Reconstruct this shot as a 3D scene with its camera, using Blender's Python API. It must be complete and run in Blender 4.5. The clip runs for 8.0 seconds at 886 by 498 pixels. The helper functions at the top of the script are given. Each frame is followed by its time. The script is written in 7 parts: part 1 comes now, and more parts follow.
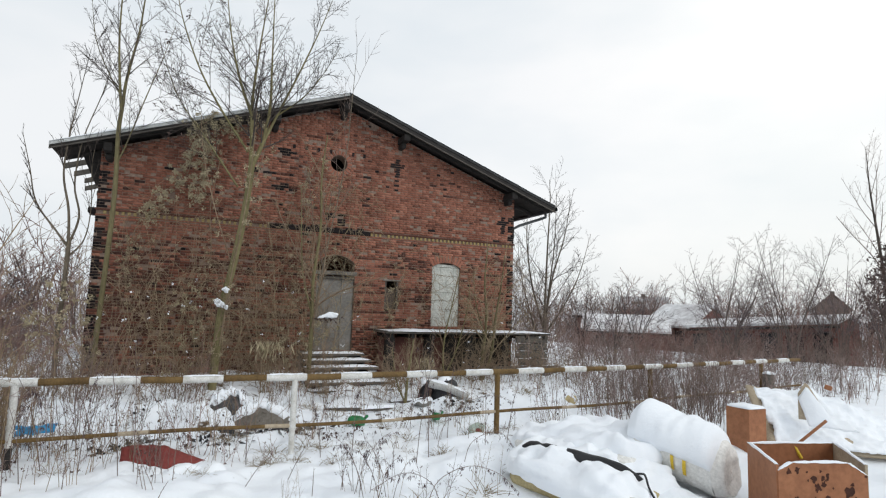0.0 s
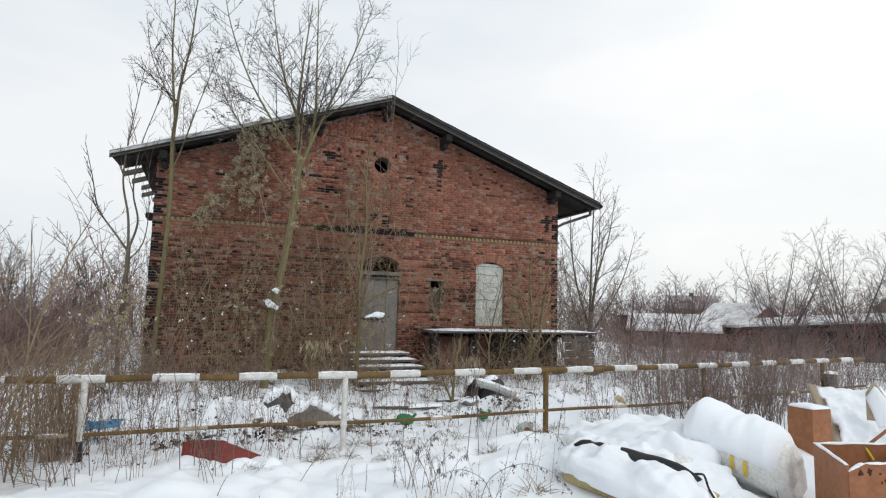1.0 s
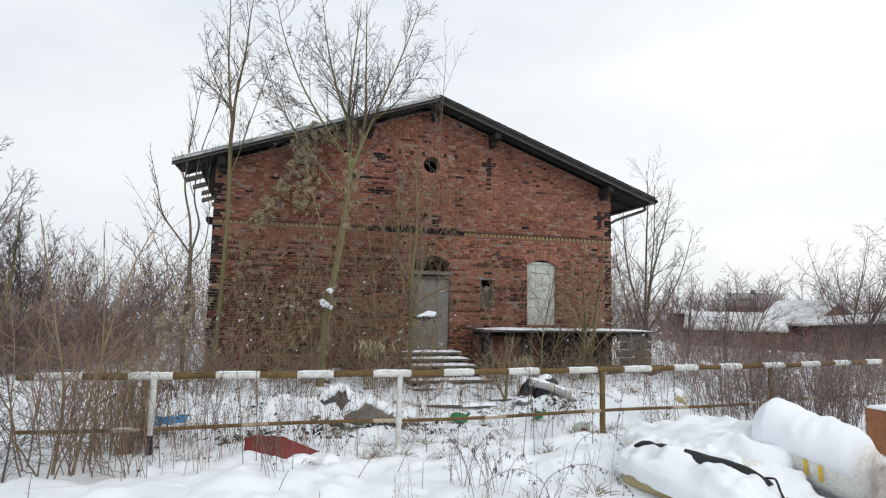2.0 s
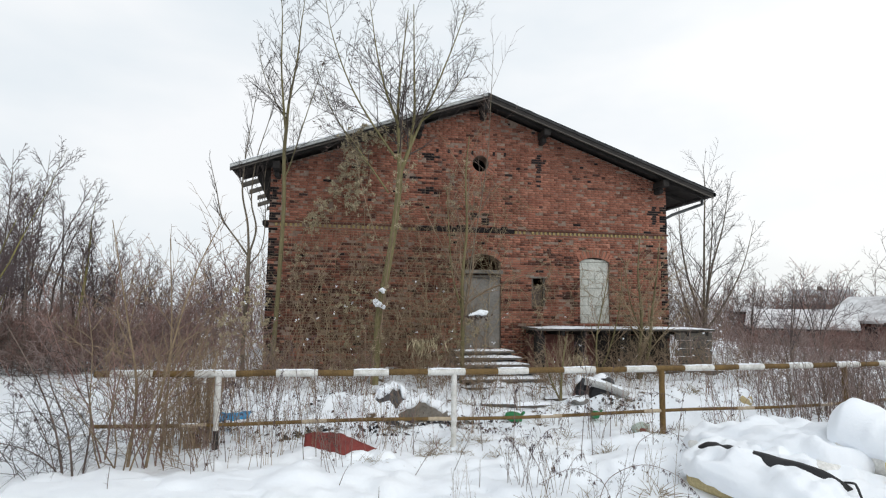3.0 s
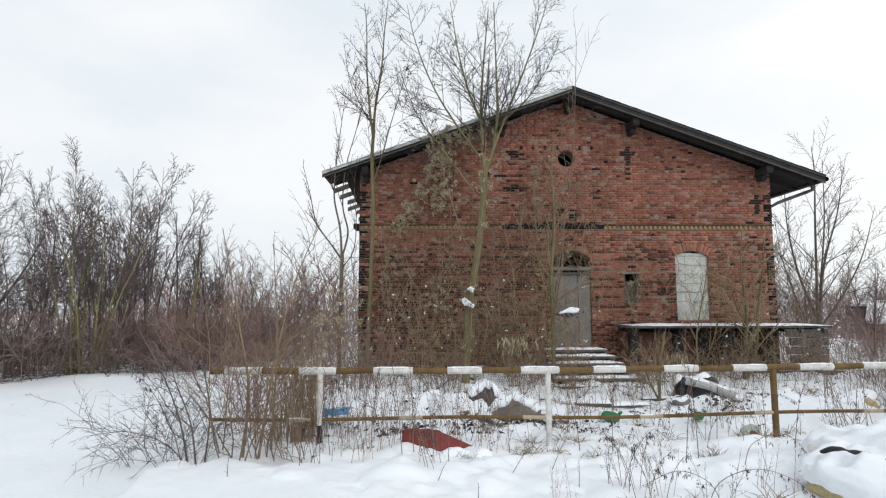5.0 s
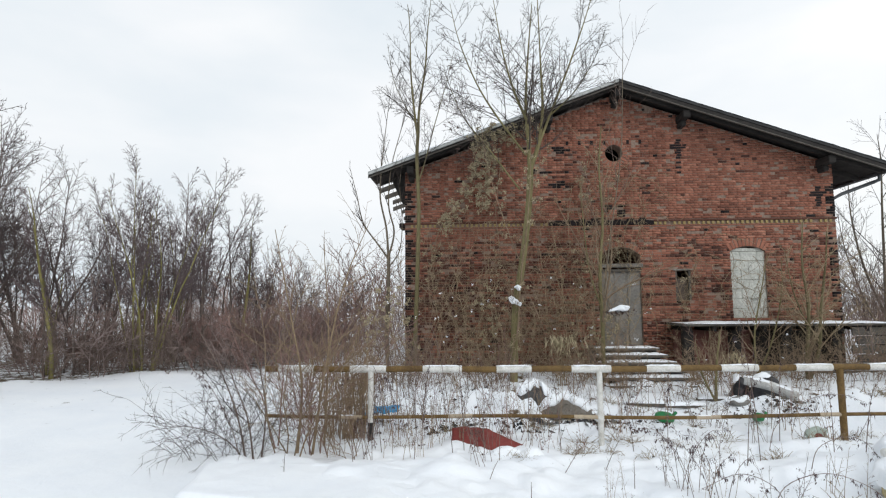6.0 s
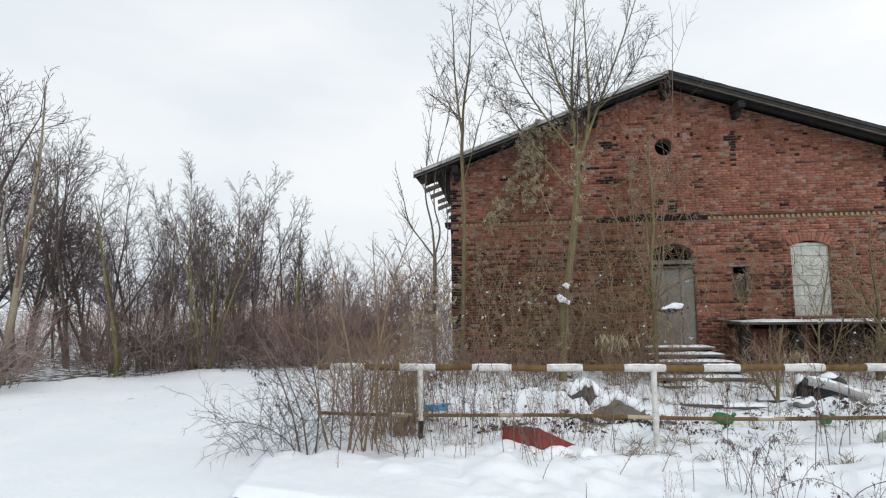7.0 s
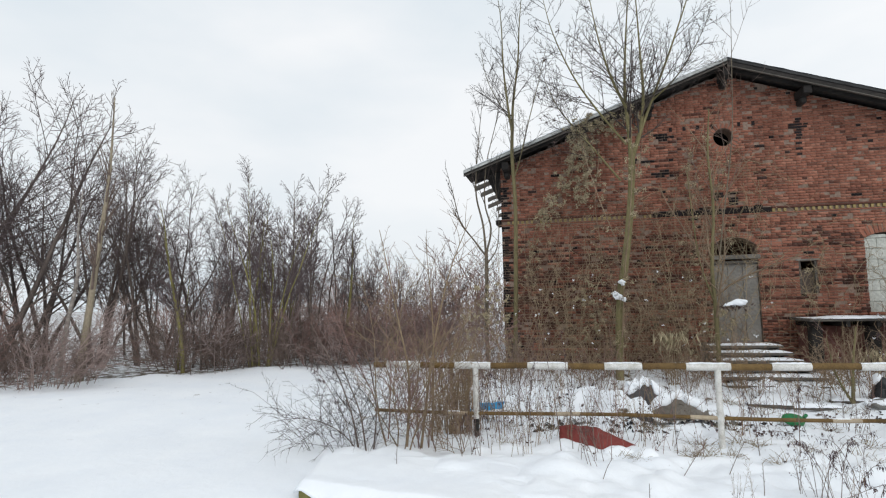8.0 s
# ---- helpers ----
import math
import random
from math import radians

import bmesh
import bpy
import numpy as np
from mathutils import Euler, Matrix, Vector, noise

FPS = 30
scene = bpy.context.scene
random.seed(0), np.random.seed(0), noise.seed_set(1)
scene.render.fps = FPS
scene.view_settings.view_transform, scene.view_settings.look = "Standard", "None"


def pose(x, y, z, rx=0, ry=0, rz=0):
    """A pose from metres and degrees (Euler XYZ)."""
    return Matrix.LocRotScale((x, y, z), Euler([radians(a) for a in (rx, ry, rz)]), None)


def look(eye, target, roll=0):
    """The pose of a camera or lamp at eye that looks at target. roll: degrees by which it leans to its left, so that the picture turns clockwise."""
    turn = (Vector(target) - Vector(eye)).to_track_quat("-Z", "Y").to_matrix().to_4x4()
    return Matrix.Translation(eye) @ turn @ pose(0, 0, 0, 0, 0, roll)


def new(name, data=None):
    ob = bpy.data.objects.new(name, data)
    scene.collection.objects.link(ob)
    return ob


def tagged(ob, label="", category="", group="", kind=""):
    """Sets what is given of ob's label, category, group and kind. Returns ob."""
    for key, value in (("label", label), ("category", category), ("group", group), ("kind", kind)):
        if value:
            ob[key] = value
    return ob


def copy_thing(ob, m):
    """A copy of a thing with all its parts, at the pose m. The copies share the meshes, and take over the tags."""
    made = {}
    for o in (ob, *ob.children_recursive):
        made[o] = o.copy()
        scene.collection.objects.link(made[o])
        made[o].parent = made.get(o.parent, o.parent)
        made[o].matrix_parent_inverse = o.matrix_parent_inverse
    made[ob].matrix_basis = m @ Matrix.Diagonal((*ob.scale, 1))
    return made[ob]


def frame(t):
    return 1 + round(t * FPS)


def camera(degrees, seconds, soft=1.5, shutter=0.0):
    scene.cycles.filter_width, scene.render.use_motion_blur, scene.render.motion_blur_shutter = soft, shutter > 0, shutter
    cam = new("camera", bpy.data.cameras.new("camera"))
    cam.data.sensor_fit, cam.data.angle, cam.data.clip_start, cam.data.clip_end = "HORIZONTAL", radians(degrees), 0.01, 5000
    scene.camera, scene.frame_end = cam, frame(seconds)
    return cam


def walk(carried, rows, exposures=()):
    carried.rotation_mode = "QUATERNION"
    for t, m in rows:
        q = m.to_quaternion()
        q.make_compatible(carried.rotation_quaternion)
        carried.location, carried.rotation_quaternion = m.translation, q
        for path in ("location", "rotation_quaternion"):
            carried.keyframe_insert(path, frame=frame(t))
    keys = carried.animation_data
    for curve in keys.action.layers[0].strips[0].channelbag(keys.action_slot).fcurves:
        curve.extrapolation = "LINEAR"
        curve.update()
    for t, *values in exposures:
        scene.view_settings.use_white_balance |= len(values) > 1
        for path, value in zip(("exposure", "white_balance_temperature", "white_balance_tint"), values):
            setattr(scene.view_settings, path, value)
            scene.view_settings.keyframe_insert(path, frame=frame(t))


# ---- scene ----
cam = camera(76.6, 8.0, soft=1.2)
PATH = [
    (0, (-3.402, -14.789, 2.132), (-2.597, -12.971, 2.341), 1.9),
    (0.5, (-3.455, -14.776, 2.113), (-2.714, -12.929, 2.321), 1.8),
    (1, (-3.489, -14.758, 2.084), (-2.817, -12.886, 2.293), 1.5),
    (1.5, (-3.51, -14.734, 2.066), (-2.917, -12.835, 2.274), 1.3),
    (3, (-3.588, -14.693, 2.035), (-3.247, -12.733, 2.237), 0.7),
    (3.5, (-3.623, -14.686, 2.01), (-3.357, -12.714, 2.214), 0.4),
    (4, (-3.637, -14.692, 2.022), (-3.446, -12.711, 2.222), 0.3),
    (4.5, (-3.655, -14.711, 2.02), (-3.534, -12.725, 2.22), 0.1),
    (6, (-3.745, -14.709, 2.017), (-3.852, -12.721, 2.211), -0.4),
    (6.5, (-3.776, -14.712, 2.012), (-3.957, -12.729, 2.206), -0.5),
    (7, (-3.805, -14.703, 2.001), (-4.067, -12.73, 2.195), -0.7),
    (7.5, (-3.832, -14.706, 2.001), (-4.177, -12.745, 2.193), -0.9),
    (8, (-3.867, -14.724, 1.999), (-4.3, -12.781, 2.19), -1.1),
]
walk(cam, [(t, look(eye, target, roll)) for t, eye, target, roll in PATH], [(0, 0.0), (1.5, 0.04), (3, 0.09), (6, 0.10), (8, 0.05)])

# ---- world and light: a bright overcast winter sky ----
world = bpy.data.worlds.new("overcast_sky")
scene.world = world
world.use_nodes = True
wn, wl = world.node_tree.nodes, world.node_tree.links
wn.clear()
w_out = wn.new("ShaderNodeOutputWorld")
w_bg = wn.new("ShaderNodeBackground")
w_sky = wn.new("ShaderNodeTexSky")
w_sky.sky_type = "NISHITA"
w_sky.sun_disc = False
w_sky.sun_elevation, w_sky.sun_rotation = radians(28), radians(60)
w_sky.air_density, w_sky.dust_density = 1.0, 3.0
w_dim = wn.new("ShaderNodeMix")
w_dim.data_type, w_dim.blend_type = "RGBA", "MULTIPLY"
w_dim.inputs["Factor"].default_value = 1.0
w_dim.inputs[7].default_value = (0.10, 0.10, 0.10, 1)
w_co = wn.new("ShaderNodeTexCoord")
w_map = wn.new("ShaderNodeMapping")
w_map.inputs["Scale"].default_value = (1.0, 1.0, 2.6)
w_noise = wn.new("ShaderNodeTexNoise")
w_noise.inputs["Scale"].default_value, w_noise.inputs["Detail"].default_value = 1.7, 5.0
w_ramp = wn.new("ShaderNodeValToRGB")
w_ramp.color_ramp.elements[0].position, w_ramp.color_ramp.elements[0].color = 0.34, (0.72, 0.80, 0.86, 1)
w_ramp.color_ramp.elements[1].position, w_ramp.color_ramp.elements[1].color = 0.66, (0.93, 0.95, 0.97, 1)
w_mix = wn.new("ShaderNodeMix")
w_mix.data_type = "RGBA"
w_mix.inputs["Factor"].default_value = 0.93
wl.new(w_sky.outputs[0], w_dim.inputs[6])
wl.new(w_co.outputs["Generated"], w_map.inputs[0])
wl.new(w_map.outputs[0], w_noise.inputs["Vector"])
wl.new(w_noise.outputs["Fac"], w_ramp.inputs[0])
wl.new(w_dim.outputs[2], w_mix.inputs[6])
wl.new(w_ramp.outputs[0], w_mix.inputs[7])
wl.new(w_mix.outputs[2], w_bg.inputs[0])
wl.new(w_bg.outputs[0], w_out.inputs[0])
w_bg.inputs[1].default_value = 1.0

sun = new("sun", bpy.data.lights.new("sun", "SUN"))
sun.data.energy, sun.data.angle, sun.data.color = 0.9, radians(45), (1.0, 0.97, 0.93)
sun.matrix_world = look((10, -20, 16), (0, 0, 0))

# ---- tools ----
def fast_mesh(name, verts, quads=None, tris=None, mats=(), index=None):
    """A mesh from arrays of vertices, quads and triangles."""
    me = bpy.data.meshes.new(name)
    verts = np.asarray(verts, np.float32)
    q = np.zeros((0, 4), np.int32) if quads is None or len(quads) == 0 else np.asarray(quads, np.int32)
    t = np.zeros((0, 3), np.int32) if tris is None or len(tris) == 0 else np.asarray(tris, np.int32)
    me.vertices.add(len(verts))
    me.vertices.foreach_set("co", verts.ravel())
    loops = np.concatenate([q.ravel(), t.ravel()])
    me.loops.add(len(loops))
    me.loops.foreach_set("vertex_index", loops)
    me.polygons.add(len(q) + len(t))
    starts = np.concatenate([np.arange(len(q)) * 4, len(q) * 4 + np.arange(len(t)) * 3])
    me.polygons.foreach_set("loop_start", starts.astype(np.int32))
    for m in mats:
        me.materials.append(m)
    if index is not None:
        me.polygons.foreach_set("material_index", np.asarray(index, np.int32))
    me.update(calc_edges=True)
    me.validate()
    return me


def smooth(me):
    me.polygons.foreach_set("use_smooth", np.ones(len(me.polygons), bool))
    me.update()
    return me


def part(name, bm, material, parent, label=""):
    """Links a bmesh or a mesh as one object under a thing or part."""
    if isinstance(bm, bmesh.types.BMesh):
        me = bpy.data.meshes.new(name)
        bm.to_mesh(me)
        bm.free()
    else:
        me = bm
    if material is not None and not me.materials:
        me.materials.append(material)
    ob = new(name, me)
    ob.parent = parent
    return tagged(ob, label)


def thing(name, label, category, at=(0, 0, 0), group="", kind=""):
    ob = new(name)
    ob.empty_display_size = 0.1
    ob.location = at
    return tagged(ob, label, category, group, kind)


def box(bm, lo, hi, m=None, bevel=0.0):
    """Adds a box between two corners, bevelled where asked, turned by m."""
    lo, hi = Vector(lo), Vector(hi)
    res = bmesh.ops.create_cube(bm, size=1.0, matrix=Matrix.Translation((lo + hi) / 2) @ Matrix.Diagonal((*(hi - lo), 1)))
    vs = res["verts"]
    if bevel:
        es = list({e for v in vs for e in v.link_edges})
        vs = list({v for f in bmesh.ops.bevel(bm, geom=es, offset=bevel, segments=1, affect="EDGES")["faces"] for v in f.verts} | {v for v in vs if v.is_valid})
    if m is not None:
        bmesh.ops.transform(bm, matrix=m, verts=vs)
    return vs


def box_mesh(lo, hi, bevel=0.0, m=None):
    bm = bmesh.new()
    box(bm, lo, hi, m, bevel)
    return bm


def lattice(seed, size=64):
    return np.random.RandomState(seed).rand(size, size)


LAT = [lattice(k) for k in range(8)]


def vnoise(x, y, scale, k=0):
    """Smooth value noise, -1 to 1, over the plan."""
    x, y = np.asarray(x, float) / scale + 500.3, np.asarray(y, float) / scale + 500.7
    xi, yi = np.floor(x).astype(int), np.floor(y).astype(int)
    fx, fy = x - xi, y - yi
    fx, fy = fx * fx * (3 - 2 * fx), fy * fy * (3 - 2 * fy)
    a = LAT[k % 8]
    g = lambda i, j: a[i % 64, j % 64]
    low = g(xi, yi) * (1 - fx) + g(xi + 1, yi) * fx
    high = g(xi, yi + 1) * (1 - fx) + g(xi + 1, yi + 1) * fx
    return (low * (1 - fy) + high * fy) * 2 - 1


def step01(a, b, v):
    t = np.clip((np.asarray(v, float) - a) / (b - a), 0, 1)
    return t * t * (3 - 2 * t)


def bump(x, y, cx, cy, rx, ry, h, turn=0.0, sharp=2.0):
    c, s = math.cos(radians(turn)), math.sin(radians(turn))
    u, v = ((x - cx) * c + (y - cy) * s) / rx, (-(x - cx) * s + (y - cy) * c) / ry
    return h * np.exp(-((u * u + v * v) ** (sharp / 2)))


HEAPS = [(-5.2, -3.5, 0.9, 0.5, 0.34), (-4.6, -4.0, 0.6, 0.42, 0.30), (-3.62, -4.50, 0.50, 0.34, 0.38), (-3.12, -4.66, 0.36, 0.26, 0.32), (-2.5, -4.1, 0.55, 0.35, 0.28), (-3.4, -3.2, 0.7, 0.4, 0.14), (-1.3, -4.3, 0.5, 0.35, 0.14),
         (1.45, -4.35, 0.45, 0.32, 0.30), (2.1, -4.75, 0.62, 0.42, 0.34), (2.85, -4.95, 0.78, 0.42, 0.38), (3.65, -4.85, 0.6, 0.36, 0.32), (0.9, -3.9, 0.45, 0.35, 0.2),
         (1.9, -7.2, 1.1, 0.6, 0.24), (3.4, -7.2, 1.0, 0.7, 0.28), (0.6, -6.7, 0.8, 0.4, 0.14), (-0.2, -7.6, 0.6, 0.3, 0.08), (5.4, -8.4, 1.2, 0.9, 0.22),
         (1.50, -10.0, 0.50, 0.50, 0.18), (2.2, -9.0, 0.8, 0.8, 0.14), (1.70, -10.45, 0.50, 0.40, 0.12), (1.82, -10.70, 0.26, 0.26, 0.14), (3.6, -9.7, 0.6, 0.5, 0.16), (-4.3, -5.1, 0.4, 0.25, 0.14), (-2.3, -5.35, 0.4, 0.2, 0.10), (-0.6, -4.6, 0.4, 0.25, 0.12), (3.1, -5.5, 0.5, 0.3, 0.16), (0.5, -7.9, 0.8, 0.4, 0.14)]


def ground_z(x, y):
    """The height of the snow."""
    x, y = np.asarray(x, float), np.asarray(y, float)
    near_house = step01(-5.0, -0.5, y) * step01(-10, -6.5, x) * (1 - step01(9, 13, x))
    z = 0.40 * near_house
    z = z + 0.25 * step01(-10.6, -14.5, y)
    rough = step01(-7.6, -6.4, x) * step01(-9.6, -8.0, y) * (1 - step01(7, 12, x) * 0.6)
    z = z + 0.035 * vnoise(x, y, 2.3, 0) + 0.014 * vnoise(x, y, 0.7, 1) + 0.012 * vnoise(x, y, 0.31, 6) * step01(-7.0, -5.5, x)
    z = z + rough * (0.055 * vnoise(x, y, 0.55, 2) + 0.045 * vnoise(x, y, 0.23, 3) + 0.016 * vnoise(x, y, 0.13, 4))
    for hx, hy, rx, ry, h in HEAPS:
        z = z + bump(x, y, hx, hy, rx, ry, h) * (1 + (0.36 * vnoise(x, y, 0.30, 5) + 0.22 * vnoise(x, y, 0.16, 2)) * (1.0 if hx < 0.8 else 0.4))
    open_snow = step01(-5.6, -4.6, x) * step01(-10.6, -9.6, y) * (1 - step01(-6.6, -6.0, y))
    z = z + open_snow * (0.020 * vnoise(x, y, 0.42, 4) + 0.016 * np.maximum(0, vnoise(x, y, 0.19, 5)) - 0.045 * np.maximum(0, vnoise(x, y, 0.27, 3) - 0.55) / 0.45)
    slab = step01(-0.06, 0.06, x + 6.66 + 0.20 * (y + 9.2)) * (1 - step01(-7.7, -7.3, y)) * step01(-9.10, -8.98, y) * (1 - step01(-4.5, -2.5, x))
    z = z + 0.13 * slab
    edge = np.exp(-((y - (edge_y(x) + 0.2 + 0.6 * vnoise(x, y, 6.0, 7))) / 0.7) ** 2) * (1 - step01(-11, -9, x))
    z = z + 0.13 * edge * (1 + vnoise(x, y, 1.3, 1))
    z = z - 2.6 * step01(24, 60, x + 0.35 * y)
    return z


def edge_y(x):
    """Where the open snow meets the wood."""
    return 0.3 + np.where(np.asarray(x) > -14, 0.35, 1.0) * (np.asarray(x) + 14)


def gz(x, y):
    return float(ground_z(x, y))


# tubes and branching wood
def tubes(batches):
    """One mesh's arrays from batches of (points [n,s,3], radii [n,s], sides)."""
    vs, fs, base = [], [], 0
    for pts, rad, k in batches:
        n, s, _ = pts.shape
        if n == 0:
            continue
        tan = np.gradient(pts, axis=1)
        tan /= np.linalg.norm(tan, axis=2, keepdims=True) + 1e-9
        ref = np.where(np.abs(tan[:, :1, 2:3]) > 0.9, np.array([[[1.0, 0, 0]]]), np.array([[[0, 0, 1.0]]]))
        u = np.cross(tan, np.broadcast_to(ref, tan.shape))
        u /= np.linalg.norm(u, axis=2, keepdims=True) + 1e-9
        v = np.cross(tan, u)
        a = np.arange(k) * 2 * np.pi / k
        ring = pts[:, :, None, :] + rad[:, :, None, None] * (np.cos(a)[None, None, :, None] * u[:, :, None, :] + np.sin(a)[None, None, :, None] * v[:, :, None, :])
        vs.append(ring.reshape(-1, 3))
        i = np.arange(n)[:, None, None] * s * k
        j = np.arange(s - 1)[None, :, None] * k
        c = np.arange(k)[None, None, :]
        d = (c + 1) % k
        f = np.stack([i + j + c, i + j + d, i + j + k + d, i + j + k + c], -1).reshape(-1, 4) + base
        fs.append(f)
        base += n * s * k
    if not vs:
        return np.zeros((0, 3)), np.zeros((0, 4), int)
    return np.concatenate(vs), np.concatenate(fs)


def unit(v):
    return v / (np.linalg.norm(v, axis=-1, keepdims=True) + 1e-9)


def shoots(rng, P, D, L, R, steps, jitter, lift, taper=0.35):
    """Wavering shoots from points P along D."""
    n = len(P)
    pts, rad = np.zeros((n, steps + 1, 3)), np.zeros((n, steps + 1))
    p, d = P.copy(), unit(D)
    pts[:, 0] = p
    for i in range(steps):
        d = unit(d + rng.normal(0, jitter, (n, 3)) + np.array([0, 0, lift]))
        p = p + d * (L / steps)[:, None]
        pts[:, i + 1] = p
    f = np.linspace(1, taper, steps + 1)
    rad[:] = R[:, None] * f[None]
    return pts, rad


def offshoots(rng, pts, rad, count, t0, t1, angle, spread, lengths, ratio, thick, least=0.0):
    """Starts of side shoots: about count on each parent, more on the long ones, between t0 and t1 of its length."""
    n, s, _ = pts.shape
    each = np.clip(np.round(count * lengths / (lengths.mean() + 1e-6)), 1, 2.5 * count).astype(int)
    idx = np.repeat(np.arange(n), each)
    rank = np.concatenate([np.arange(e) for e in each])
    t = (t0 + (t1 - t0) * (rank + rng.rand(len(idx))) / each[idx]).clip(0, 0.999)
    f = t * (s - 1)
    i = f.astype(int)
    w = (f - i)[:, None]
    P = pts[idx, i] * (1 - w) + pts[idx, i + 1] * w
    T = unit(pts[idx, i + 1] - pts[idx, i])
    r = rad[idx, i] * (1 - w[:, 0]) + rad[idx, i + 1] * w[:, 0]
    side = rng.normal(0, 1, (len(idx), 3))
    side = unit(side - (side * T).sum(-1, keepdims=True) * T)
    a = np.radians(angle + spread * rng.uniform(-1, 1, len(idx)))[:, None]
    D = np.cos(a) * T + np.sin(a) * side
    L = lengths[idx] * ratio * (1.1 - 0.7 * t) * rng.uniform(0.6, 1.25, len(idx))
    return P, D, L, np.maximum(r * thick, least)


def wood(rng, P, D, L, R, levels, steps0=10, jitter0=0.05, lift0=0.05, sides0=8, taper0=0.3):
    """Stems with branches: a list of batches, a level each."""
    pts, rad = shoots(rng, P, D, L, R, steps0, jitter0, lift0, taper0)
    out, lens = [(pts, rad, sides0)], L
    for count, t0, t1, angle, spread, ratio, thick, steps, jitter, lift, sides, least in levels:
        P, D, L, R = offshoots(rng, pts, rad, count, t0, t1, angle, spread, lens, ratio, thick, least)
        pts, rad = shoots(rng, P, D, L, R, steps, jitter, lift)
        lens = L
        out.append((pts, rad, sides))
    return out


def leaves(rng, centres, size, spread):
    """Small folded leaves strewn round the centres: vertices and triangles."""
    n = len(centres)
    c = centres + rng.normal(0, 1, (n, 3)) * spread
    a, b = unit(rng.normal(0, 1, (n, 3))), unit(rng.normal(0, 1, (n, 3)))
    s = size * rng.uniform(0.5, 1.3, (n, 1))
    nrm = unit(np.cross(a, b))
    b = np.cross(nrm, a)
    v = np.stack([c - a * s, c + b * s * 0.55 + nrm * s * 0.3, c + a * s, c - b * s * 0.55 + nrm * s * 0.3], 1)
    i = np.arange(n)[:, None] * 4
    return v.reshape(-1, 3), np.concatenate([i + [0, 1, 2], i + [0, 2, 3]])

# ---- materials ----
def material(name, base, rough=0.8, metal=0.0, spec=0.3):
    m = bpy.data.materials.new(name)
    m.use_nodes = True
    b = m.node_tree.nodes["Principled BSDF"]
    b.inputs["Base Color"].default_value = (*base, 1)
    b.inputs["Roughness"].default_value = rough
    b.inputs["Metallic"].default_value = metal
    b.inputs["Specular IOR Level"].default_value = spec
    return m


def node(m, kind, **values):
    n = m.node_tree.nodes.new(kind)
    for key, value in values.items():
        n.inputs[key.replace("_", " ")].default_value = value
    return n


def link(m, a, b):
    m.node_tree.links.new(a, b)


def ramp(m, fac, stops, smooth_steps=True):
    r = m.node_tree.nodes.new("ShaderNodeValToRGB")
    e = r.color_ramp.elements
    while len(e) < len(stops):
        e.new(0.5)
    for k, (pos, col) in enumerate(stops):
        e[k].position, e[k].color = pos, (*col, 1)
    link(m, fac, r.inputs[0])
    return r.outputs[0]


def noise_tex(m, scale, detail=4.0, rough=0.55, stretch=None, space="Object"):
    co = m.node_tree.nodes.new("ShaderNodeTexCoord")
    out = co.outputs[space]
    if stretch:
        mp = m.node_tree.nodes.new("ShaderNodeMapping")
        mp.inputs["Scale"].default_value = stretch
        link(m, out, mp.inputs[0])
        out = mp.outputs[0]
    n = node(m, "ShaderNodeTexNoise", Scale=scale, Detail=detail, Roughness=rough)
    link(m, out, n.inputs["Vector"])
    return n.outputs["Fac"]


def blend(m, fac, a, b, mode="MIX"):
    x = m.node_tree.nodes.new("ShaderNodeMix")
    x.data_type, x.blend_type = "RGBA", mode
    for value, slot in ((fac, x.inputs["Factor"]), (a, x.inputs[6]), (b, x.inputs[7])):
        if isinstance(value, (int, float)):
            slot.default_value = value
        elif isinstance(value, tuple):
            slot.default_value = (*value, 1)
        else:
            link(m, value, slot)
    return x.outputs[2]


def relief(m, height, strength, distance):
    b = node(m, "ShaderNodeBump", Strength=strength, Distance=distance)
    link(m, height, b.inputs["Height"])
    link(m, b.outputs[0], m.node_tree.nodes["Principled BSDF"].inputs["Normal"])


def colour(m, out):
    link(m, out, m.node_tree.nodes["Principled BSDF"].inputs["Base Color"])
    return m


def mottled(name, dark, light, scale, rough=0.8, bump_size=0.0, bump_scale=None, stretch=None, fine=None, metal=0.0, spec=0.3, space="Object"):
    """A surface with blotches at one scale and grain at a finer one."""
    m = material(name, light, rough, metal, spec)
    big = noise_tex(m, scale, 5, 0.6, stretch, space)
    col = ramp(m, big, [(0.32, dark), (0.68, light)])
    grain = noise_tex(m, fine or scale * 9, 3, 0.6, stretch, space)
    col = blend(m, 0.35, col, ramp(m, grain, [(0.3, tuple(c * 0.55 for c in dark)), (0.7, tuple(min(1, c * 1.2) for c in light))]))
    colour(m, col)
    if bump_size:
        relief(m, noise_tex(m, bump_scale or scale * 6, 5, 0.65, stretch, space), 0.7, bump_size)
    return m


def varied(m, low, high):
    """Shifts a material's lightness from thing to thing."""
    info = m.node_tree.nodes.new("ShaderNodeObjectInfo")
    b = m.node_tree.nodes["Principled BSDF"].inputs["Base Color"]
    src = b.links[0].from_socket
    tint = ramp(m, info.outputs["Random"], [(0, low), (1, high)])
    link(m, blend(m, 1.0, src, tint, "MULTIPLY"), b)
    return m


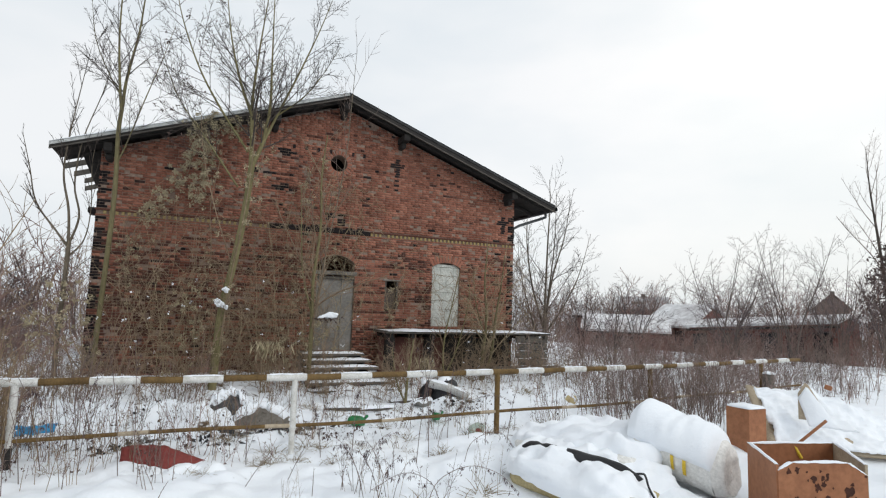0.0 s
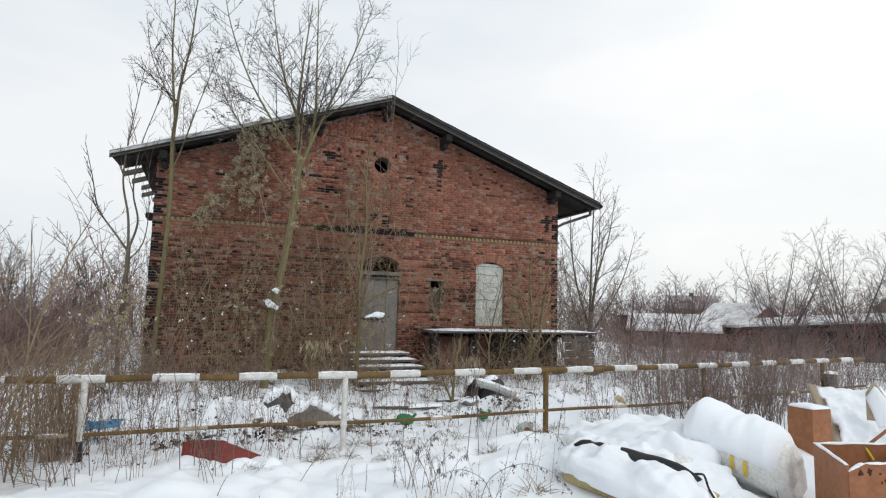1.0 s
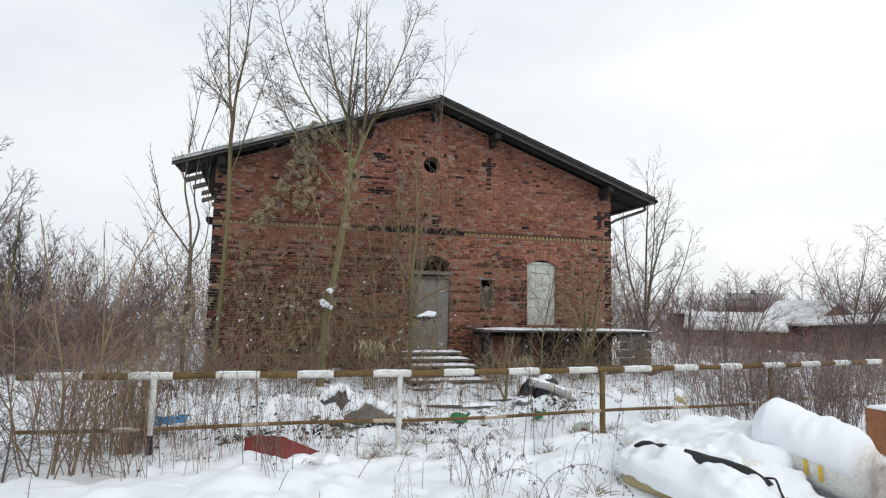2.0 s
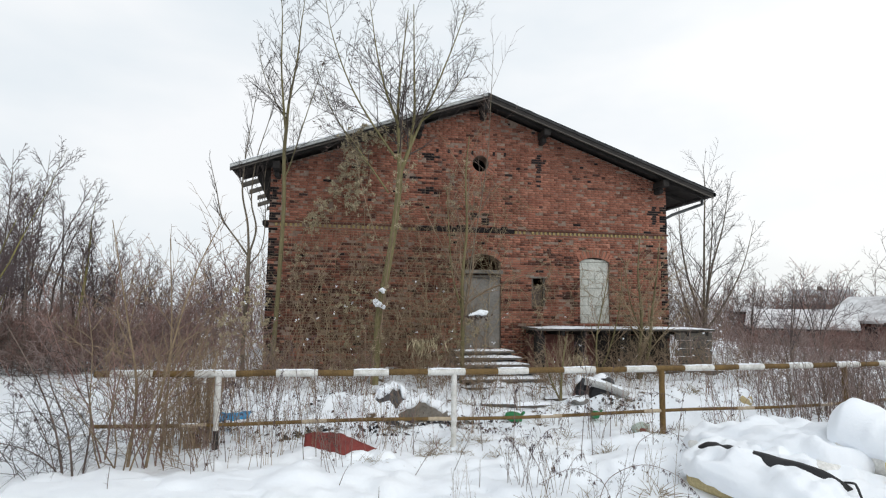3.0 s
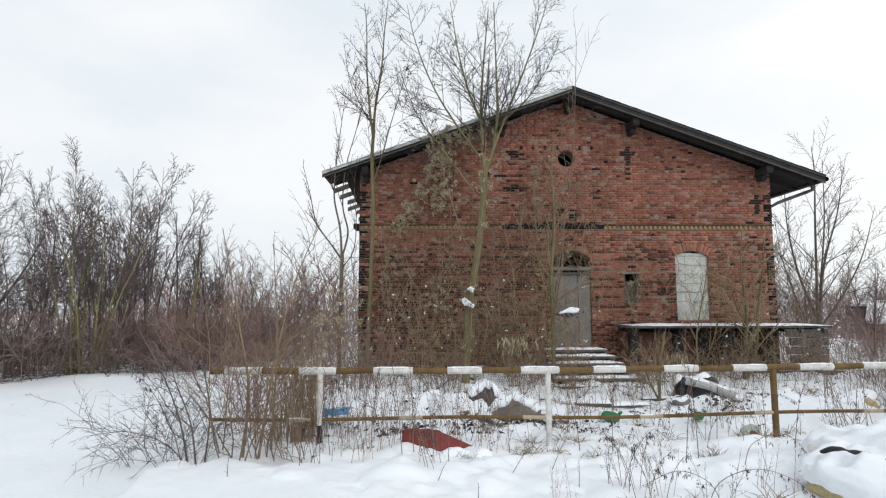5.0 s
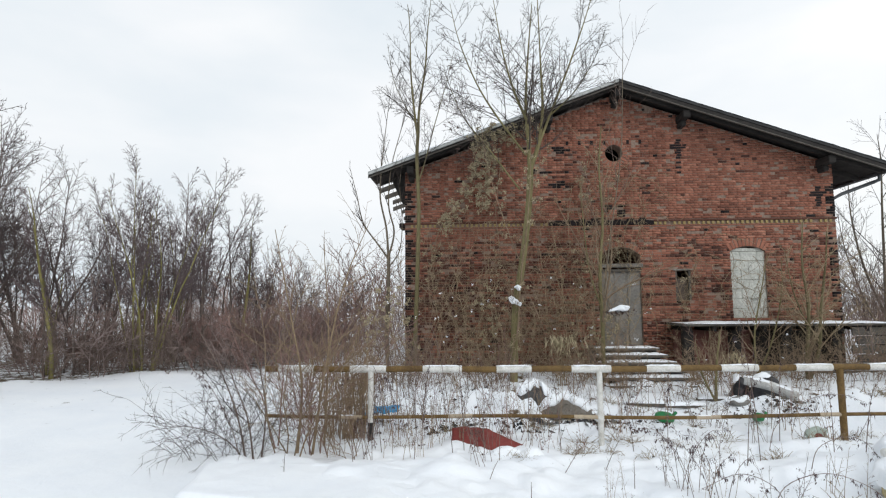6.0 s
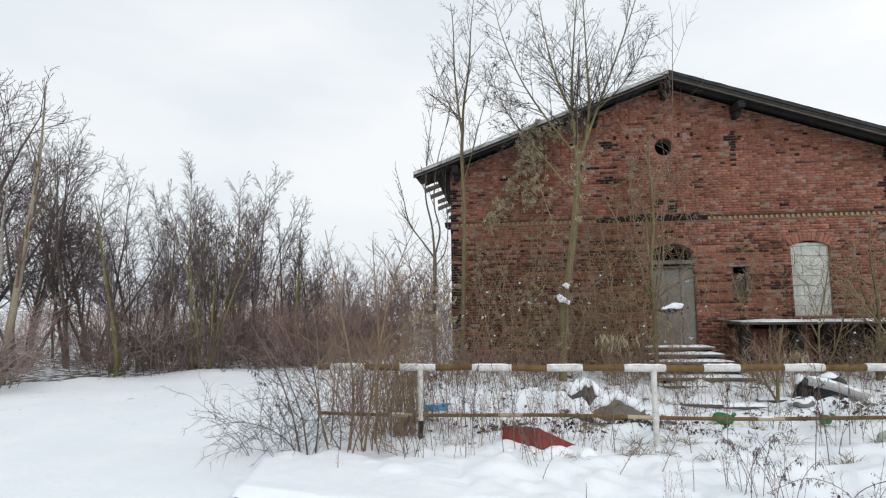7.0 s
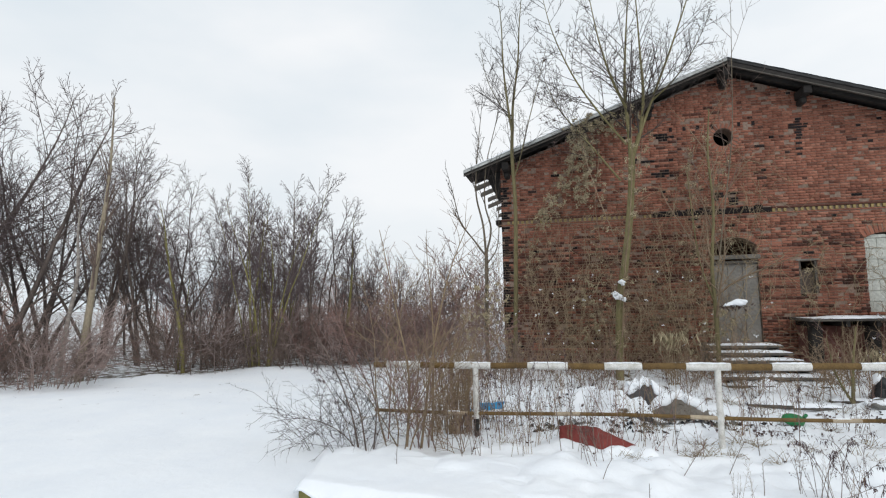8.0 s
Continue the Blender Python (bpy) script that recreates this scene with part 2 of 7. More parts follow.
M_SNOW = material("snow", (0.86, 0.88, 0.90), 0.65, 0, 0.25)
colour(M_SNOW, ramp(M_SNOW, noise_tex(M_SNOW, 1.1, 6, 0.6), [(0.3, (0.825, 0.86, 0.905)), (0.7, (0.895, 0.92, 0.945))]))
relief(M_SNOW, noise_tex(M_SNOW, 7.0, 10, 0.66), 0.5, 0.035)


def ground_material():
    m = material("snowy_ground", (0.86, 0.88, 0.9), 0.7, 0, 0.2)
    snow = ramp(m, noise_tex(m, 0.9, 6, 0.6), [(0.3, (0.825, 0.86, 0.905)), (0.7, (0.895, 0.92, 0.945))])
    litter = ramp(m, noise_tex(m, 14, 4, 0.6), [(0.3, (0.05, 0.035, 0.022)), (0.7, (0.17, 0.12, 0.075))])
    # dead grass and leaves showing through where the cover is thin: strewn patches, denser in the thickets
    patch = noise_tex(m, 3.2, 9, 0.72)
    attr = m.node_tree.nodes.new("ShaderNodeAttribute")
    attr.attribute_name = "cover"
    add = m.node_tree.nodes.new("ShaderNodeMath")
    add.operation = "ADD"
    link(m, patch, add.inputs[0])
    link(m, attr.outputs["Fac"], add.inputs[1])
    fac = ramp(m, add.outputs[0], [(0.62, (0, 0, 0)), (0.70, (1, 1, 1))])
    colour(m, blend(m, fac, snow, litter))
    relief(m, noise_tex(m, 5.0, 10, 0.68), 0.55, 0.045)
    return m


M_GROUND = ground_material()


def brick_material(name, source, dark=False):
    m = material(name, (0.3, 0.12, 0.08), 0.9, 0, 0.15)
    if source == "island":
        geo = m.node_tree.nodes.new("ShaderNodeNewGeometry")
        rnd = geo.outputs["Random Per Island"]
    else:
        rnd = m.node_tree.nodes.new("ShaderNodeObjectInfo").outputs["Random"]
    if dark == "black":
        col = ramp(m, rnd, [(0.0, (0.014, 0.013, 0.015)), (0.8, (0.032, 0.028, 0.029)), (1.0, (0.07, 0.045, 0.04))])
    elif dark:
        col = ramp(m, rnd, [(0.0, (0.075, 0.041, 0.035)), (0.6, (0.14, 0.067, 0.052)), (1.0, (0.24, 0.105, 0.075))])
    else:
        col = ramp(m, rnd, [(0.0, (0.185, 0.085, 0.062)), (0.15, (0.285, 0.125, 0.088)), (0.5, (0.33, 0.148, 0.104)), (0.85, (0.375, 0.172, 0.120)), (1.0, (0.45, 0.225, 0.160))])
    if source != "island":
        geo = m.node_tree.nodes.new("ShaderNodeNewGeometry")
    n1 = node(m, "ShaderNodeTexNoise", Scale=0.75, Detail=6.0, Roughness=0.65)
    n2 = node(m, "ShaderNodeTexNoise", Scale=38.0, Detail=4.0, Roughness=0.7)
    link(m, geo.outputs["Position"], n1.inputs["Vector"])
    link(m, geo.outputs["Position"], n2.inputs["Vector"])
    soot = ramp(m, n1.outputs["Fac"], [(0.34, (0.62, 0.58, 0.57)), (0.60, (1.05, 1.0, 0.98))])
    col = blend(m, 0.8, col, soot, "MULTIPLY")
    col = blend(m, 0.55, col, ramp(m, n2.outputs["Fac"], [(0.3, (0.55, 0.5, 0.48)), (0.65, (1.1, 1.08, 1.05))]), "MULTIPLY")
    colour(m, col)
    relief(m, n2.outputs["Fac"], 0.6, 0.006)
    return m


M_BRICK = brick_material("weathered_brick", "island")
M_BRICK_ONE = brick_material("weathered_brick_single", "object")
M_BRICK_BLACK = brick_material("black_glazed_brick", "island", "black")
M_BRICK_DARK = brick_material("dark_brick", "island", "sooty")
M_MORTAR = mottled("mortar", (0.16, 0.110, 0.086), (0.32, 0.235, 0.185), 2.5, 0.95, 0.008, 30)
M_YELLOW_BRICK = mottled("yellow_brick", (0.24, 0.175, 0.08), (0.46, 0.35, 0.16), 5, 0.9, 0.004, 40)
M_PLASTER = mottled("grey_render", (0.17, 0.16, 0.145), (0.30, 0.285, 0.26), 2.2, 0.9, 0.006, 25)
M_WHITEWASH = mottled("whitewashed_block", (0.40, 0.41, 0.37), (0.66, 0.67, 0.62), 2.6, 0.85, 0.006, 22)
M_DARKWOOD = mottled("tarred_timber", (0.012, 0.011, 0.011), (0.045, 0.040, 0.036), 3, 0.85, 0.004, 30, (1, 1, 6))
M_GREYWOOD = mottled("grey_timber", (0.06, 0.055, 0.05), (0.16, 0.145, 0.125), 3, 0.9, 0.004, 26, (1, 8, 8))
M_ROOFING = mottled("bitumen_felt", (0.02, 0.02, 0.02), (0.06, 0.06, 0.06), 3, 0.85, 0.004)
M_CONCRETE = mottled("old_concrete", (0.13, 0.12, 0.105), (0.27, 0.255, 0.23), 2.5, 0.92, 0.006, 22)
M_ZINC = mottled("zinc_sheet", (0.06, 0.065, 0.07), (0.14, 0.145, 0.15), 4, 0.5, 0.0, metal=0.6)
M_RUST = mottled("rusty_brown_paint", (0.07, 0.040, 0.015), (0.20, 0.125, 0.045), 5, 0.75, 0.003, 40, space="Object")
M_WHITE_PAINT = mottled("flaking_white_paint", (0.44, 0.42, 0.37), (0.80, 0.80, 0.78), 9, 0.7, 0.003, 35)
M_BARK = varied(mottled("grey_bark", (0.085, 0.072, 0.055), (0.20, 0.172, 0.135), 4, 0.95, 0.006, 30, (1, 1, 0.25)), (0.75, 0.72, 0.70), (1.15, 1.12, 1.05))
M_BARK_GREEN = varied(mottled("mossy_bark", (0.098, 0.084, 0.043), (0.222, 0.190, 0.104), 3, 0.95, 0.006, 30, (1, 1, 0.25)), (0.85, 0.85, 0.85), (1.1, 1.12, 1.0))
M_BARK_DARK = varied(mottled("dark_bark", (0.042, 0.035, 0.031), (0.115, 0.098, 0.085), 4, 0.95, 0.006, 30, (1, 1, 0.25)), (0.8, 0.8, 0.8), (1.15, 1.1, 1.05))
M_TWIG = varied(mottled("twig_bark", (0.105, 0.078, 0.068), (0.24, 0.188, 0.162), 1.2, 0.95), (0.8, 0.78, 0.76), (1.15, 1.12, 1.1))
M_TWIG_RED = varied(mottled("red_twig_bark", (0.155, 0.096, 0.083), (0.34, 0.222, 0.192), 0.9, 0.95), (0.8, 0.8, 0.8), (1.15, 1.1, 1.1))
M_TWIG_TAN = varied(mottled("tan_twig_bark", (0.165, 0.116, 0.076), (0.36, 0.265, 0.180), 1.2, 0.95), (0.85, 0.85, 0.85), (1.1, 1.1, 1.1))
M_STRAW = mottled("dead_straw", (0.16, 0.12, 0.07), (0.36, 0.29, 0.19), 4, 0.95)
M_SEED = mottled("dead_leaf", (0.040, 0.028, 0.026), (0.13, 0.088, 0.075), 3, 0.95)
M_FLUFF = mottled("faded_vine_fluff", (0.27, 0.225, 0.13), (0.52, 0.45, 0.31), 1.6, 0.95)
M_BLACK_RUBBER = mottled("black_rubber", (0.010, 0.010, 0.011), (0.028, 0.028, 0.03), 4, 0.55)
M_RED = mottled("dull_red_plastic", (0.13, 0.025, 0.022), (0.24, 0.048, 0.040), 3, 0.6, 0.003)
M_BLUE = mottled("blue_plastic", (0.02, 0.20, 0.42), (0.04, 0.36, 0.66), 3, 0.5)
M_GREEN = mottled("green_plastic", (0.01, 0.12, 0.04), (0.03, 0.26, 0.09), 5, 0.4)
M_BROWNBOARD = mottled("orange_brown_laminate", (0.26, 0.105, 0.048), (0.36, 0.155, 0.075), 1.6, 0.6, 0.001)
M_MATTRESS = mottled("off_white_ticking", (0.68, 0.67, 0.63), (0.83, 0.82, 0.79), 3, 0.9, 0.004, 14)
M_FOAM = mottled("yellowed_foam", (0.36, 0.29, 0.14), (0.56, 0.47, 0.27), 4, 0.95, 0.006, 18)
M_YELLOW_TAPE = mottled("yellow_tape", (0.60, 0.40, 0.03), (0.80, 0.56, 0.06), 8, 0.5)
M_CHIPBOARD = mottled("pale_chipboard", (0.34, 0.27, 0.19), (0.50, 0.42, 0.31), 6, 0.85)
M_FAR_BRICK = mottled("far_brick", (0.12, 0.052, 0.043), (0.22, 0.100, 0.080), 0.4, 0.95)
M_GLASS = material("window_glass", (0.02, 0.022, 0.025), 0.1, 0, 0.5)
M_BARK_YELLOW = varied(mottled("yellow_green_bark", (0.135, 0.122, 0.045), (0.31, 0.28, 0.115), 2, 0.95, 0.004, 20, (1, 1, 0.3)), (0.85, 0.85, 0.85), (1.1, 1.12, 1.0))
M_GREY_CLOTH = mottled("grey_sacking", (0.10, 0.10, 0.095), (0.24, 0.235, 0.22), 4, 0.9, 0.01, 16)
M_BLACK_SHEET = mottled("black_plastic_sheet", (0.008, 0.008, 0.010), (0.035, 0.036, 0.04), 5, 0.35, 0.012, 12)
M_TWIG_DARK = varied(mottled("dark_twig_bark", (0.048, 0.039, 0.036), (0.105, 0.087, 0.078), 1.2, 0.95), (0.8, 0.78, 0.76), (1.1, 1.08, 1.08))
M_FROST = mottled("frosted_felt_edge", (0.24, 0.25, 0.24), (0.62, 0.63, 0.62), 5, 0.9, 0.004, 30)
M_TWIG_WOOD = varied(mottled("grey_purple_twig_bark", (0.090, 0.072, 0.073), (0.185, 0.150, 0.150), 1.2, 0.95), (0.8, 0.78, 0.78), (1.15, 1.1, 1.1))
M_BARK_WOOD = varied(mottled("woodland_bark", (0.070, 0.057, 0.053), (0.175, 0.146, 0.130), 4, 0.95, 0.006, 30, (1, 1, 0.25)), (0.8, 0.8, 0.8), (1.2, 1.15, 1.1))
M_PEELED = mottled("dark_peeled_chipboard", (0.022, 0.010, 0.008), (0.09, 0.035, 0.022), 14, 0.9)
M_THIN_SNOW = mottled("thin_snow_on_tiles", (0.10, 0.085, 0.08), (0.55, 0.56, 0.57), 0.9, 0.8)
M_ROOF_SNOW = mottled("patchy_roof_snow", (0.34, 0.31, 0.31), (0.84, 0.85, 0.86), 0.8, 0.8, fine=2.5)
M_PURPLE_LEAF = mottled("dark_withered_leaf", (0.045, 0.030, 0.036), (0.125, 0.085, 0.088), 5, 0.9)
M_BARK_PALE = mottled("pale_olive_bark", (0.20, 0.165, 0.115), (0.36, 0.31, 0.225), 3, 0.95, 0.005, 30, (1, 1, 0.4))
M_BARK_BIRCH = mottled("blotched_birch_bark", (0.10, 0.085, 0.075), (0.44, 0.40, 0.36), 5, 0.9, 0.004, 30, (1, 1, 2.0))
M_THATCH = mottled("dry_stalk_brown", (0.19, 0.135, 0.085), (0.38, 0.285, 0.185), 3, 0.95)
M_VINE = varied(mottled("straw_vine_bark", (0.22, 0.165, 0.100), (0.46, 0.365, 0.235), 2.0, 0.95), (0.8, 0.8, 0.8), (1.1, 1.1, 1.1))
M_SLIT = mottled("dim_brown_board", (0.075, 0.058, 0.048), (0.15, 0.118, 0.098), 4, 0.9, 0.004, 26)
M_PALE_GREEN = mottled("pale_green_film", (0.30, 0.38, 0.33), (0.58, 0.64, 0.58), 6, 0.35, 0.01, 14)
M_BROWN_CLOTH = mottled("grey_brown_sacking", (0.085, 0.075, 0.062), (0.20, 0.18, 0.155), 5, 0.9, 0.012, 14, (1, 0.3, 1))
M_UNDER = varied(mottled("dull_brown_thicket", (0.18, 0.136, 0.125), (0.38, 0.298, 0.272), 0.9, 0.95), (0.85, 0.85, 0.85), (1.15, 1.12, 1.1))
# house brown, lightened to put the haze of distance into the colour
M_HAZY_HOUSE = mottled("hazed_brown_house", (0.15, 0.112, 0.10), (0.29, 0.235, 0.215), 0.7, 0.95)
M_DARK_CLOTH = mottled("dark_grey_sheeting", (0.028, 0.027, 0.028), (0.095, 0.09, 0.088), 6, 0.6, 0.012, 14)
M_PALE_PIPE = mottled("pale_grey_plastic_pipe", (0.34, 0.34, 0.33), (0.58, 0.58, 0.56), 5, 0.6, 0.003, 20)
M_BUSH = varied(mottled("olive_stem_bark", (0.155, 0.112, 0.072), (0.34, 0.255, 0.168), 2.2, 0.95), (0.8, 0.8, 0.8), (1.1, 1.1, 1.05))

# ---- ground ----
def lines(dense_lo, dense_hi, pitch, reach):
    mid = np.arange(dense_lo, dense_hi + 1e-6, pitch)
    grow, d, out = pitch, 0.0, []
    while d < reach:
        grow *= 1.13
        d += grow
        out.append(d)
    out = np.array(out)
    return np.concatenate([dense_lo - out[::-1], mid, dense_hi + out])


def build_ground():
    xs, ys = lines(-9.0, 7.0, 0.055, 420), lines(-11.0, -1.0, 0.055, 420)
    X, Y = np.meshgrid(xs, ys)
    Z = ground_z(X, Y)
    nx, ny = len(xs), len(ys)
    i = np.arange(ny - 1)[:, None] * nx + np.arange(nx - 1)[None]
    quads = np.stack([i, i + 1, i + nx + 1, i + nx], -1).reshape(-1, 4)
    me = smooth(fast_mesh("ground", np.stack([X, Y, Z], -1).reshape(-1, 3), quads, mats=[M_GROUND]))
    # how thin the snow lies: under the shrubs by the house, in the wood and in the right-hand scrub
    cover = 0.10 * step01(-2.4, -0.8, Y) * step01(-7.5, -5.5, X)
    cover = np.maximum(cover, 0.17 * step01(0.5, 1.6, Y - edge_y(X)) * (1 - step01(-11, -9, X)))
    cover = np.maximum(cover, 0.07 * step01(6.0, 9.0, X) * step01(-6.5, -4.5, Y))
    cover = np.maximum(cover, 0.10 * step01(6, 9, Y))
    cover = np.maximum(cover, 0.07 * step01(-5.6, -4.8, Y) * step01(-7.0, -6.0, X) * (1 - step01(4, 6, X)))
    cover = cover + 0.04 * vnoise(X, Y, 0.5, 3) * (cover > 0.01)
    cover = cover - 0.06 * (1 - step01(-8.2, -7.2, Y)) - 0.03 * (1 - step01(-5.0, -3.0, Y))
    a = me.attributes.new("cover", "FLOAT", "POINT")
    a.data.foreach_set("value", cover.astype(np.float32).ravel())
    tagged(new("ground", me), "snow-covered waste ground with dead grass showing through", "ground", kind="structure")


build_ground()

# ---- the brick building ----
XL, XR = -5.54, 5.51            # corners of the gable wall
SLOPE, APEX_X = 0.357, 0.02     # roof pitch, ridge line
WALL_TOP = 7.52                 # masonry height at the ridge line
DEPTH = 12.0
COURSE = 0.066
DOOR = (-0.44, 0.57, 0.90, 2.93)
ARCH = (-0.44, 0.57, 3.02, 3.45)
SLIT = (1.44, 1.83, 2.06, 2.82)
WIN = (2.84, 3.72, 1.60, 3.43)
OCULUS = (-0.01, 5.94, 0.225)


def gable_z(x):
    return WALL_TOP - SLOPE * abs(x - APEX_X)


def arch_outline(x0, x1, z0, z1, rise, n=10):
    """An opening with a segmental head, rising by rise to z1."""
    pts = [(x0, z0), (x1, z0)]
    for k in range(n + 1):
        u = k / n
        pts.append((x1 + (x0 - x1) * u, z1 - rise + rise * (1 - (2 * u - 1) ** 2)))
    return pts


def round_outline(cx, cz, r, n=24):
    return [(cx + r * math.cos(2 * math.pi * k / n), cz + r * math.sin(2 * math.pi * k / n)) for k in range(n)]


def wall_with_holes(outline, holes, y0, y1):
    bm = bmesh.new()
    edges = []
    for loop in [outline] + holes:
        vs = [bm.verts.new((x, y0, z)) for x, z in loop]
        edges += [bm.edges.new((vs[k], vs[(k + 1) % len(vs)])) for k in range(len(vs))]
    bmesh.ops.triangle_fill(bm, use_beauty=True, use_dissolve=False, edges=edges, normal=(0, -1, 0))
    res = bmesh.ops.extrude_face_region(bm, geom=bm.faces[:])
    bmesh.ops.translate(bm, verts=[g for g in res["geom"] if isinstance(g, bmesh.types.BMVert)], vec=(0, y1 - y0, 0))
    bmesh.ops.recalc_face_normals(bm, faces=bm.faces[:])
    return bm


house = thing("brick_building", "derelict red-brick gabled building with a snow-dusted felt roof", "building", (0, 0, 0))

GABLE = [(XL, -0.3), (XR, -0.3), (XR, gable_z(XR)), (APEX_X, WALL_TOP), (XL, gable_z(XL))]
door_hole = [(DOOR[0], DOOR[2]), (DOOR[1], DOOR[2]), (DOOR[1], DOOR[3]), (DOOR[0], DOOR[3])]
holes = [door_hole, arch_outline(*ARCH, 0.22), [(SLIT[0], SLIT[2]), (SLIT[1], SLIT[2]), (SLIT[1], SLIT[3]), (SLIT[0], SLIT[3])], arch_outline(*WIN, 0.13), round_outline(*OCULUS)]
wall_front = part("gable_wall", wall_with_holes(GABLE, holes, 0.014, 0.42), M_MORTAR, house, "weathered mortar bed of the gable wall")
for name, x0, x1, y0, y1, top in (("side_wall", XL, XL + 0.4, 0.42, DEPTH, gable_z(XL)), ("side_wall", XR - 0.4, XR, 0.42, DEPTH, gable_z(XR))):
    part(name, box_mesh((x0, y0, -0.3), (x1, y1, top)), M_FAR_BRICK, house)
bm = wall_with_holes(GABLE, [], DEPTH, DEPTH + 0.4)
part("rear_wall", bm, M_FAR_BRICK, house)


def blocked(z0, z1):
    """Stretches of x that openings take out of a course."""
    out = []
    mid = (z0 + z1) / 2
    for x0, x1, a, b in (DOOR, SLIT):
        if a < mid < b + (0.09 if (x0, x1) == DOOR[:2] else 0):
            out.append((x0 - 0.005, x1 + 0.005))
    for (x0, x1, a, b), rise, ring in ((ARCH, 0.22, 0.14), (WIN, 0.13, 0.24)):
        if a < mid < b + ring:
            half = (x1 - x0) / 2 + (0.02 if mid > b - rise else 0)
            if mid > b - rise:
                half = half * math.sqrt(max(0.05, 1 - ((mid - (b - rise)) / (rise + ring)) ** 2 * 0.55))
            c = (x0 + x1) / 2
            out.append((c - half, c + half))
    cx, cz, r = OCULUS
    if abs(mid - cz) < r + 0.13:
        h = math.sqrt((r + 0.13) ** 2 - (mid - cz) ** 2)
        out.append((cx - h, cx + h))
    return out


def is_black(x, z, rng):
    """The black bricks: quoins, scorched patches and odd ones."""
    if abs(abs(x + 0.02) - 0.17) < 0.08 and 4.18 < z < 4.55 and rng.rand() < 0.7:
        return True
    if x < XL + 0.34 and 0.2 < z < 5.2 and int((z + 0.25) / COURSE) % 10 not in (0, 1):
        return rng.rand() < 0.96 and x < XL + 0.20 + 0.10 * (int(z / COURSE) % 2)
    if x > XR - 0.16 and z < 5.0:
        return rng.rand() < 0.7
    for cx, cz in ((-1.45, 6.02), (-1.42, 5.12), (-1.9, 5.45)):
        if abs(x - cx) < 0.26 and abs(z - cz) < 0.11 and rng.rand() < 0.55:
            return True
    return rng.rand() < 0.012


def is_dark_brick(x, z, rng):
    """Streaks of dark courses: many below the string course, few above, denser in the low left corner."""
    row = int((z + 0.25) / COURSE)
    streak = 0.9 * vnoise(x * 0.30, row * 3.7, 0.32, 3) + 0.45 * vnoise(x, z, 1.3, 5)
    if z < 3.62:
        corner = 0.62 * float(step01(-0.8, -3.6, x)) * float(step01(3.7, 2.0, z))
        return streak + corner > 0.22 and rng.rand() < 0.88 or rng.rand() < 0.08
    middle = 0.35 * math.exp(-(((x + 0.9) / 2.0) ** 2 + ((z - 5.0) / 0.8) ** 2))
    return streak + middle > 0.86 and rng.rand() < 0.65 or rng.rand() < 0.03


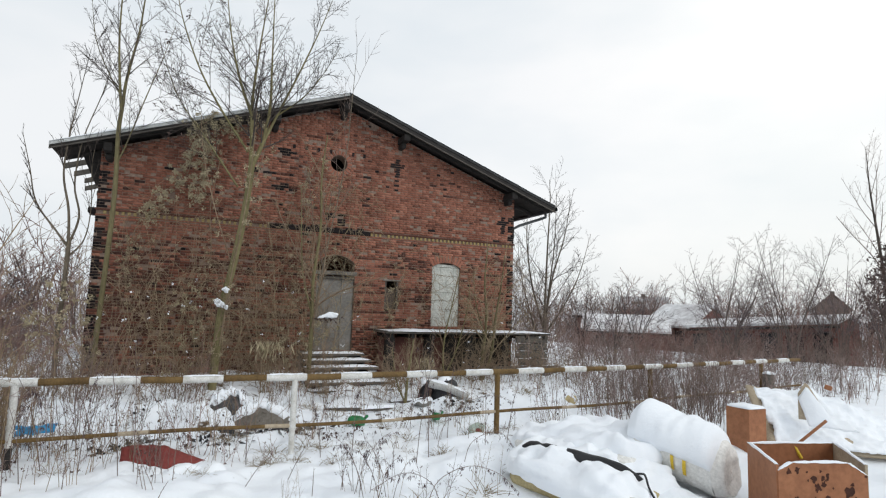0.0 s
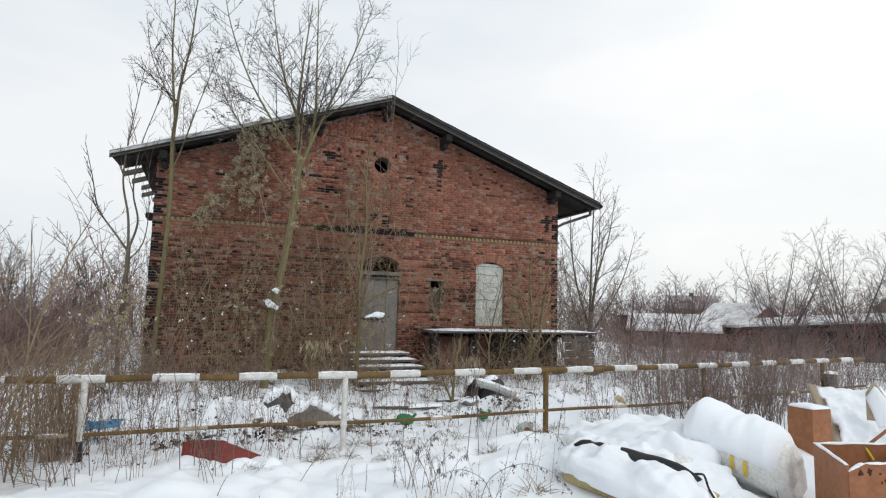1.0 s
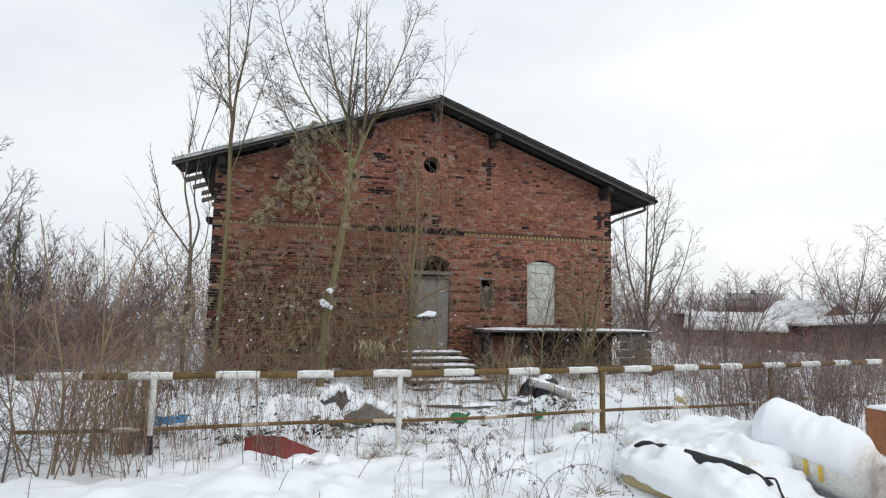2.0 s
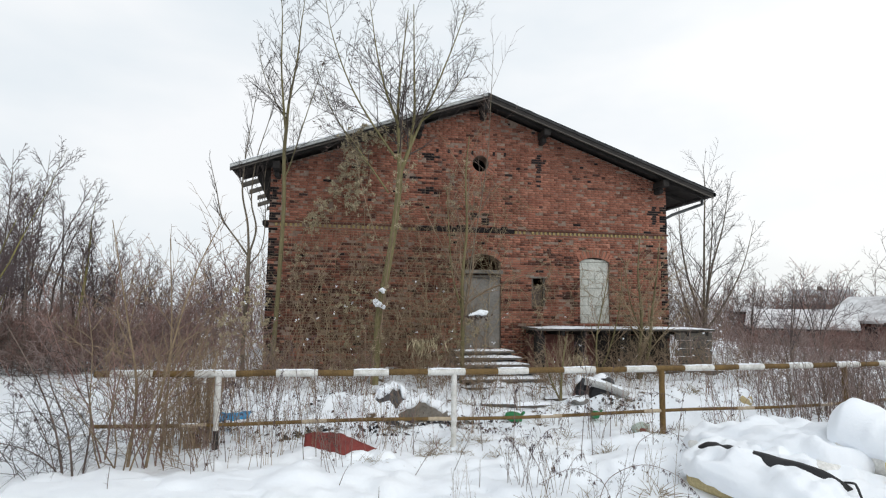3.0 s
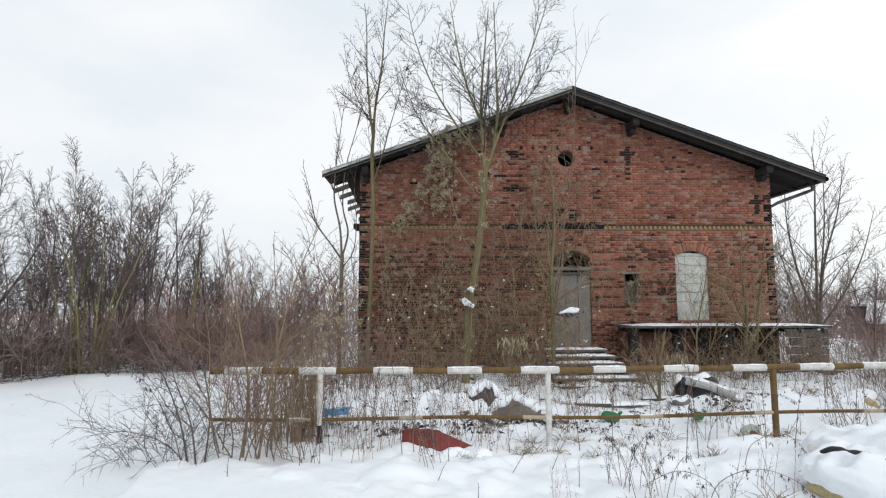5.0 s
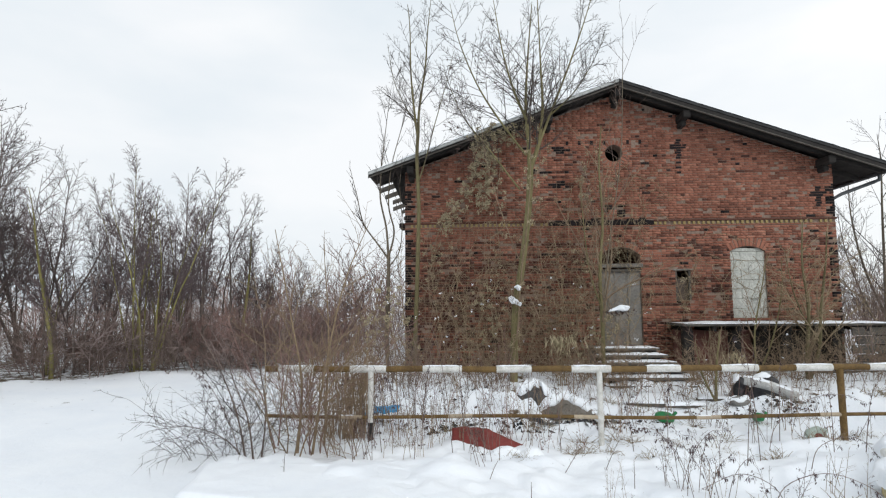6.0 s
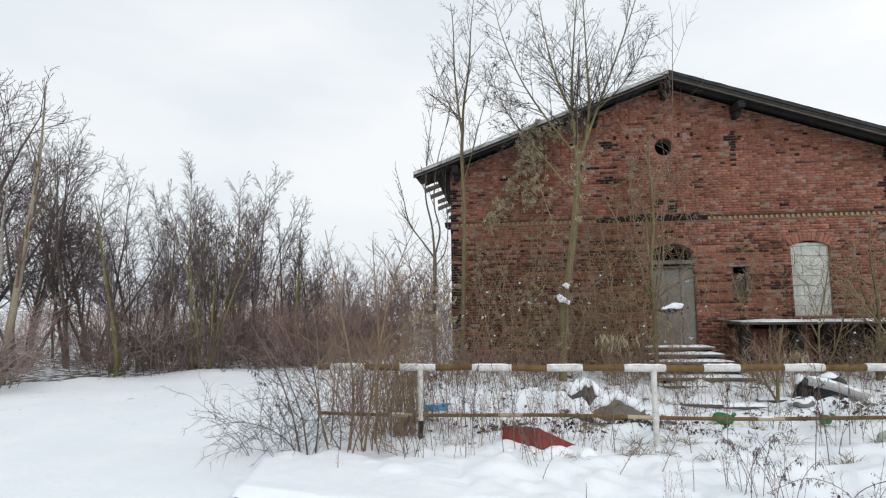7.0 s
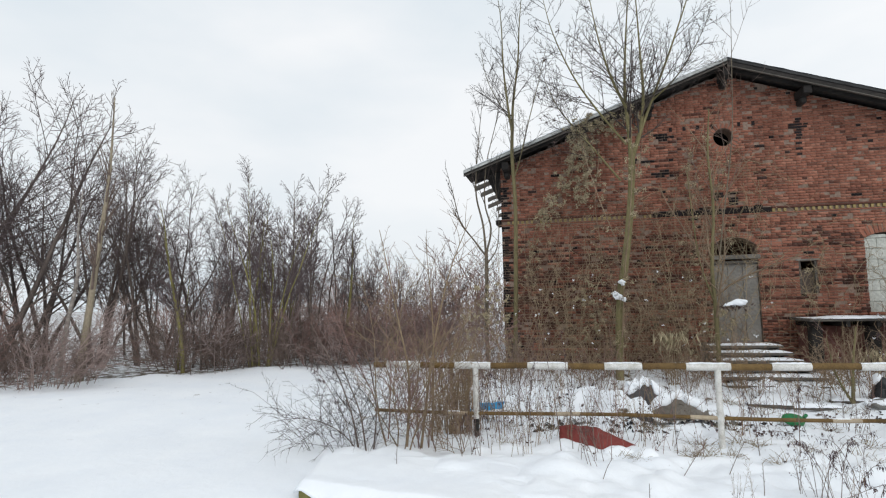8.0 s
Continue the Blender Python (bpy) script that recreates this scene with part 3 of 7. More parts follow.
def lay_bricks():
    rng = np.random.RandomState(5)
    joined, single = [], []
    z, row = -0.25, 0
    while z < WALL_TOP - 0.05:
        z0, z1 = z, z + COURSE - 0.012
        if not (3.99 < (z0 + z1) / 2 < 4.15):
            half = (WALL_TOP - z1) / SLOPE
            lo, hi = max(XL, APEX_X - half), min(XR, APEX_X + half)
            gaps = blocked(z0, z1)
            length = 0.212 if row % 2 else 0.102
            x = XL + (0.0 if row % 2 else -0.051) + (0.055 if row % 4 == 1 else 0)
            x -= length if x > XL else 0
            while x < hi:
                a, b = max(x, lo), min(x + length, hi)
                x += length + 0.008
                pieces = [(a, b)]
                for g0, g1 in gaps:
                    nxt = []
                    for p, q in pieces:
                        if g1 <= p or g0 >= q:
                            nxt.append((p, q))
                        else:
                            nxt += [(p, g0)] if g0 - p > 0.03 else []
                            nxt += [(g1, q)] if q - g1 > 0.03 else []
                    pieces = nxt
                for p, q in pieces:
                    if q - p < 0.03:
                        continue
                    wear = vnoise((p + q) / 2, z * 1.6, 0.9, 4) + 0.5 * vnoise(p, z * 3, 0.3, 6)
                    if rng.rand() < 0.010 + 0.02 * max(0, wear):
                        continue
                    out = rng.normal(0, 0.0035) + (0.020 * rng.rand() if rng.rand() < 0.16 + 0.25 * max(0, wear) else 0)
                    mid = (p + q) / 2
                    if 0.62 < mid < 2.40 and 1.62 < z < 3.36 and len(single) < 300 and not is_dark_brick(mid, (z0 + z1) / 2, rng):
                        single.append((p, q, z0, z1, out))
                    else:
                        joined.append((p, q, z0, z1, out, 1 if is_black(mid, (z0 + z1) / 2, rng) else 2 if is_dark_brick(mid, (z0 + z1) / 2, rng) else 0))
        z += COURSE
        row += 1
    J = np.array(joined)
    n = len(J)
    jit = rng.normal(0, 0.0025, (n, 8, 3))
    b = 0.0
    p, q, z0, z1, o = (J[:, k] for k in range(5))
    front, back = o, np.full(n, 0.05)
    ring = lambda y, e: [np.stack([p + e, y, z0 + e], -1), np.stack([q - e, y, z0 + e], -1), np.stack([q - e, y, z1 - e], -1), np.stack([p + e, y, z1 - e], -1)]
    V = np.stack(ring(front, b) + ring(back, 0.0), 1)
    V[:, :4] += jit[:, :4]
    f = np.array([[0, 1, 2, 3]] + [[4 + k, 4 + (k + 1) % 4, (k + 1) % 4, k] for k in range(4)])
    F = (np.arange(n)[:, None, None] * 8 + f[None]).reshape(-1, 4)
    idx = np.repeat(J[:, 5].astype(int), 5)
    me = fast_mesh("brickwork", V.reshape(-1, 3), F, mats=[M_BRICK, M_BRICK_BLACK, M_BRICK_DARK], index=idx)
    tagged(part("brickwork", me, None, wall_front, "weathered red, dark and black bricks"), kind="stuff")
    shared = {}
    for p, q, z0, z1, o in single:
        key = round(q - p, 2)
        if key not in shared:
            w, h = key / 2, (z1 - z0) / 2
            bm = bmesh.new()
            box(bm, (-w, 0, -h), (w, 0.05, h), bevel=0.005)
            me = bpy.data.meshes.new("brick")
            bm.to_mesh(me)
            bm.free()
            me.materials.append(M_BRICK_ONE)
            shared[key] = me
        ob = new("brick", shared[key])
        ob.parent = wall_front
        ob.location = ((p + q) / 2, o, (z0 + z1) / 2)
        ob.rotation_euler = (rng.normal(0, 0.01), rng.normal(0, 0.008), rng.normal(0, 0.012))


# brick rings over the arched heads and round the oculus
def arch_ring(name, cx, half, spring, rise, depth, count, mat, label=""):
    ring = part(name, bmesh.new(), mat, wall_front, label)
    R = (half * half + rise * rise) / (2 * rise)
    cz = spring + rise - R
    a = math.asin(half / R)
    bm = bmesh.new()
    for k in range(count):
        t = -a + 2 * a * (k + 0.5) / count
        w = 2 * a / count * R * 0.44
        m = Matrix.Translation((cx + math.sin(t) * R, 0, cz + math.cos(t) * R)) @ Matrix.Rotation(t, 4, "Y")
        box(bm, (-w, -0.004 + 0.003 * (k % 3), 0.004), (w, 0.10, depth * (0.95 + 0.05 * (k % 2))), m, 0.005)
    bm.to_mesh(ring.data)
    bm.free()
    return ring


arch_ring("door_arch", 0.065, 0.505, 3.23, 0.22, 0.13, 13, M_BRICK)
arch_ring("window_arch", 3.28, 0.44, 3.30, 0.13, 0.24, 11, M_BRICK, "bright red brick window arch")
bm = bmesh.new()
for k in range(20):
    t = 2 * math.pi * k / 20
    m = Matrix.Translation((OCULUS[0] + math.cos(t) * OCULUS[2], 0, OCULUS[1] + math.sin(t) * OCULUS[2])) @ Matrix.Rotation(math.pi / 2 - t, 4, "Y")
    box(bm, (-0.032, -0.003 + 0.002 * (k % 3), 0.004), (0.032, 0.10, 0.125), m, 0.005)
part("oculus_ring", bm, M_BRICK, wall_front)

# string course: a plain ledge, a row of yellow dentils, fallen away and sooty in the middle
course = part("string_course", box_mesh((XL - 0.02, -0.045, 4.105), (-1.75, 0.05, 4.150), 0.006), M_BRICK_DARK, wall_front, "projecting brick string course with yellow dentils")
part("ledge", box_mesh((0.95, -0.045, 4.105), (XR + 0.02, 0.05, 4.150), 0.006), M_BRICK_DARK, course)
part("ledge", box_mesh((XL - 0.01, -0.012, 3.985), (XR + 0.01, 0.05, 4.012), 0.005), M_BRICK, course)
part("burnt_ledge", box_mesh((-1.75, -0.030, 4.02), (0.95, 0.05, 4.140), 0.02), M_BRICK_BLACK, course, "sooty broken stretch of the ledge")
rng = np.random.RandomState(9)
x = XL + 0.03
dentil = None
while x < XR - 0.05:
    if not (-1.75 < x < 0.95) and rng.rand() > 0.07:
        if dentil is None:
            dentil = bpy.data.meshes.new("dentil")
            bm = box_mesh((0, 0, 0), (0.062, 0.07, 0.078), 0.004)
            bm.to_mesh(dentil)
            bm.free()
            dentil.materials.append(M_YELLOW_BRICK)
        ob = part("dentil", dentil, None, course)
        ob.location = (x, -0.028 + 0.006 * rng.rand(), 4.022)
    x += 0.122
for k in range(8):
    part("rubble", box_mesh((-1.6 + 0.31 * k, -0.05 + 0.01 * (k % 3), 4.10), (-1.42 + 0.31 * k, 0.05, 4.15 + 0.02 * (k % 4)), 0.012), M_BRICK_BLACK, course)

# the doorway: rendered shut under a timber lintel, with an open arched light above
door = part("blocked_door", box_mesh((DOOR[0], 0.10, DOOR[2] - 0.05), (DOOR[1], 0.16, 2.80)), M_PLASTER, house, "doorway closed with grey boards")
for k in range(3):
    w = (DOOR[1] - DOOR[0]) / 3
    part("board", box_mesh((DOOR[0] + w * k + 0.006, 0.075 + 0.006 * (k % 2), DOOR[2]), (DOOR[0] + w * (k + 1) - 0.006, 0.10, 2.80), 0.004), M_PLASTER, door)
part("lintel", box_mesh((DOOR[0] - 0.05, -0.02, 2.915), (DOOR[1] + 0.06, 0.2, 3.015), 0.012), M_CONCRETE, door, "pale concrete lintel")
part("lintel", box_mesh((DOOR[0], 0.02, 2.80), (DOOR[1], 0.16, 2.875), 0.01), M_GREYWOOD, door, "grey timber transom")
for k in range(3):
    part("bar", box_mesh((-0.20 + 0.25 * k, 0.2, 3.0), (-0.18 + 0.25 * k, 0.22, 3.43)), M_DARKWOOD, door)
light = part("window_slit", box_mesh((SLIT[0], 0.13, SLIT[2]), (SLIT[1], 0.17, 2.62)), M_SLIT, house, "small window stopped with a grey board")
part("head", box_mesh((SLIT[0] - 0.06, -0.012, 2.825), (SLIT[1] + 0.06, 0.1, 2.87), 0.006), M_CONCRETE, light)
part("jamb", box_mesh((SLIT[0] + 0.002, 0.03, SLIT[2]), (SLIT[0] + 0.05, 0.12, SLIT[3] - 0.002), 0.005), M_GREYWOOD, light)
part("jamb", box_mesh((SLIT[1] - 0.05, 0.03, SLIT[2]), (SLIT[1] - 0.002, 0.12, SLIT[3] - 0.002), 0.005), M_GREYWOOD, light)
window = part("blocked_window", box_mesh((WIN[0] + 0.01, 0.09, WIN[2]), (WIN[1] - 0.01, 0.2, WIN[3] - 0.16)), M_WHITEWASH, house, "arched window walled up with whitewashed blocks")
z, k = WIN[2] + 0.004, 0
while z < WIN[3] - 0.03:
    h = 0.235
    top = min(z + h, WIN[3] - 0.02)
    cuts = (0, 0.52, 1) if k % 2 else (0, 0.30, 0.78, 1)
    for a, b in zip(cuts, cuts[1:]):
        w = WIN[1] - WIN[0]
        xa, xb = WIN[0] + w * a + 0.004, WIN[0] + w * b - 0.004
        mid = (xa + xb) / 2
        lim = WIN[3] - 0.13 * ((mid - (WIN[0] + WIN[1]) / 2) / (w / 2)) ** 2 - 0.012
        if min(top, lim) - z > 0.04:
            part("block", box_mesh((xa, 0.055 + 0.008 * ((k * 3 + int(a * 10)) % 3), z), (xb, 0.09, min(top, lim)), 0.006), M_WHITEWASH, window)
    z += h + 0.008
    k += 1
part("sill", box_mesh((WIN[0] - 0.05, -0.05, WIN[2] - 0.06), (WIN[1] + 0.05, 0.09, WIN[2]), 0.01), M_BRICK, window)

lay_bricks()

# crosses and a row of blind slots in black headers, set a little proud
def black_header(x, z, w, h=COURSE - 0.014):
    ob = part("black_brick", box_mesh((-w / 2, 0, -h / 2), (w / 2, 0.05, h / 2), 0.004), M_BRICK_BLACK, wall_front)
    ob.location = (x, -0.007, z)


for cx, top, foot, arm, dotted in ((1.66, 6.28, 5.84, 6.08, 5.32), (5.12, 4.98, 4.50, 4.77, 4.42)):
    z, k = -0.25 + COURSE * math.ceil((dotted + 0.25) / COURSE) + COURSE / 2 - 0.006, 0
    while z < top:
        if z > foot or k % 2 == 0:
            black_header(cx + (0.012 if k % 2 else -0.012), z, 0.41 if abs(z - arm) < COURSE else 0.115 + 0.02 * (k % 3))
        z += COURSE
        k += 1
for x in (-1.22, -0.90, -0.58, -0.25, 0.36, 0.68):
    black_header(x, 6.23, 0.07, 0.105)

# roof: two felted slopes on purlins and rafters, with a deep verge
ROOF_Z = 7.62     # underside of the boarding at the ridge
OVER = 0.62       # verge overhang
EAVE_L, EAVE_R = -6.42, 6.58


def roof_slab(name, x0, x1, lift, thick, y0, y1, mat, parent, label="", bevel=0.0):
    """A slab along one slope between x0 and x1, lift above the underside."""
    bm = bmesh.new()
    vs = []
    for y in (y0, y1):
        for x, t in ((x0, 0), (x1, 0), (x1, thick), (x0, thick)):
            vs.append(bm.verts.new((x, y, ROOF_Z - SLOPE * abs(x - APEX_X) + lift + t)))
    for f in ((0, 1, 2, 3), (7, 6, 5, 4), (0, 4, 5, 1), (1, 5, 6, 2), (2, 6, 7, 3), (3, 7, 4, 0)):
        bm.faces.new([vs[k] for k in f])
    bmesh.ops.recalc_face_normals(bm, faces=bm.faces[:])
    return part(name, bm, mat, parent, label)


roof = part("roof", bmesh.new(), M_ROOFING, house, "shallow bitumen-felt roof with dark timber verges")
for side, xe, y_left in (("left", EAVE_L, 0.55), ("right", EAVE_R, DEPTH + 0.5)):
    inner = XL - 0.05 if side == "left" else None
    roof_slab("boarding", APEX_X, xe, 0.0, 0.03, -OVER, y_left, M_DARKWOOD, roof)
    roof_slab("felt", APEX_X, xe, 0.034, 0.02, -OVER - 0.02, y_left, M_ROOFING, roof)
    if inner:
        roof_slab("boarding", APEX_X, inner, 0.0, 0.03, y_left, DEPTH + 0.5, M_DARKWOOD, roof)
        roof_slab("felt", APEX_X, inner, 0.034, 0.02, y_left, DEPTH + 0.5, M_ROOFING, roof)
    deep = 0.055 if xe < 0 else 0.11
    roof_slab("bargeboard", APEX_X, xe, -0.005 - deep, deep, -OVER - 0.028, -OVER, M_DARKWOOD, roof, "dark bargeboard")
    roof_slab("verge_strip", APEX_X, xe, 0.002, 0.085, -OVER - 0.05, -OVER + 0.10, M_FROST if xe < 0 else M_ROOFING, roof, "frosted pale verge strip")
    roof_slab("verge_lip", APEX_X, xe, -0.018 - deep, 0.020, -OVER - 0.040, -OVER + 0.02, M_GREYWOOD, roof, "grey weathered lip of the bargeboard")
    for y in (-0.33, 0.55):
        roof_slab("rafter", APEX_X, xe * 0.985, -0.02 - deep, 0.018 + deep, y - 0.045, y + 0.045, M_DARKWOOD, roof)
# purlin ends under the verge
for x in (-5.35, -1.75, 0.02, 1.72, 5.2):
    z = ROOF_Z - SLOPE * abs(x - APEX_X) - 0.135
    purlin = part("purlin", box_mesh((x - 0.09, -OVER + 0.06, z - 0.19), (x + 0.09, 0.4, z), 0.015), M_DARKWOOD, roof)
    part("bracket", box_mesh((x - 0.07, -0.30, z - 0.34), (x + 0.07, 0.02, z - 0.19), 0.03), M_DARKWOOD, purlin)
# bare rafter tails along the ruined eave
for k, (y, e) in enumerate(((1.0, -6.40), (1.9, -6.36), (3.0, -6.30), (3.9, -6.42), (5.0, -6.28), (6.2, -6.35), (7.4, -6.3), (8.7, -6.35))):
    roof_slab("rafter_tail", XL + 0.1, e, -0.16 - 0.02 * (k % 2), 0.12, y - 0.05, y + 0.05, M_GREYWOOD, roof, "broken grey rafter tail")
part("cornice", box_mesh((XL - 0.16, 0.0, 4.02), (XL, 0.5, 4.16), 0.02), M_BRICK_BLACK, house)
bm = bmesh.new()
cheek = [bm.verts.new((x, y, z)) for y in (0.30, 0.36) for x, z in ((XL - 0.03, 4.72), (XL - 0.10, 4.72), (XL - 0.42, 5.42), (XL - 0.03, 5.56))]
for f in ((0, 1, 2, 3), (7, 6, 5, 4), (0, 4, 5, 1), (1, 5, 6, 2), (2, 6, 7, 3), (3, 7, 4, 0)):
    bm.faces.new([cheek[k] for k in f])
bmesh.ops.recalc_face_normals(bm, faces=bm.faces[:])
part("eave_cheek", bm, M_DARKWOOD, roof)
# gutter and its elbow
gut_z = ROOF_Z - SLOPE * abs(EAVE_R - APEX_X)
V, F = tubes([(np.array([[[EAVE_R + 0.05, -OVER, gut_z - 0.02], [EAVE_R + 0.05, 4.0, gut_z - 0.03], [EAVE_R + 0.05, DEPTH, gut_z - 0.06]]]), np.full((1, 3), 0.065), 8)])
gutter = part("gutter", fast_mesh("gutter", V, F), M_ZINC, house, "dark zinc gutter")
V, F = tubes([(np.array([[[EAVE_R + 0.02, -0.1, gut_z - 0.06], [EAVE_R + 0.02, -0.1, gut_z - 0.20], [EAVE_R - 0.10, -0.05, gut_z - 0.25], [XR + 0.25, 0.1, gut_z - 0.52], [XR + 0.05, 0.15, gut_z - 0.64], [XR + 0.06, 0.15, gut_z - 0.9]]]), np.full((1, 6), 0.045), 8)])
part("downpipe", fast_mesh("downpipe", V, F), M_ZINC, gutter)


def snow_strip(name, parent, a, b, width, thick, seed, across=(0, 1, 0), segs=60):
    """A lumpy strip of snow lying from a to b, width across."""
    rng = np.random.RandomState(seed)
    a, b, c = np.array(a, float), np.array(b, float), np.array(across, float)
    prof = [(-0.5, 0.0), (-0.46, 0.55), (-0.25, 0.95), (0.05, 1.0), (0.3, 0.9), (0.47, 0.5), (0.5, 0.0)]
    h = np.convolve(rng.rand(segs + 9), np.ones(5) / 5, "valid")[: segs + 1]
    V = []
    for k in range(segs + 1):
        p = a + (b - a) * k / segs
        taper = min(1.0, 6 * k / segs + 0.15, 6 * (1 - k / segs) + 0.15)
        for u, t in prof:
            V.append(p + c * u * width * (0.85 + 0.3 * h[k]) + np.array([0, 0, thick * t * taper * (0.35 + 1.1 * h[k]) + rng.normal(0, 0.002)]))
    m = len(prof)
    F = [[k * m + j, k * m + j + 1, (k + 1) * m + j + 1, (k + 1) * m + j] for k in range(segs) for j in range(m - 1)]
    return part(name, smooth(fast_mesh(name, np.array(V), np.array(F))), M_SNOW, parent)


for xe in (EAVE_L, EAVE_R):
    snow_strip("snow_edge", roof, (APEX_X, -OVER + 0.06, ROOF_Z + 0.075), (xe, -OVER + 0.06, ROOF_Z - SLOPE * abs(xe - APEX_X) + 0.075), 0.26, 0.055 if xe < 0 else 0.03, 3 if xe < 0 else 4, segs=110)

# ---- loading platform and steps before the building ----
platform = thing("loading_platform", "old timber loading platform edged with snow on brick piers", "platform", (3.4, -0.6, 0.3))


def local(ob, bm):
    bmesh.ops.translate(bm, verts=bm.verts[:], vec=-Vector(ob.location))
    return bm


part("deck", local(platform, box_mesh((1.12, -1.25, 1.45), (6.05, -0.06, 1.515), 0.008)), M_GREYWOOD, platform)
for k in range(9):
    part("joist", local(platform, box_mesh((1.25 + 0.57 * k, -1.20, 1.33), (1.33 + 0.57 * k, -0.06, 1.45), 0.006)), M_DARKWOOD, platform)
# brick piers in near-black timber colour: the deck's shade is put into it
for k, x in enumerate((1.35, 2.45, 3.6, 4.75, 5.85)):
    part("pier", local(platform, box_mesh((x - 0.11, -0.95, 0.1), (x + 0.11, -0.72, 1.33), 0.012)), M_DARKWOOD, platform)
for k, z in enumerate((0.60, 0.81, 1.02, 1.23)):
    part("plank", local(platform, box_mesh((5.05 - 0.1 * (k % 2), -1.15 - 0.01 * k, z), (6.0, -1.11 - 0.01 * k, z + 0.19), 0.006)), M_GREYWOOD, platform, "grey weathered plank")
part("back_wall", local(platform, box_mesh((1.2, -0.50, 0.1), (3.0, -0.30, 1.32))), M_FAR_BRICK, platform)
# near-black board added to stand in for the deep shade under the deck
part("deck_shade_board", local(platform, box_mesh((3.0, -0.62, 0.1), (5.0, -0.56, 1.32), 0.006)), M_DARKWOOD, platform, "black board standing in for the shade under the deck")
for k in range(3):
    part("low_plank", local(platform, box_mesh((3.9 + 0.12 * k, -1.32 - 0.015 * k, 0.12 + 0.17 * k), (6.2, -1.28 - 0.015 * k, 0.27 + 0.17 * k), 0.006)), M_GREYWOOD, platform, "grey weathered plank")
sn = snow_strip("snow_edge", platform, (1.13, -0.76, 1.505), (6.03, -0.76, 1.505), 1.08, 0.05, 8)
sn.data.transform(Matrix.Translation(-Vector(platform.location)))

steps = thing("entrance_steps", "snow-covered timber steps up to the blocked door", "steps", (0.05, -1.6, 0.3))
for k in range(6):
    z, y = 0.92 - 0.135 * k, -0.55 - 0.30 * k
    r = 0.70 + 0.10 * k
    st = part("step", local(steps, box_mesh((-0.86 - 0.02 * k, y - 0.32, z - 0.06), (r, y + 0.05, z), 0.012)), M_GREYWOOD, steps)
    sn = snow_strip("snow", st, (-0.84 - 0.02 * k, y - 0.15, z - 0.002), (r - 0.02, y - 0.15, z - 0.002), 0.30, 0.05, 20 + k, segs=24)
    sn.data.transform(Matrix.Translation(-Vector(steps.location)))
part("landing", local(steps, box_mesh((-0.85, -0.52, 0.3), (0.72, -0.02, 0.925), 0.015)), M_CONCRETE, steps)
for x in (-0.80, 0.60):
    bm = bmesh.new()
    vs = [bm.verts.new((x + dx, y, z)) for dx in (0, 0.06) for y, z in ((-0.55, 0.1), (-0.55, 0.855), (-2.35, 0.16), (-2.35, 0.05))]
    for f in ((0, 1, 2, 3), (7, 6, 5, 4), (0, 4, 5, 1), (1, 5, 6, 2), (2, 6, 7, 3), (3, 7, 4, 0)):
        bm.faces.new([vs[k] for k in f])
    bmesh.ops.recalc_face_normals(bm, faces=bm.faces[:])
    part("stringer", local(steps, bm), M_DARKWOOD, steps)

# ---- the barrier fence ----
FENCE = [(-6.85, -6.36), (-5.27, -6.38), (-1.95, -6.38), (1.52, -6.18), (5.36, -5.78), (9.7, -5.05), (11.6, -4.75)]
RAIL_Z, LOW_Z = 1.065, 0.385


def fence_xy(s):
    """The point s metres along the fence from its left end, and its direction."""
    for (ax, ay), (bx, by) in zip(FENCE, FENCE[1:]):
        d = math.hypot(bx - ax, by - ay)
        if s <= d or (bx, by) == FENCE[-1]:
            return ax + (bx - ax) * s / d, ay + (by - ay) * s / d
        s -= d


FENCE_LEN = sum(math.hypot(b[0] - a[0], b[1] - a[1]) for a, b in zip(FENCE, FENCE[1:]))
fence = thing("barrier_fence", "rusty brown and white striped steel barrier, snow on its rail", "fence", (-1.95, -6.38, 0))


def tube_part(name, pts, r, sides, mat, parent, label="", root=None):
    V, F = tubes([(np.array([pts], float), np.full((1, len(pts)), r) if np.isscalar(r) else np.array([r], float), sides)])
    V = V - np.array((root or parent).location)
    return part(name, smooth(fast_mesh(name, V, F)), mat, parent, label)


rng = np.random.RandomState(21)
# striped top rail: a white band and a brown stretch in turn, each with its own length
# band starts measured from the left end
s, k = 0.20, 0
bands = []
while s < FENCE_LEN:
    bands.append((s, s + 0.54 + 0.03 * rng.randn()))
    s += 1.075
x0, y0 = fence_xy(0)
rail = tube_part("top_rail", [(*fence_xy(FENCE_LEN * k / 60), RAIL_Z + 0.006 * math.sin(k)) for k in range(61)], 0.045, 10, M_RUST, fence, "rusty brown tubular top rail")
for a, b in bands:
    a, b = max(a, 0.01), min(b, FENCE_LEN - 0.01)
    if b - a < 0.1:
        continue
    pts = [(*fence_xy(a + (b - a) * j / 4), RAIL_Z) for j in range(5)]
    band = tube_part("white_band", pts, 0.053, 10, M_WHITE_PAINT, rail, "flaking white painted band", fence)
    pa, pb = pts[0], pts[-1]
    cap = snow_strip("snow_cap", band, (pa[0], pa[1], RAIL_Z + 0.042), (pb[0], pb[1], RAIL_Z + 0.042), 0.078, 0.014, int(a * 100) % 1000, segs=16)
    cap.data.transform(Matrix.Translation(-Vector(fence.location)))
low = tube_part("lower_rail", [(*fence_xy(FENCE_LEN * k / 60), LOW_Z - 0.015 * math.sin(k * 0.4)) for k in range(61)], 0.026, 8, M_RUST, fence, "thin rusty lower rail")
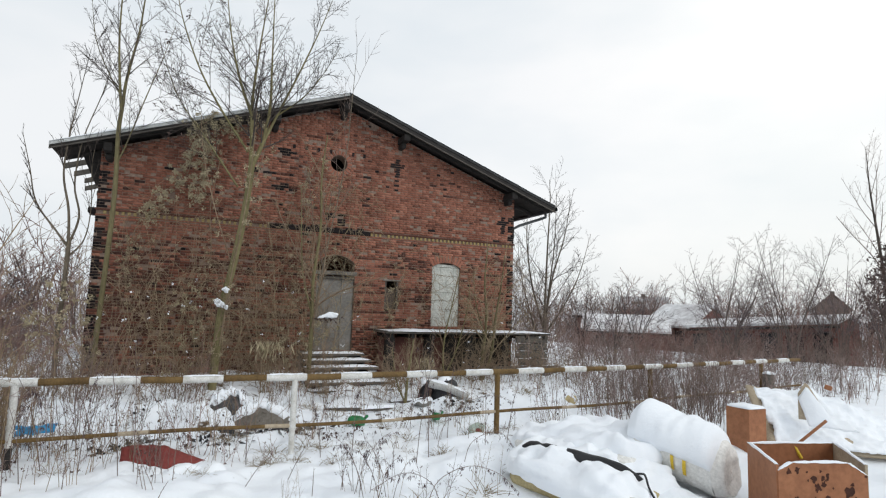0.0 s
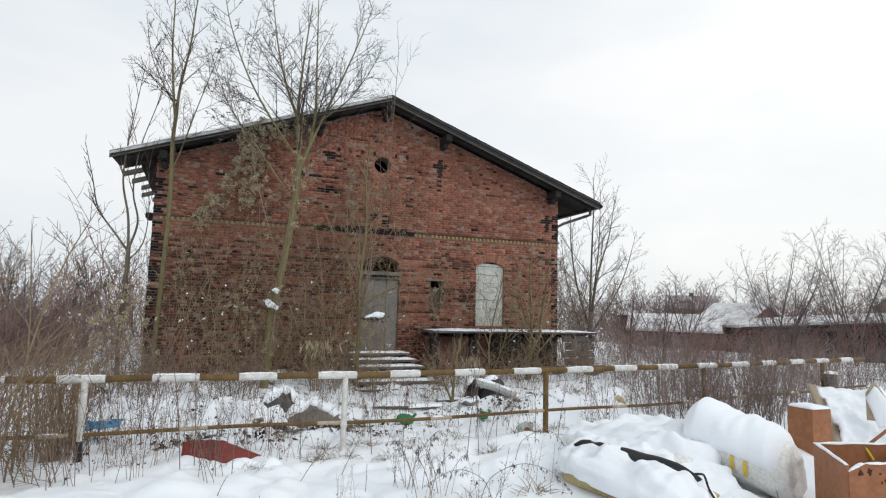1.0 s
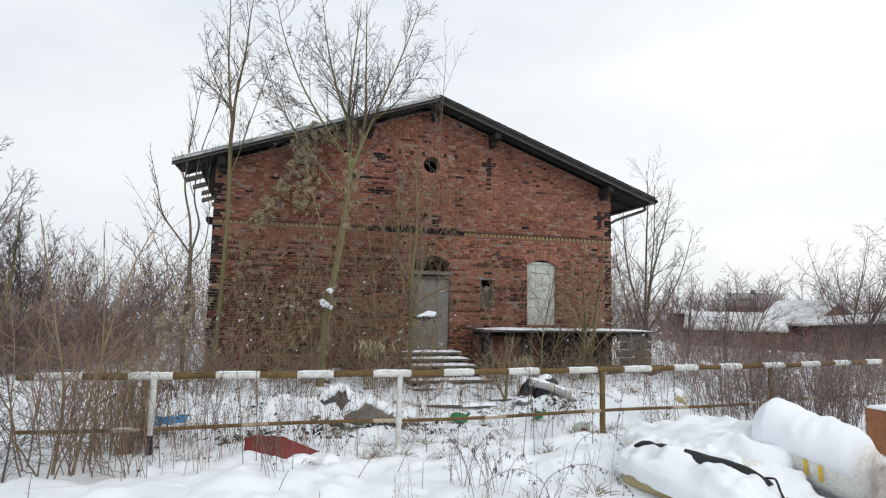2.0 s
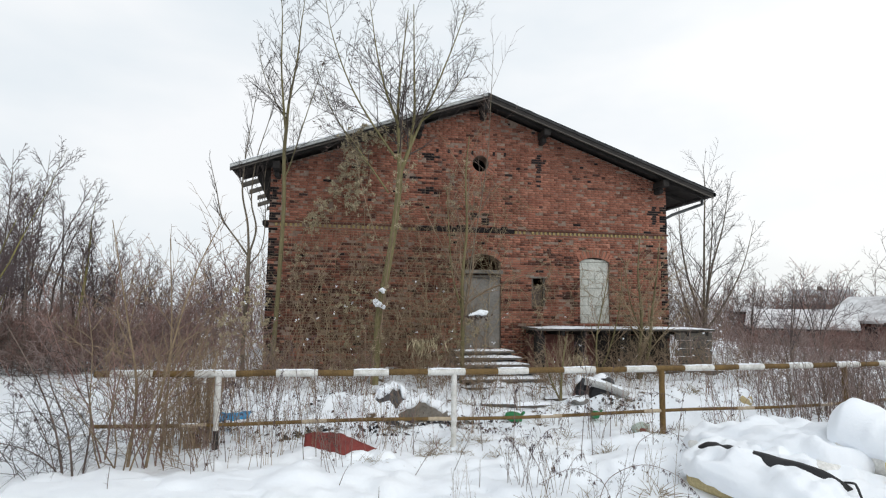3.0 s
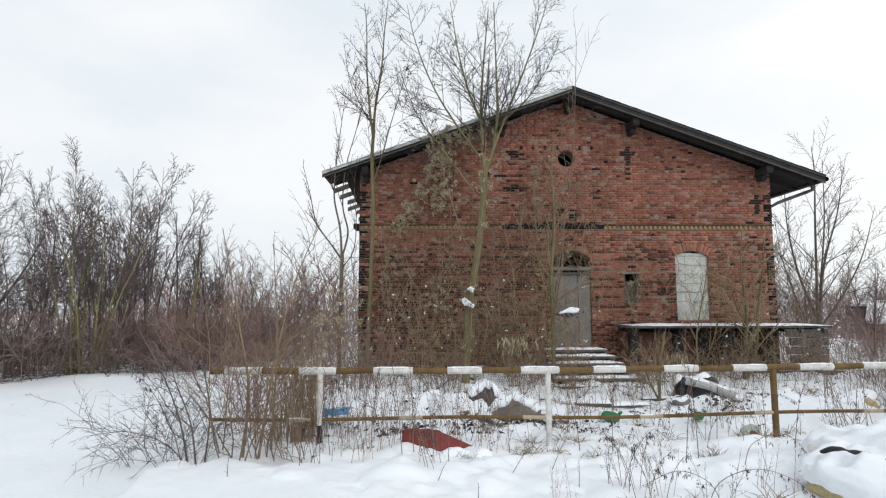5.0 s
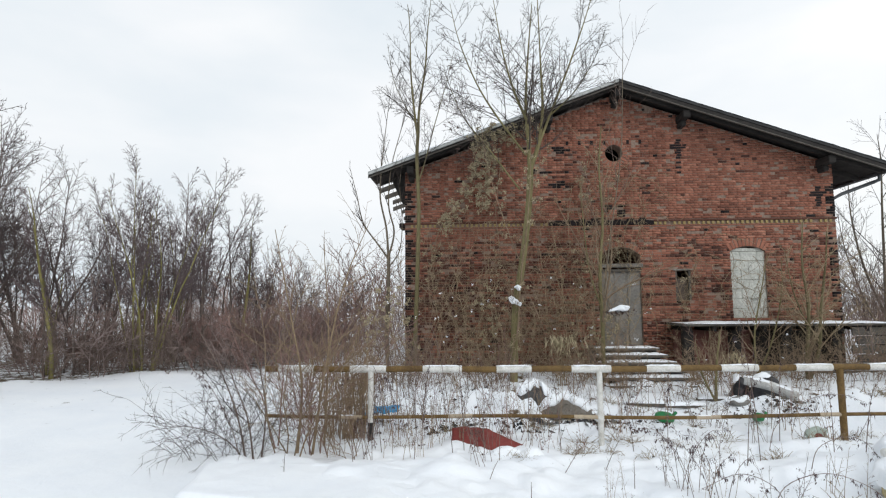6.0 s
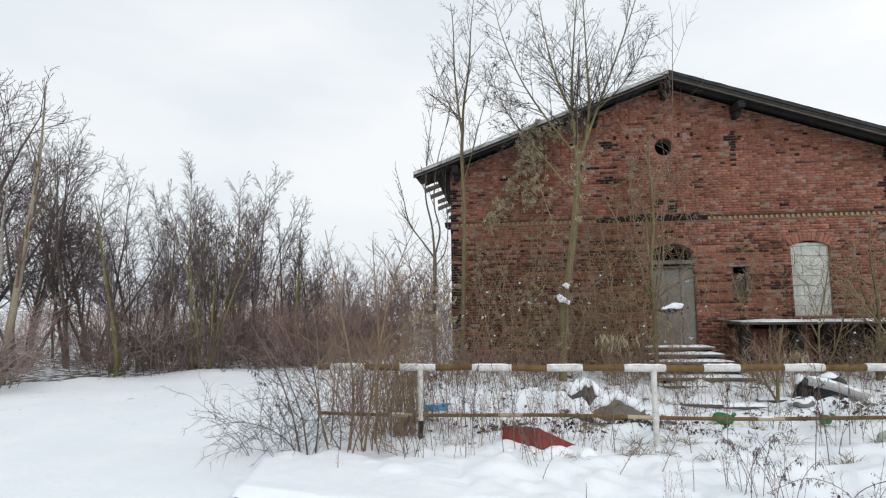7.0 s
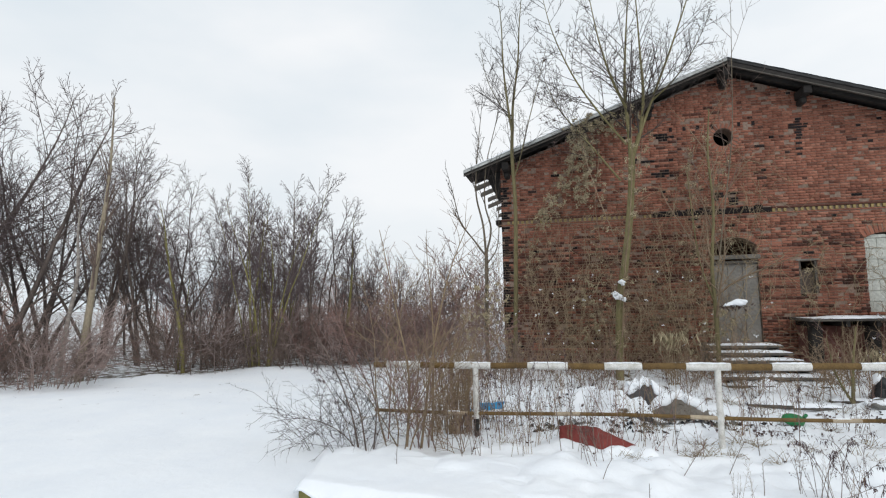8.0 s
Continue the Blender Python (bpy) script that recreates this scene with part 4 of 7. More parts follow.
for k in range(9):
    a = 0.9 + 1.75 * k + 0.4 * rng.rand()
    pts = [(*fence_xy(a + 0.35 * j / 3), LOW_Z - 0.015 * math.sin((a + 0.12 * j) / FENCE_LEN * 24)) for j in range(4)]
    tube_part("white_band", pts, 0.029, 8, M_CHIPBOARD, low, "grubby faded white band", fence)
    sn = snow_strip("snow_cap", low, (pts[0][0], pts[0][1], LOW_Z + 0.008), (pts[2][0], pts[2][1], LOW_Z + 0.008), 0.04, 0.014, 60 + k, segs=10)
    sn.data.transform(Matrix.Translation(-Vector(fence.location)))
for k, (x, y) in enumerate(FENCE[:-1]):
    if k == 0:
        continue
    g = gz(x, y)
    if k in (1, 2):
        post = tube_part("post", [(x, y, g - 0.3), (x, y, RAIL_Z - 0.02)], 0.041 if k == 2 else 0.039, 10, M_WHITE_PAINT if k == 2 else M_DARKWOOD, fence, "white painted post" if k == 2 else "white post with a dark rusted foot")
        if k == 1:
            tube_part("painted_sleeve", [(x, y, 0.30), (x, y, RAIL_Z - 0.03)], 0.042, 10, M_WHITE_PAINT, post, "", fence)
        else:
            tube_part("collar", [(x, y, LOW_Z - 0.05), (x, y, LOW_Z + 0.05)], 0.050, 10, M_WHITE_PAINT, post, "", fence)
    else:
        tube_part("post", [(x, y, g - 0.3), (x, y, RAIL_Z - 0.02)], 0.047, 10, M_RUST, fence, "rusty brown post")

# ---- trees and scrub ----
def tree(name, label, at, batches, bark, twig, trunk_levels=2, group=""):
    """A tree: its trunk and limbs are one part, its thin crown another."""
    ob = thing(name, label, "tree", at, group)
    V, F = tubes(batches[:trunk_levels])
    part("trunk", smooth(fast_mesh("trunk", V, F)), bark, ob)
    V, F = tubes(batches[trunk_levels:])
    if len(V):
        part("crown", fast_mesh("crown", V, F), twig, ob)
    return ob


def one(p):
    return np.array([p], float)


def stem(path, r0, r1, sides=9):
    """A hand-laid stem through the points of path, smoothed: one batch."""
    p = np.array(path, float)
    t = np.linspace(0, len(p) - 1, 5 * (len(p) - 1) + 1)
    i = np.minimum(t.astype(int), len(p) - 2)
    w = (t - i)[:, None]
    m = np.gradient(p, axis=0)
    h = (2 * w**3 - 3 * w**2 + 1) * p[i] + (w**3 - 2 * w**2 + w) * m[i] + (-2 * w**3 + 3 * w**2) * p[i + 1] + (w**3 - w**2) * m[i + 1]
    return h[None], np.linspace(r0, r1, len(h))[None], sides


def branch_out(rng, base, levels):
    """Branch levels grown on one hand-laid stem."""
    pts, rad, _ = base
    lens = np.linalg.norm(np.diff(pts, axis=1), axis=2).sum(1)
    out = []
    for count, t0, t1, angle, spread, ratio, thick, steps, jitter, lift, sides, least in levels:
        P, D, L, R = offshoots(rng, pts, rad, count, t0, t1, angle, spread, lens, ratio, thick, least)
        pts, rad = shoots(rng, P, D, L, R, steps, jitter, lift)
        lens = L
        out.append((pts, rad, sides))
    return out


def merge(lists):
    """Branch lists of several stems, level by level."""
    depth = max(len(l) for l in lists)
    return [b for k in range(depth) for l in lists if k < len(l) for b in [l[k]]]


# levels: count, t0, t1, angle, spread, ratio, thick, steps, jitter, lift, sides, least
ASH = [(16, 0.12, 0.96, 38, 10, 0.34, 0.42, 7, 0.045, 0.025, 4, 0.0056), (8, 0.2, 0.95, 42, 12, 0.42, 0.55, 4, 0.06, 0.01, 3, 0.0047), (2, 0.3, 0.9, 44, 12, 0.44, 0.7, 2, 0.05, 0.0, 3, 0.0040)]

# slender tree at the corner of the building
rng = np.random.RandomState(31)
o = np.array([-5.18, -1.0, 0.35])
s0 = stem([(-0.02, 0, -0.3), (0.0, 0, 0.6), (0.06, 0, 2.3), (0.10, 0, 4.0), (0.06, 0, 5.3), (0.09, 0.0, 6.0)], 0.0590, 0.0410)
a = stem([(0.09, 0, 5.9), (0.12, 0.05, 6.6), (0.27, 0.1, 7.7), (0.33, 0.1, 8.6), (0.42, 0.1, 9.5)], 0.0390, 0.0067, 7)
b = stem([(0.08, 0, 5.85), (0.0, -0.05, 6.5), (-0.08, -0.1, 7.5), (-0.10, -0.1, 8.6), (-0.16, -0.1, 9.3)], 0.0345, 0.0060, 7)
c = stem([(0.06, 0, 4.6), (0.25, -0.1, 5.1), (0.5, -0.2, 6.0), (0.78, -0.2, 7.0), (1.0, -0.2, 7.9)], 0.0210, 0.0045, 6)
d = stem([(0.09, 0, 6.1), (-0.20, 0.1, 6.6), (-0.55, 0.2, 7.4), (-0.72, 0.2, 8.4)], 0.0165, 0.0045, 6)
corner_tree = tree("corner_tree", "tall slender bare tree beside the brick gable", o, [s0, a, b, c, d] + merge([branch_out(rng, x, ASH) for x in (a, b, c, d)]), M_BARK_GREEN, M_TWIG_DARK, 5)

# crooked forked tree past the corner
rng = np.random.RandomState(33)
o = np.array([-5.95, -0.6, 0.35])
s0 = stem([(0.05, 0, -0.3), (0.02, 0, 0.8), (0.05, 0, 1.9), (0.06, 0, 2.95)], 0.0508, 0.0451)
a = stem([(0.06, 0, 2.8), (-0.18, -0.1, 3.15), (-0.55, -0.2, 3.7), (-0.72, -0.2, 4.4), (-0.90, -0.2, 5.1)], 0.0270, 0.0053, 7)
b = stem([(0.06, 0, 2.8), (0.0, 0, 3.6), (-0.16, 0, 4.4), (-0.12, 0, 5.3), (-0.02, 0, 6.2), (0.10, 0, 7.2)], 0.0315, 0.0045, 7)
c = stem([(0.06, 0, 2.85), (0.20, 0, 3.5), (0.05, 0.05, 4.2), (0.12, 0.05, 5.2), (0.40, 0.05, 6.3), (0.52, 0.05, 7.0)], 0.0270, 0.0045, 7)
d = stem([(0.07, 0, 2.6), (0.35, -0.1, 3.0), (0.42, -0.1, 3.7), (0.36, -0.1, 4.6), (0.40, -0.1, 5.2)], 0.0165, 0.0053, 6)
TH = [(9, 0.35, 0.98, 28, 8, 0.32, 0.55, 5, 0.05, 0.08, 4, 0.0068), (5, 0.2, 0.97, 30, 10, 0.40, 0.6, 3, 0.06, 0.04, 3, 0.0052)]
tree("forked_tree", "crooked dark forked tree with upright bare shoots", o, [s0, a, b, c, d] + merge([branch_out(rng, x, TH) for x in (a, b, c, d)]), M_BARK, M_TWIG_DARK, 5)

# the big tree before the gable
rng = np.random.RandomState(35)
o = np.array([-2.86, -2.0, 0.30])
s0 = stem([(-0.03, 0, -0.3), (0.0, 0, 0.6), (0.06, 0, 1.7), (0.22, 0, 2.6), (0.38, 0.0, 3.8), (0.46, 0, 4.9)], 0.0920, 0.0700, 10)
a = stem([(0.44, 0, 4.7), (0.42, 0, 5.4), (0.38, 0.05, 6.3), (0.45, 0.1, 7.4), (0.58, 0.1, 8.8)], 0.0562, 0.0090, 8)
b = stem([(0.46, 0, 4.8), (0.66, 0, 5.4), (0.76, 0.0, 6.2), (0.74, 0, 7.2), (0.70, 0, 8.9)], 0.0562, 0.0090, 8)
c = stem([(0.64, 0, 5.3), (0.95, -0.05, 6.1), (1.35, -0.1, 7.1), (1.75, -0.1, 8.2), (2.0, -0.1, 9.0)], 0.0338, 0.0060, 7)
d = stem([(0.40, 0, 5.9), (0.10, -0.1, 6.6), (-0.15, -0.2, 7.5), (-0.35, -0.2, 8.8)], 0.0375, 0.0060, 7)
e = stem([(0.36, 0, 5.1), (-0.25, -0.15, 5.9), (-0.75, -0.3, 6.7), (-1.15, -0.4, 7.7), (-1.35, -0.4, 8.6)], 0.0285, 0.0053, 7)
f = stem([(0.90, 0, 6.0), (1.45, -0.1, 6.5), (1.85, -0.1, 7.1), (2.25, -0.1, 7.9)], 0.0195, 0.0045, 6)
g = stem([(0.20, 0, 4.3), (-0.5, -0.2, 5.2), (-1.1, -0.3, 6.0), (-1.5, -0.4, 7.0)], 0.0225, 0.0045, 6)
BIG = [(20, 0.16, 0.96, 42, 12, 0.40, 0.40, 8, 0.045, 0.02, 5, 0.0060), (9, 0.2, 0.95, 45, 14, 0.42, 0.55, 4, 0.06, 0.005, 3, 0.0049), (2, 0.3, 0.9, 46, 14, 0.44, 0.7, 2, 0.05, 0.0, 3, 0.0041)]
limbs = (a, b, c, d, e, f, g)
grown = [branch_out(rng, x, BIG) for x in limbs]
big_tree = tree("big_tree", "large bare tree with spreading crown and mossy trunk", o, [s0, *limbs] + merge(grown), M_BARK_GREEN, M_TWIG_DARK, 8)
# fine shoots sprouting along its trunk
sprouts = branch_out(rng, s0, [(34, 0.15, 0.98, 60, 20, 0.17, 0.1, 5, 0.16, 0.10, 3, 0.0065), (5, 0.2, 1.0, 42, 15, 0.45, 0.7, 2, 0.15, 0.04, 3, 0.005)])
V, F = tubes(sprouts)
tagged(part("sprout_growth", fast_mesh("sprout_growth", V, F), M_TWIG_TAN, big_tree), kind="stuff")
# last withered leaves hanging on its left-hand limbs
tips = np.concatenate([x[2][0][:, -1] for x in (grown[3], grown[4], grown[6], grown[0])])
pick = tips[rng.rand(len(tips)) < 0.045]
V, T = leaves(rng, np.repeat(pick, 5, 0), 0.028, 0.022)
tagged(part("leaves", fast_mesh("leaves", V, tris=T), M_SEED, big_tree, "withered brown leaves and seed clusters"), kind="stuff")
for dx, dz, w in ((0.04, 1.74, 0.14), (0.10, 2.06, 0.07), (-0.05, 1.82, 0.07)):
    bm = bmesh.new()
    bmesh.ops.create_icosphere(bm, subdivisions=3, radius=1, matrix=Matrix.Translation((dx, -0.14, dz)) @ Matrix.Rotation(radians(25), 4, "Y") @ Matrix.Diagonal((w * 0.7, 0.10, 0.05, 1)))
    for v in bm.verts:
        v.co += v.normal * 0.07 * noise.noise(v.co * 21)
    stub = part("snow_tuft", bm, M_SNOW, big_tree)


def shrub_batches(rng, n, spread, height, r0, levels, tilt=0.35, lift=0.03, jitter=0.10, steps=6):
    """Many stems from one foot, leaning outwards."""
    ang, rr = rng.uniform(0, 2 * np.pi, n), spread * np.sqrt(rng.rand(n))
    P = np.stack([np.cos(ang) * rr, np.sin(ang) * rr, np.full(n, -0.1)], -1)
    out = rng.uniform(0.2, 1.0, n) * tilt
    D = np.stack([np.cos(ang) * out + rng.normal(0, 0.08, n), np.sin(ang) * out + rng.normal(0, 0.08, n), np.ones(n)], -1)
    L = height * rng.uniform(0.55, 1.1, n)
    return wood(rng, P, D, L, np.full(n, r0) * rng.uniform(0.6, 1.2, n), levels, steps, jitter, lift, 3, 0.3)


def shrub_mesh(name, seed, n, spread, height, r0, levels, mat, **kw):
    V, F = tubes(shrub_batches(np.random.RandomState(seed), n, spread, height, r0, levels, **kw))
    return fast_mesh(name, V, F, mats=[mat])


SH = [(6, 0.25, 0.98, 38, 14, 0.36, 0.6, 3, 0.14, 0.03, 3, 0.0038), (3, 0.2, 1.0, 42, 16, 0.45, 0.7, 2, 0.16, 0.0, 3, 0.0028)]
SH_FAR = [(7, 0.12, 0.98, 42, 16, 0.46, 0.6, 3, 0.09, 0.0, 3, 0.0085), (6, 0.15, 1.0, 46, 18, 0.5, 0.75, 1, 0.10, 0.0, 3, 0.0065)]


def place(name, mesh, label, spots, category="shrub", group="", seed=0, size=(0.85, 1.15), kind=""):
    rng = np.random.RandomState(seed)
    for x, y, *more in spots:
        ob = new(name, mesh)
        s = rng.uniform(*size) * (more[0] if more else 1)
        ob.location = (x, y, gz(x, y) - 0.02)
        ob.rotation_euler = (rng.normal(0, 0.04), rng.normal(0, 0.04), rng.uniform(0, 6.28))
        ob.scale = (s, s, s * rng.uniform(0.9, 1.1))
        tagged(ob, label, category, group, kind)


# tangle against the gable
SH_WALL = [(5, 0.2, 0.98, 44, 18, 0.40, 0.6, 4, 0.12, 0.0, 3, 0.0056), (3, 0.25, 1.0, 48, 20, 0.5, 0.7, 3, 0.14, -0.01, 3, 0.0046)]
TANGLE = [shrub_mesh("wall_shrub", 40 + k, 9, 0.6, 2.6 + 0.5 * k, 0.0095, SH_WALL, (M_VINE, M_TWIG_TAN, M_VINE)[k], tilt=0.40, jitter=0.11, lift=0.0) for k in range(3)]
rng = np.random.RandomState(50)
for k in range(3):
    spots = []
    for j in range(6):
        x = rng.uniform(-5.3, 0.2) if j < 4 else rng.uniform(1.2, 5.4)
        spots.append((x, rng.uniform(-1.6, -0.7), rng.uniform(0.7, 1.1) * (1.0 if j < 4 else 0.62)))
    place("wall_shrub", TANGLE[k], "bare tangled shrub growing against the brick gable", spots, group="shrubs along the gable", seed=60 + k)
LOWSH = shrub_mesh("low_shrub", 46, 11, 0.35, 1.15, 0.007, SH_WALL, M_TWIG_TAN, tilt=0.6, jitter=0.15)
spots = [(rng.uniform(-5.8, -0.9), rng.uniform(-2.9, -1.5)) for _ in range(15)] + [(rng.uniform(0.9, 6.3), rng.uniform(-2.9, -1.5)) for _ in range(14)] + [(-0.8, -3.0), (-0.5, -2.9), (0.4, -3.1), (1.1, -3.0)]
place("low_shrub", LOWSH, "low bare shrub in the snow before the building", spots, group="low shrubs before the building", seed=64)


def hanging_strands(name, label, seed, count, x0, x1, top, drop, mat):
    """Loose withered strands trailing down the wall."""
    rng = np.random.RandomState(seed)
    P = np.stack([rng.uniform(x0, x1, count), rng.uniform(-0.7, -0.2, count), rng.uniform(*top, count)], -1)
    D = np.stack([rng.normal(0, 0.5, count), rng.normal(0, 0.1, count), rng.uniform(-1, 0.3, count)], -1)
    L = rng.uniform(*drop, count)
    b = wood(rng, P, D, L, np.full(count, 0.0068), [(6, 0.1, 1.0, 50, 25, 0.32, 0.8, 5, 0.18, -0.04, 3, 0.0050), (2, 0.1, 1.0, 50, 25, 0.5, 0.8, 3, 0.2, -0.02, 3, 0.0042)], 12, 0.17, -0.09, 3, 0.5)
    V, F = tubes(b)
    V[:, 1] = np.minimum(V[:, 1], -0.06)
    ob = new(name, fast_mesh(name, V, F, mats=[mat]))
    tagged(ob, label, "climber", kind="stuff")


hanging_strands("vine_strands", "tangled withered vine strands over the gable brickwork", 55, 74, -5.2, -0.2, (1.8, 4.8), (1.0, 3.0), M_TWIG_TAN)
hanging_strands("vine_strands", "tangled withered vine strands about the doorway", 56, 46, -1.5, 1.0, (2.4, 5.6), (0.9, 2.4), M_VINE)
hanging_strands("vine_strands", "thin twiggy strands before the walled-up window", 57, 50, 1.6, 5.4, (1.9, 3.6), (0.6, 1.8), M_VINE)

# saplings before the gable
SAP = [(12, 0.2, 0.98, 38, 12, 0.36, 0.6, 5, 0.08, 0.04, 3, 0.0062), (6, 0.2, 1.0, 40, 15, 0.42, 0.6, 3, 0.09, 0.02, 3, 0.005)]


def sapling(name, label, at, stems, seed, bark=M_BARK_GREEN, twig=M_TWIG_TAN, levels=SAP):
    rng = np.random.RandomState(seed)
    st = [stem(p, r0, r1, 7) for p, r0, r1 in stems]
    return tree(name, label, at, st + merge([branch_out(rng, s, levels) for s in st]), bark, twig, len(st))


sapling("sapling", "thin mossy sapling by the blocked door", (-0.92, -2.0, 0.25),
        [([(0, 0, -0.2), (0.02, 0, 1.2), (0.0, 0, 2.4), (0.10, 0, 3.6), (0.06, 0, 4.8), (0.14, 0, 5.8)], 0.055, 0.012),
         ([(0.02, 0, 1.6), (-0.25, -0.1, 2.5), (-0.35, -0.1, 3.6), (-0.4, -0.1, 4.5)], 0.022, 0.006)], 71)
sapling("sapling", "young sapling reaching above the roof ridge", (0.0, -1.2, 0.35),
        [([(-0.75, 0, 1.2), (-0.5, 0, 3.0), (-0.15, 0, 5.2), (-0.05, 0, 6.8), (0.02, 0, 8.3)], 0.020, 0.005)], 72, M_BARK, M_TWIG)
sapling("sapling", "forked yellow-green sapling by the loading platform", (3.42, -2.0, 0.25),
        [([(0, 0, -0.2), (0.03, 0, 0.6), (0.12, 0, 1.6), (0.05, 0, 2.6), (0.12, 0, 3.5)], 0.055, 0.010),
         ([(0.05, 0, 0.1), (0.30, 0, 0.8), (0.38, 0, 1.6), (0.55, 0, 2.6), (0.62, 0, 3.3)], 0.045, 0.010),
         ([(0.08, 0, 1.2), (-0.18, 0, 2.0), (-0.3, 0, 2.9)], 0.020, 0.006)], 73, M_BARK_GREEN, M_VINE, [(18, 0.2, 0.98, 42, 14, 0.42, 0.5, 6, 0.09, 0.03, 3, 0.0062), (8, 0.2, 1.0, 44, 16, 0.44, 0.6, 3, 0.10, 0.01, 3, 0.0048)])
sapling("sapling", "thin bare sapling before the walled-up window", (2.55, -1.7, 0.3),
        [([(0, 0, -0.2), (-0.05, 0, 0.9), (0.15, 0, 1.9), (0.35, 0, 2.8)], 0.028, 0.006),
         ([(0.0, 0, 0.1), (0.35, 0, 0.9), (0.6, 0, 1.9), (0.65, 0, 2.7)], 0.022, 0.006)], 74)
sapling("sapling", "thin bare sapling in the snow behind the barrier", (0.8, -3.6, 0.15),
        [([(0, 0, -0.2), (0.05, 0, 0.6), (0.15, 0, 1.3)], 0.035, 0.010), ([(0.0, 0, 0), (-0.22, 0, 0.5), (-0.32, 0, 1.1)], 0.022, 0.006)], 75)


# flecks of snow caught in the tangle
rng = np.random.RandomState(77)
cs = np.concatenate([np.stack([rng.uniform(-6.2, 0.4, 60), rng.uniform(-2.6, -1.2, 60), rng.uniform(0.5, 2.6, 60)], -1), np.stack([rng.uniform(1.0, 6.0, 34), rng.uniform(-2.6, -1.5, 34), rng.uniform(0.5, 1.9, 34)], -1), np.stack([rng.uniform(-7.2, -5.6, 40), rng.uniform(-1.5, 0.5, 40), rng.uniform(0.5, 1.8, 40)], -1)])
V, T = leaves(rng, np.repeat(cs, 4, 0), 0.022, 0.014)
tagged(new("snow_flecks", fast_mesh("snow_flecks", V, tris=T, mats=[M_SNOW])), "small flecks of snow caught on the twigs", "snow", kind="stuff")


# faded climber over the gable
def climber(name, label, paths, seed, density=820, spread=0.13, size=0.026):
    rng = np.random.RandomState(seed)
    ob = thing(name, label, "climber", (0, 0, 0))
    stems = [stem(p, 0.012, 0.006, 4) for p in paths]
    for st in stems:
        V, F = tubes([st])
        part("stem", fast_mesh("stem", V, F), M_TWIG_TAN, ob)
    cs = []
    for p, _, _ in stems:
        q = p[0]
        n = int(density / 16 * np.linalg.norm(np.diff(q, axis=0), axis=1).sum()) + 1
        i = rng.randint(0, len(q) - 1, n)
        w = rng.rand(n, 1)
        cs.append(np.repeat(q[i] * (1 - w) + q[i + 1] * w + rng.normal(0, spread, (n, 3)), 22, 0))
    V, T = leaves(rng, np.concatenate(cs), size, 0.030)
    V[:, 1] = np.minimum(V[:, 1], -0.03)
    tagged(part("seed_fluff", fast_mesh("seed_fluff", V, tris=T), M_FLUFF, ob, "pale fluffy seed heads"), kind="stuff")
    return ob


climber("climbing_vine", "faded climbing vine with fluffy seed heads on the brickwork",
        [[(-3.5, -0.6, 6.35), (-3.62, -0.5, 5.6), (-3.75, -0.4, 5.0), (-4.25, -0.35, 4.5), (-4.5, -0.3, 4.0)], [(-3.3, -0.6, 5.9), (-3.35, -0.4, 5.2), (-3.5, -0.35, 4.5)], [(-3.45, -0.7, 6.3), (-2.9, -0.8, 6.25), (-2.2, -0.8, 6.35)]], 81)
climber("climbing_vine", "thin withered vine strands hanging down the gable",
        [[(-0.75, -0.35, 5.7), (-0.95, -0.3, 4.9), (-0.85, -0.3, 4.2), (-1.0, -0.3, 3.0), (-0.95, -0.4, 2.2)], [(-4.6, -0.3, 3.6), (-4.9, -0.4, 2.6), (-4.7, -0.5, 1.6)], [(-0.5, -0.3, 6.2), (-0.75, -0.3, 5.5)]], 82, 150, 0.14, 0.024)
climber("climbing_vine", "withered climber heaped over the snowy steps and doorway",
        [[(-1.5, -1.3, 0.6), (-1.2, -1.5, 1.2), (-0.8, -1.6, 1.5), (-0.4, -1.5, 1.2)], [(-3.6, -1.4, 0.7), (-3.3, -1.3, 1.6), (-3.5, -1.0, 2.3)], [(-5.2, -1.2, 0.6), (-5.6, -1.2, 1.4), (-5.7, -1.0, 2.2)], [(-6.0, -1.0, 2.6), (-6.2, -0.9, 1.6), (-6.0, -1.0, 0.7)]], 83, 330, 0.20, 0.028)

climber("climbing_vine", "pale withered climber winding up the trunk of the big tree",
        [[(-2.80, -2.12, 1.2), (-2.68, -2.12, 2.6), (-2.52, -2.14, 3.8), (-2.42, -2.12, 5.0), (-2.38, -2.1, 6.4)], [(-2.5, -2.0, 4.2), (-2.2, -1.9, 5.2), (-2.1, -1.9, 6.3)], [(-2.7, -1.9, 3.0), (-3.1, -1.7, 4.2), (-3.4, -1.5, 5.4), (-3.5, -1.2, 6.3)]], 84, 90, 0.13, 0.022)
climber("climbing_vine", "long thin withered climber trailing over the brickwork",
        [[(-4.5, -0.3, 4.2), (-4.75, -0.3, 3.4), (-4.6, -0.35, 2.6)], [(-3.0, -0.35, 5.6), (-3.15, -0.3, 4.4), (-3.05, -0.35, 3.2), (-3.2, -0.4, 2.2)], [(-0.2, -0.3, 5.2), (-0.35, -0.3, 4.0), (-0.2, -0.3, 3.2)], [(1.3, -0.4, 2.6), (1.5, -0.4, 1.8)]], 85, 110, 0.15, 0.022)

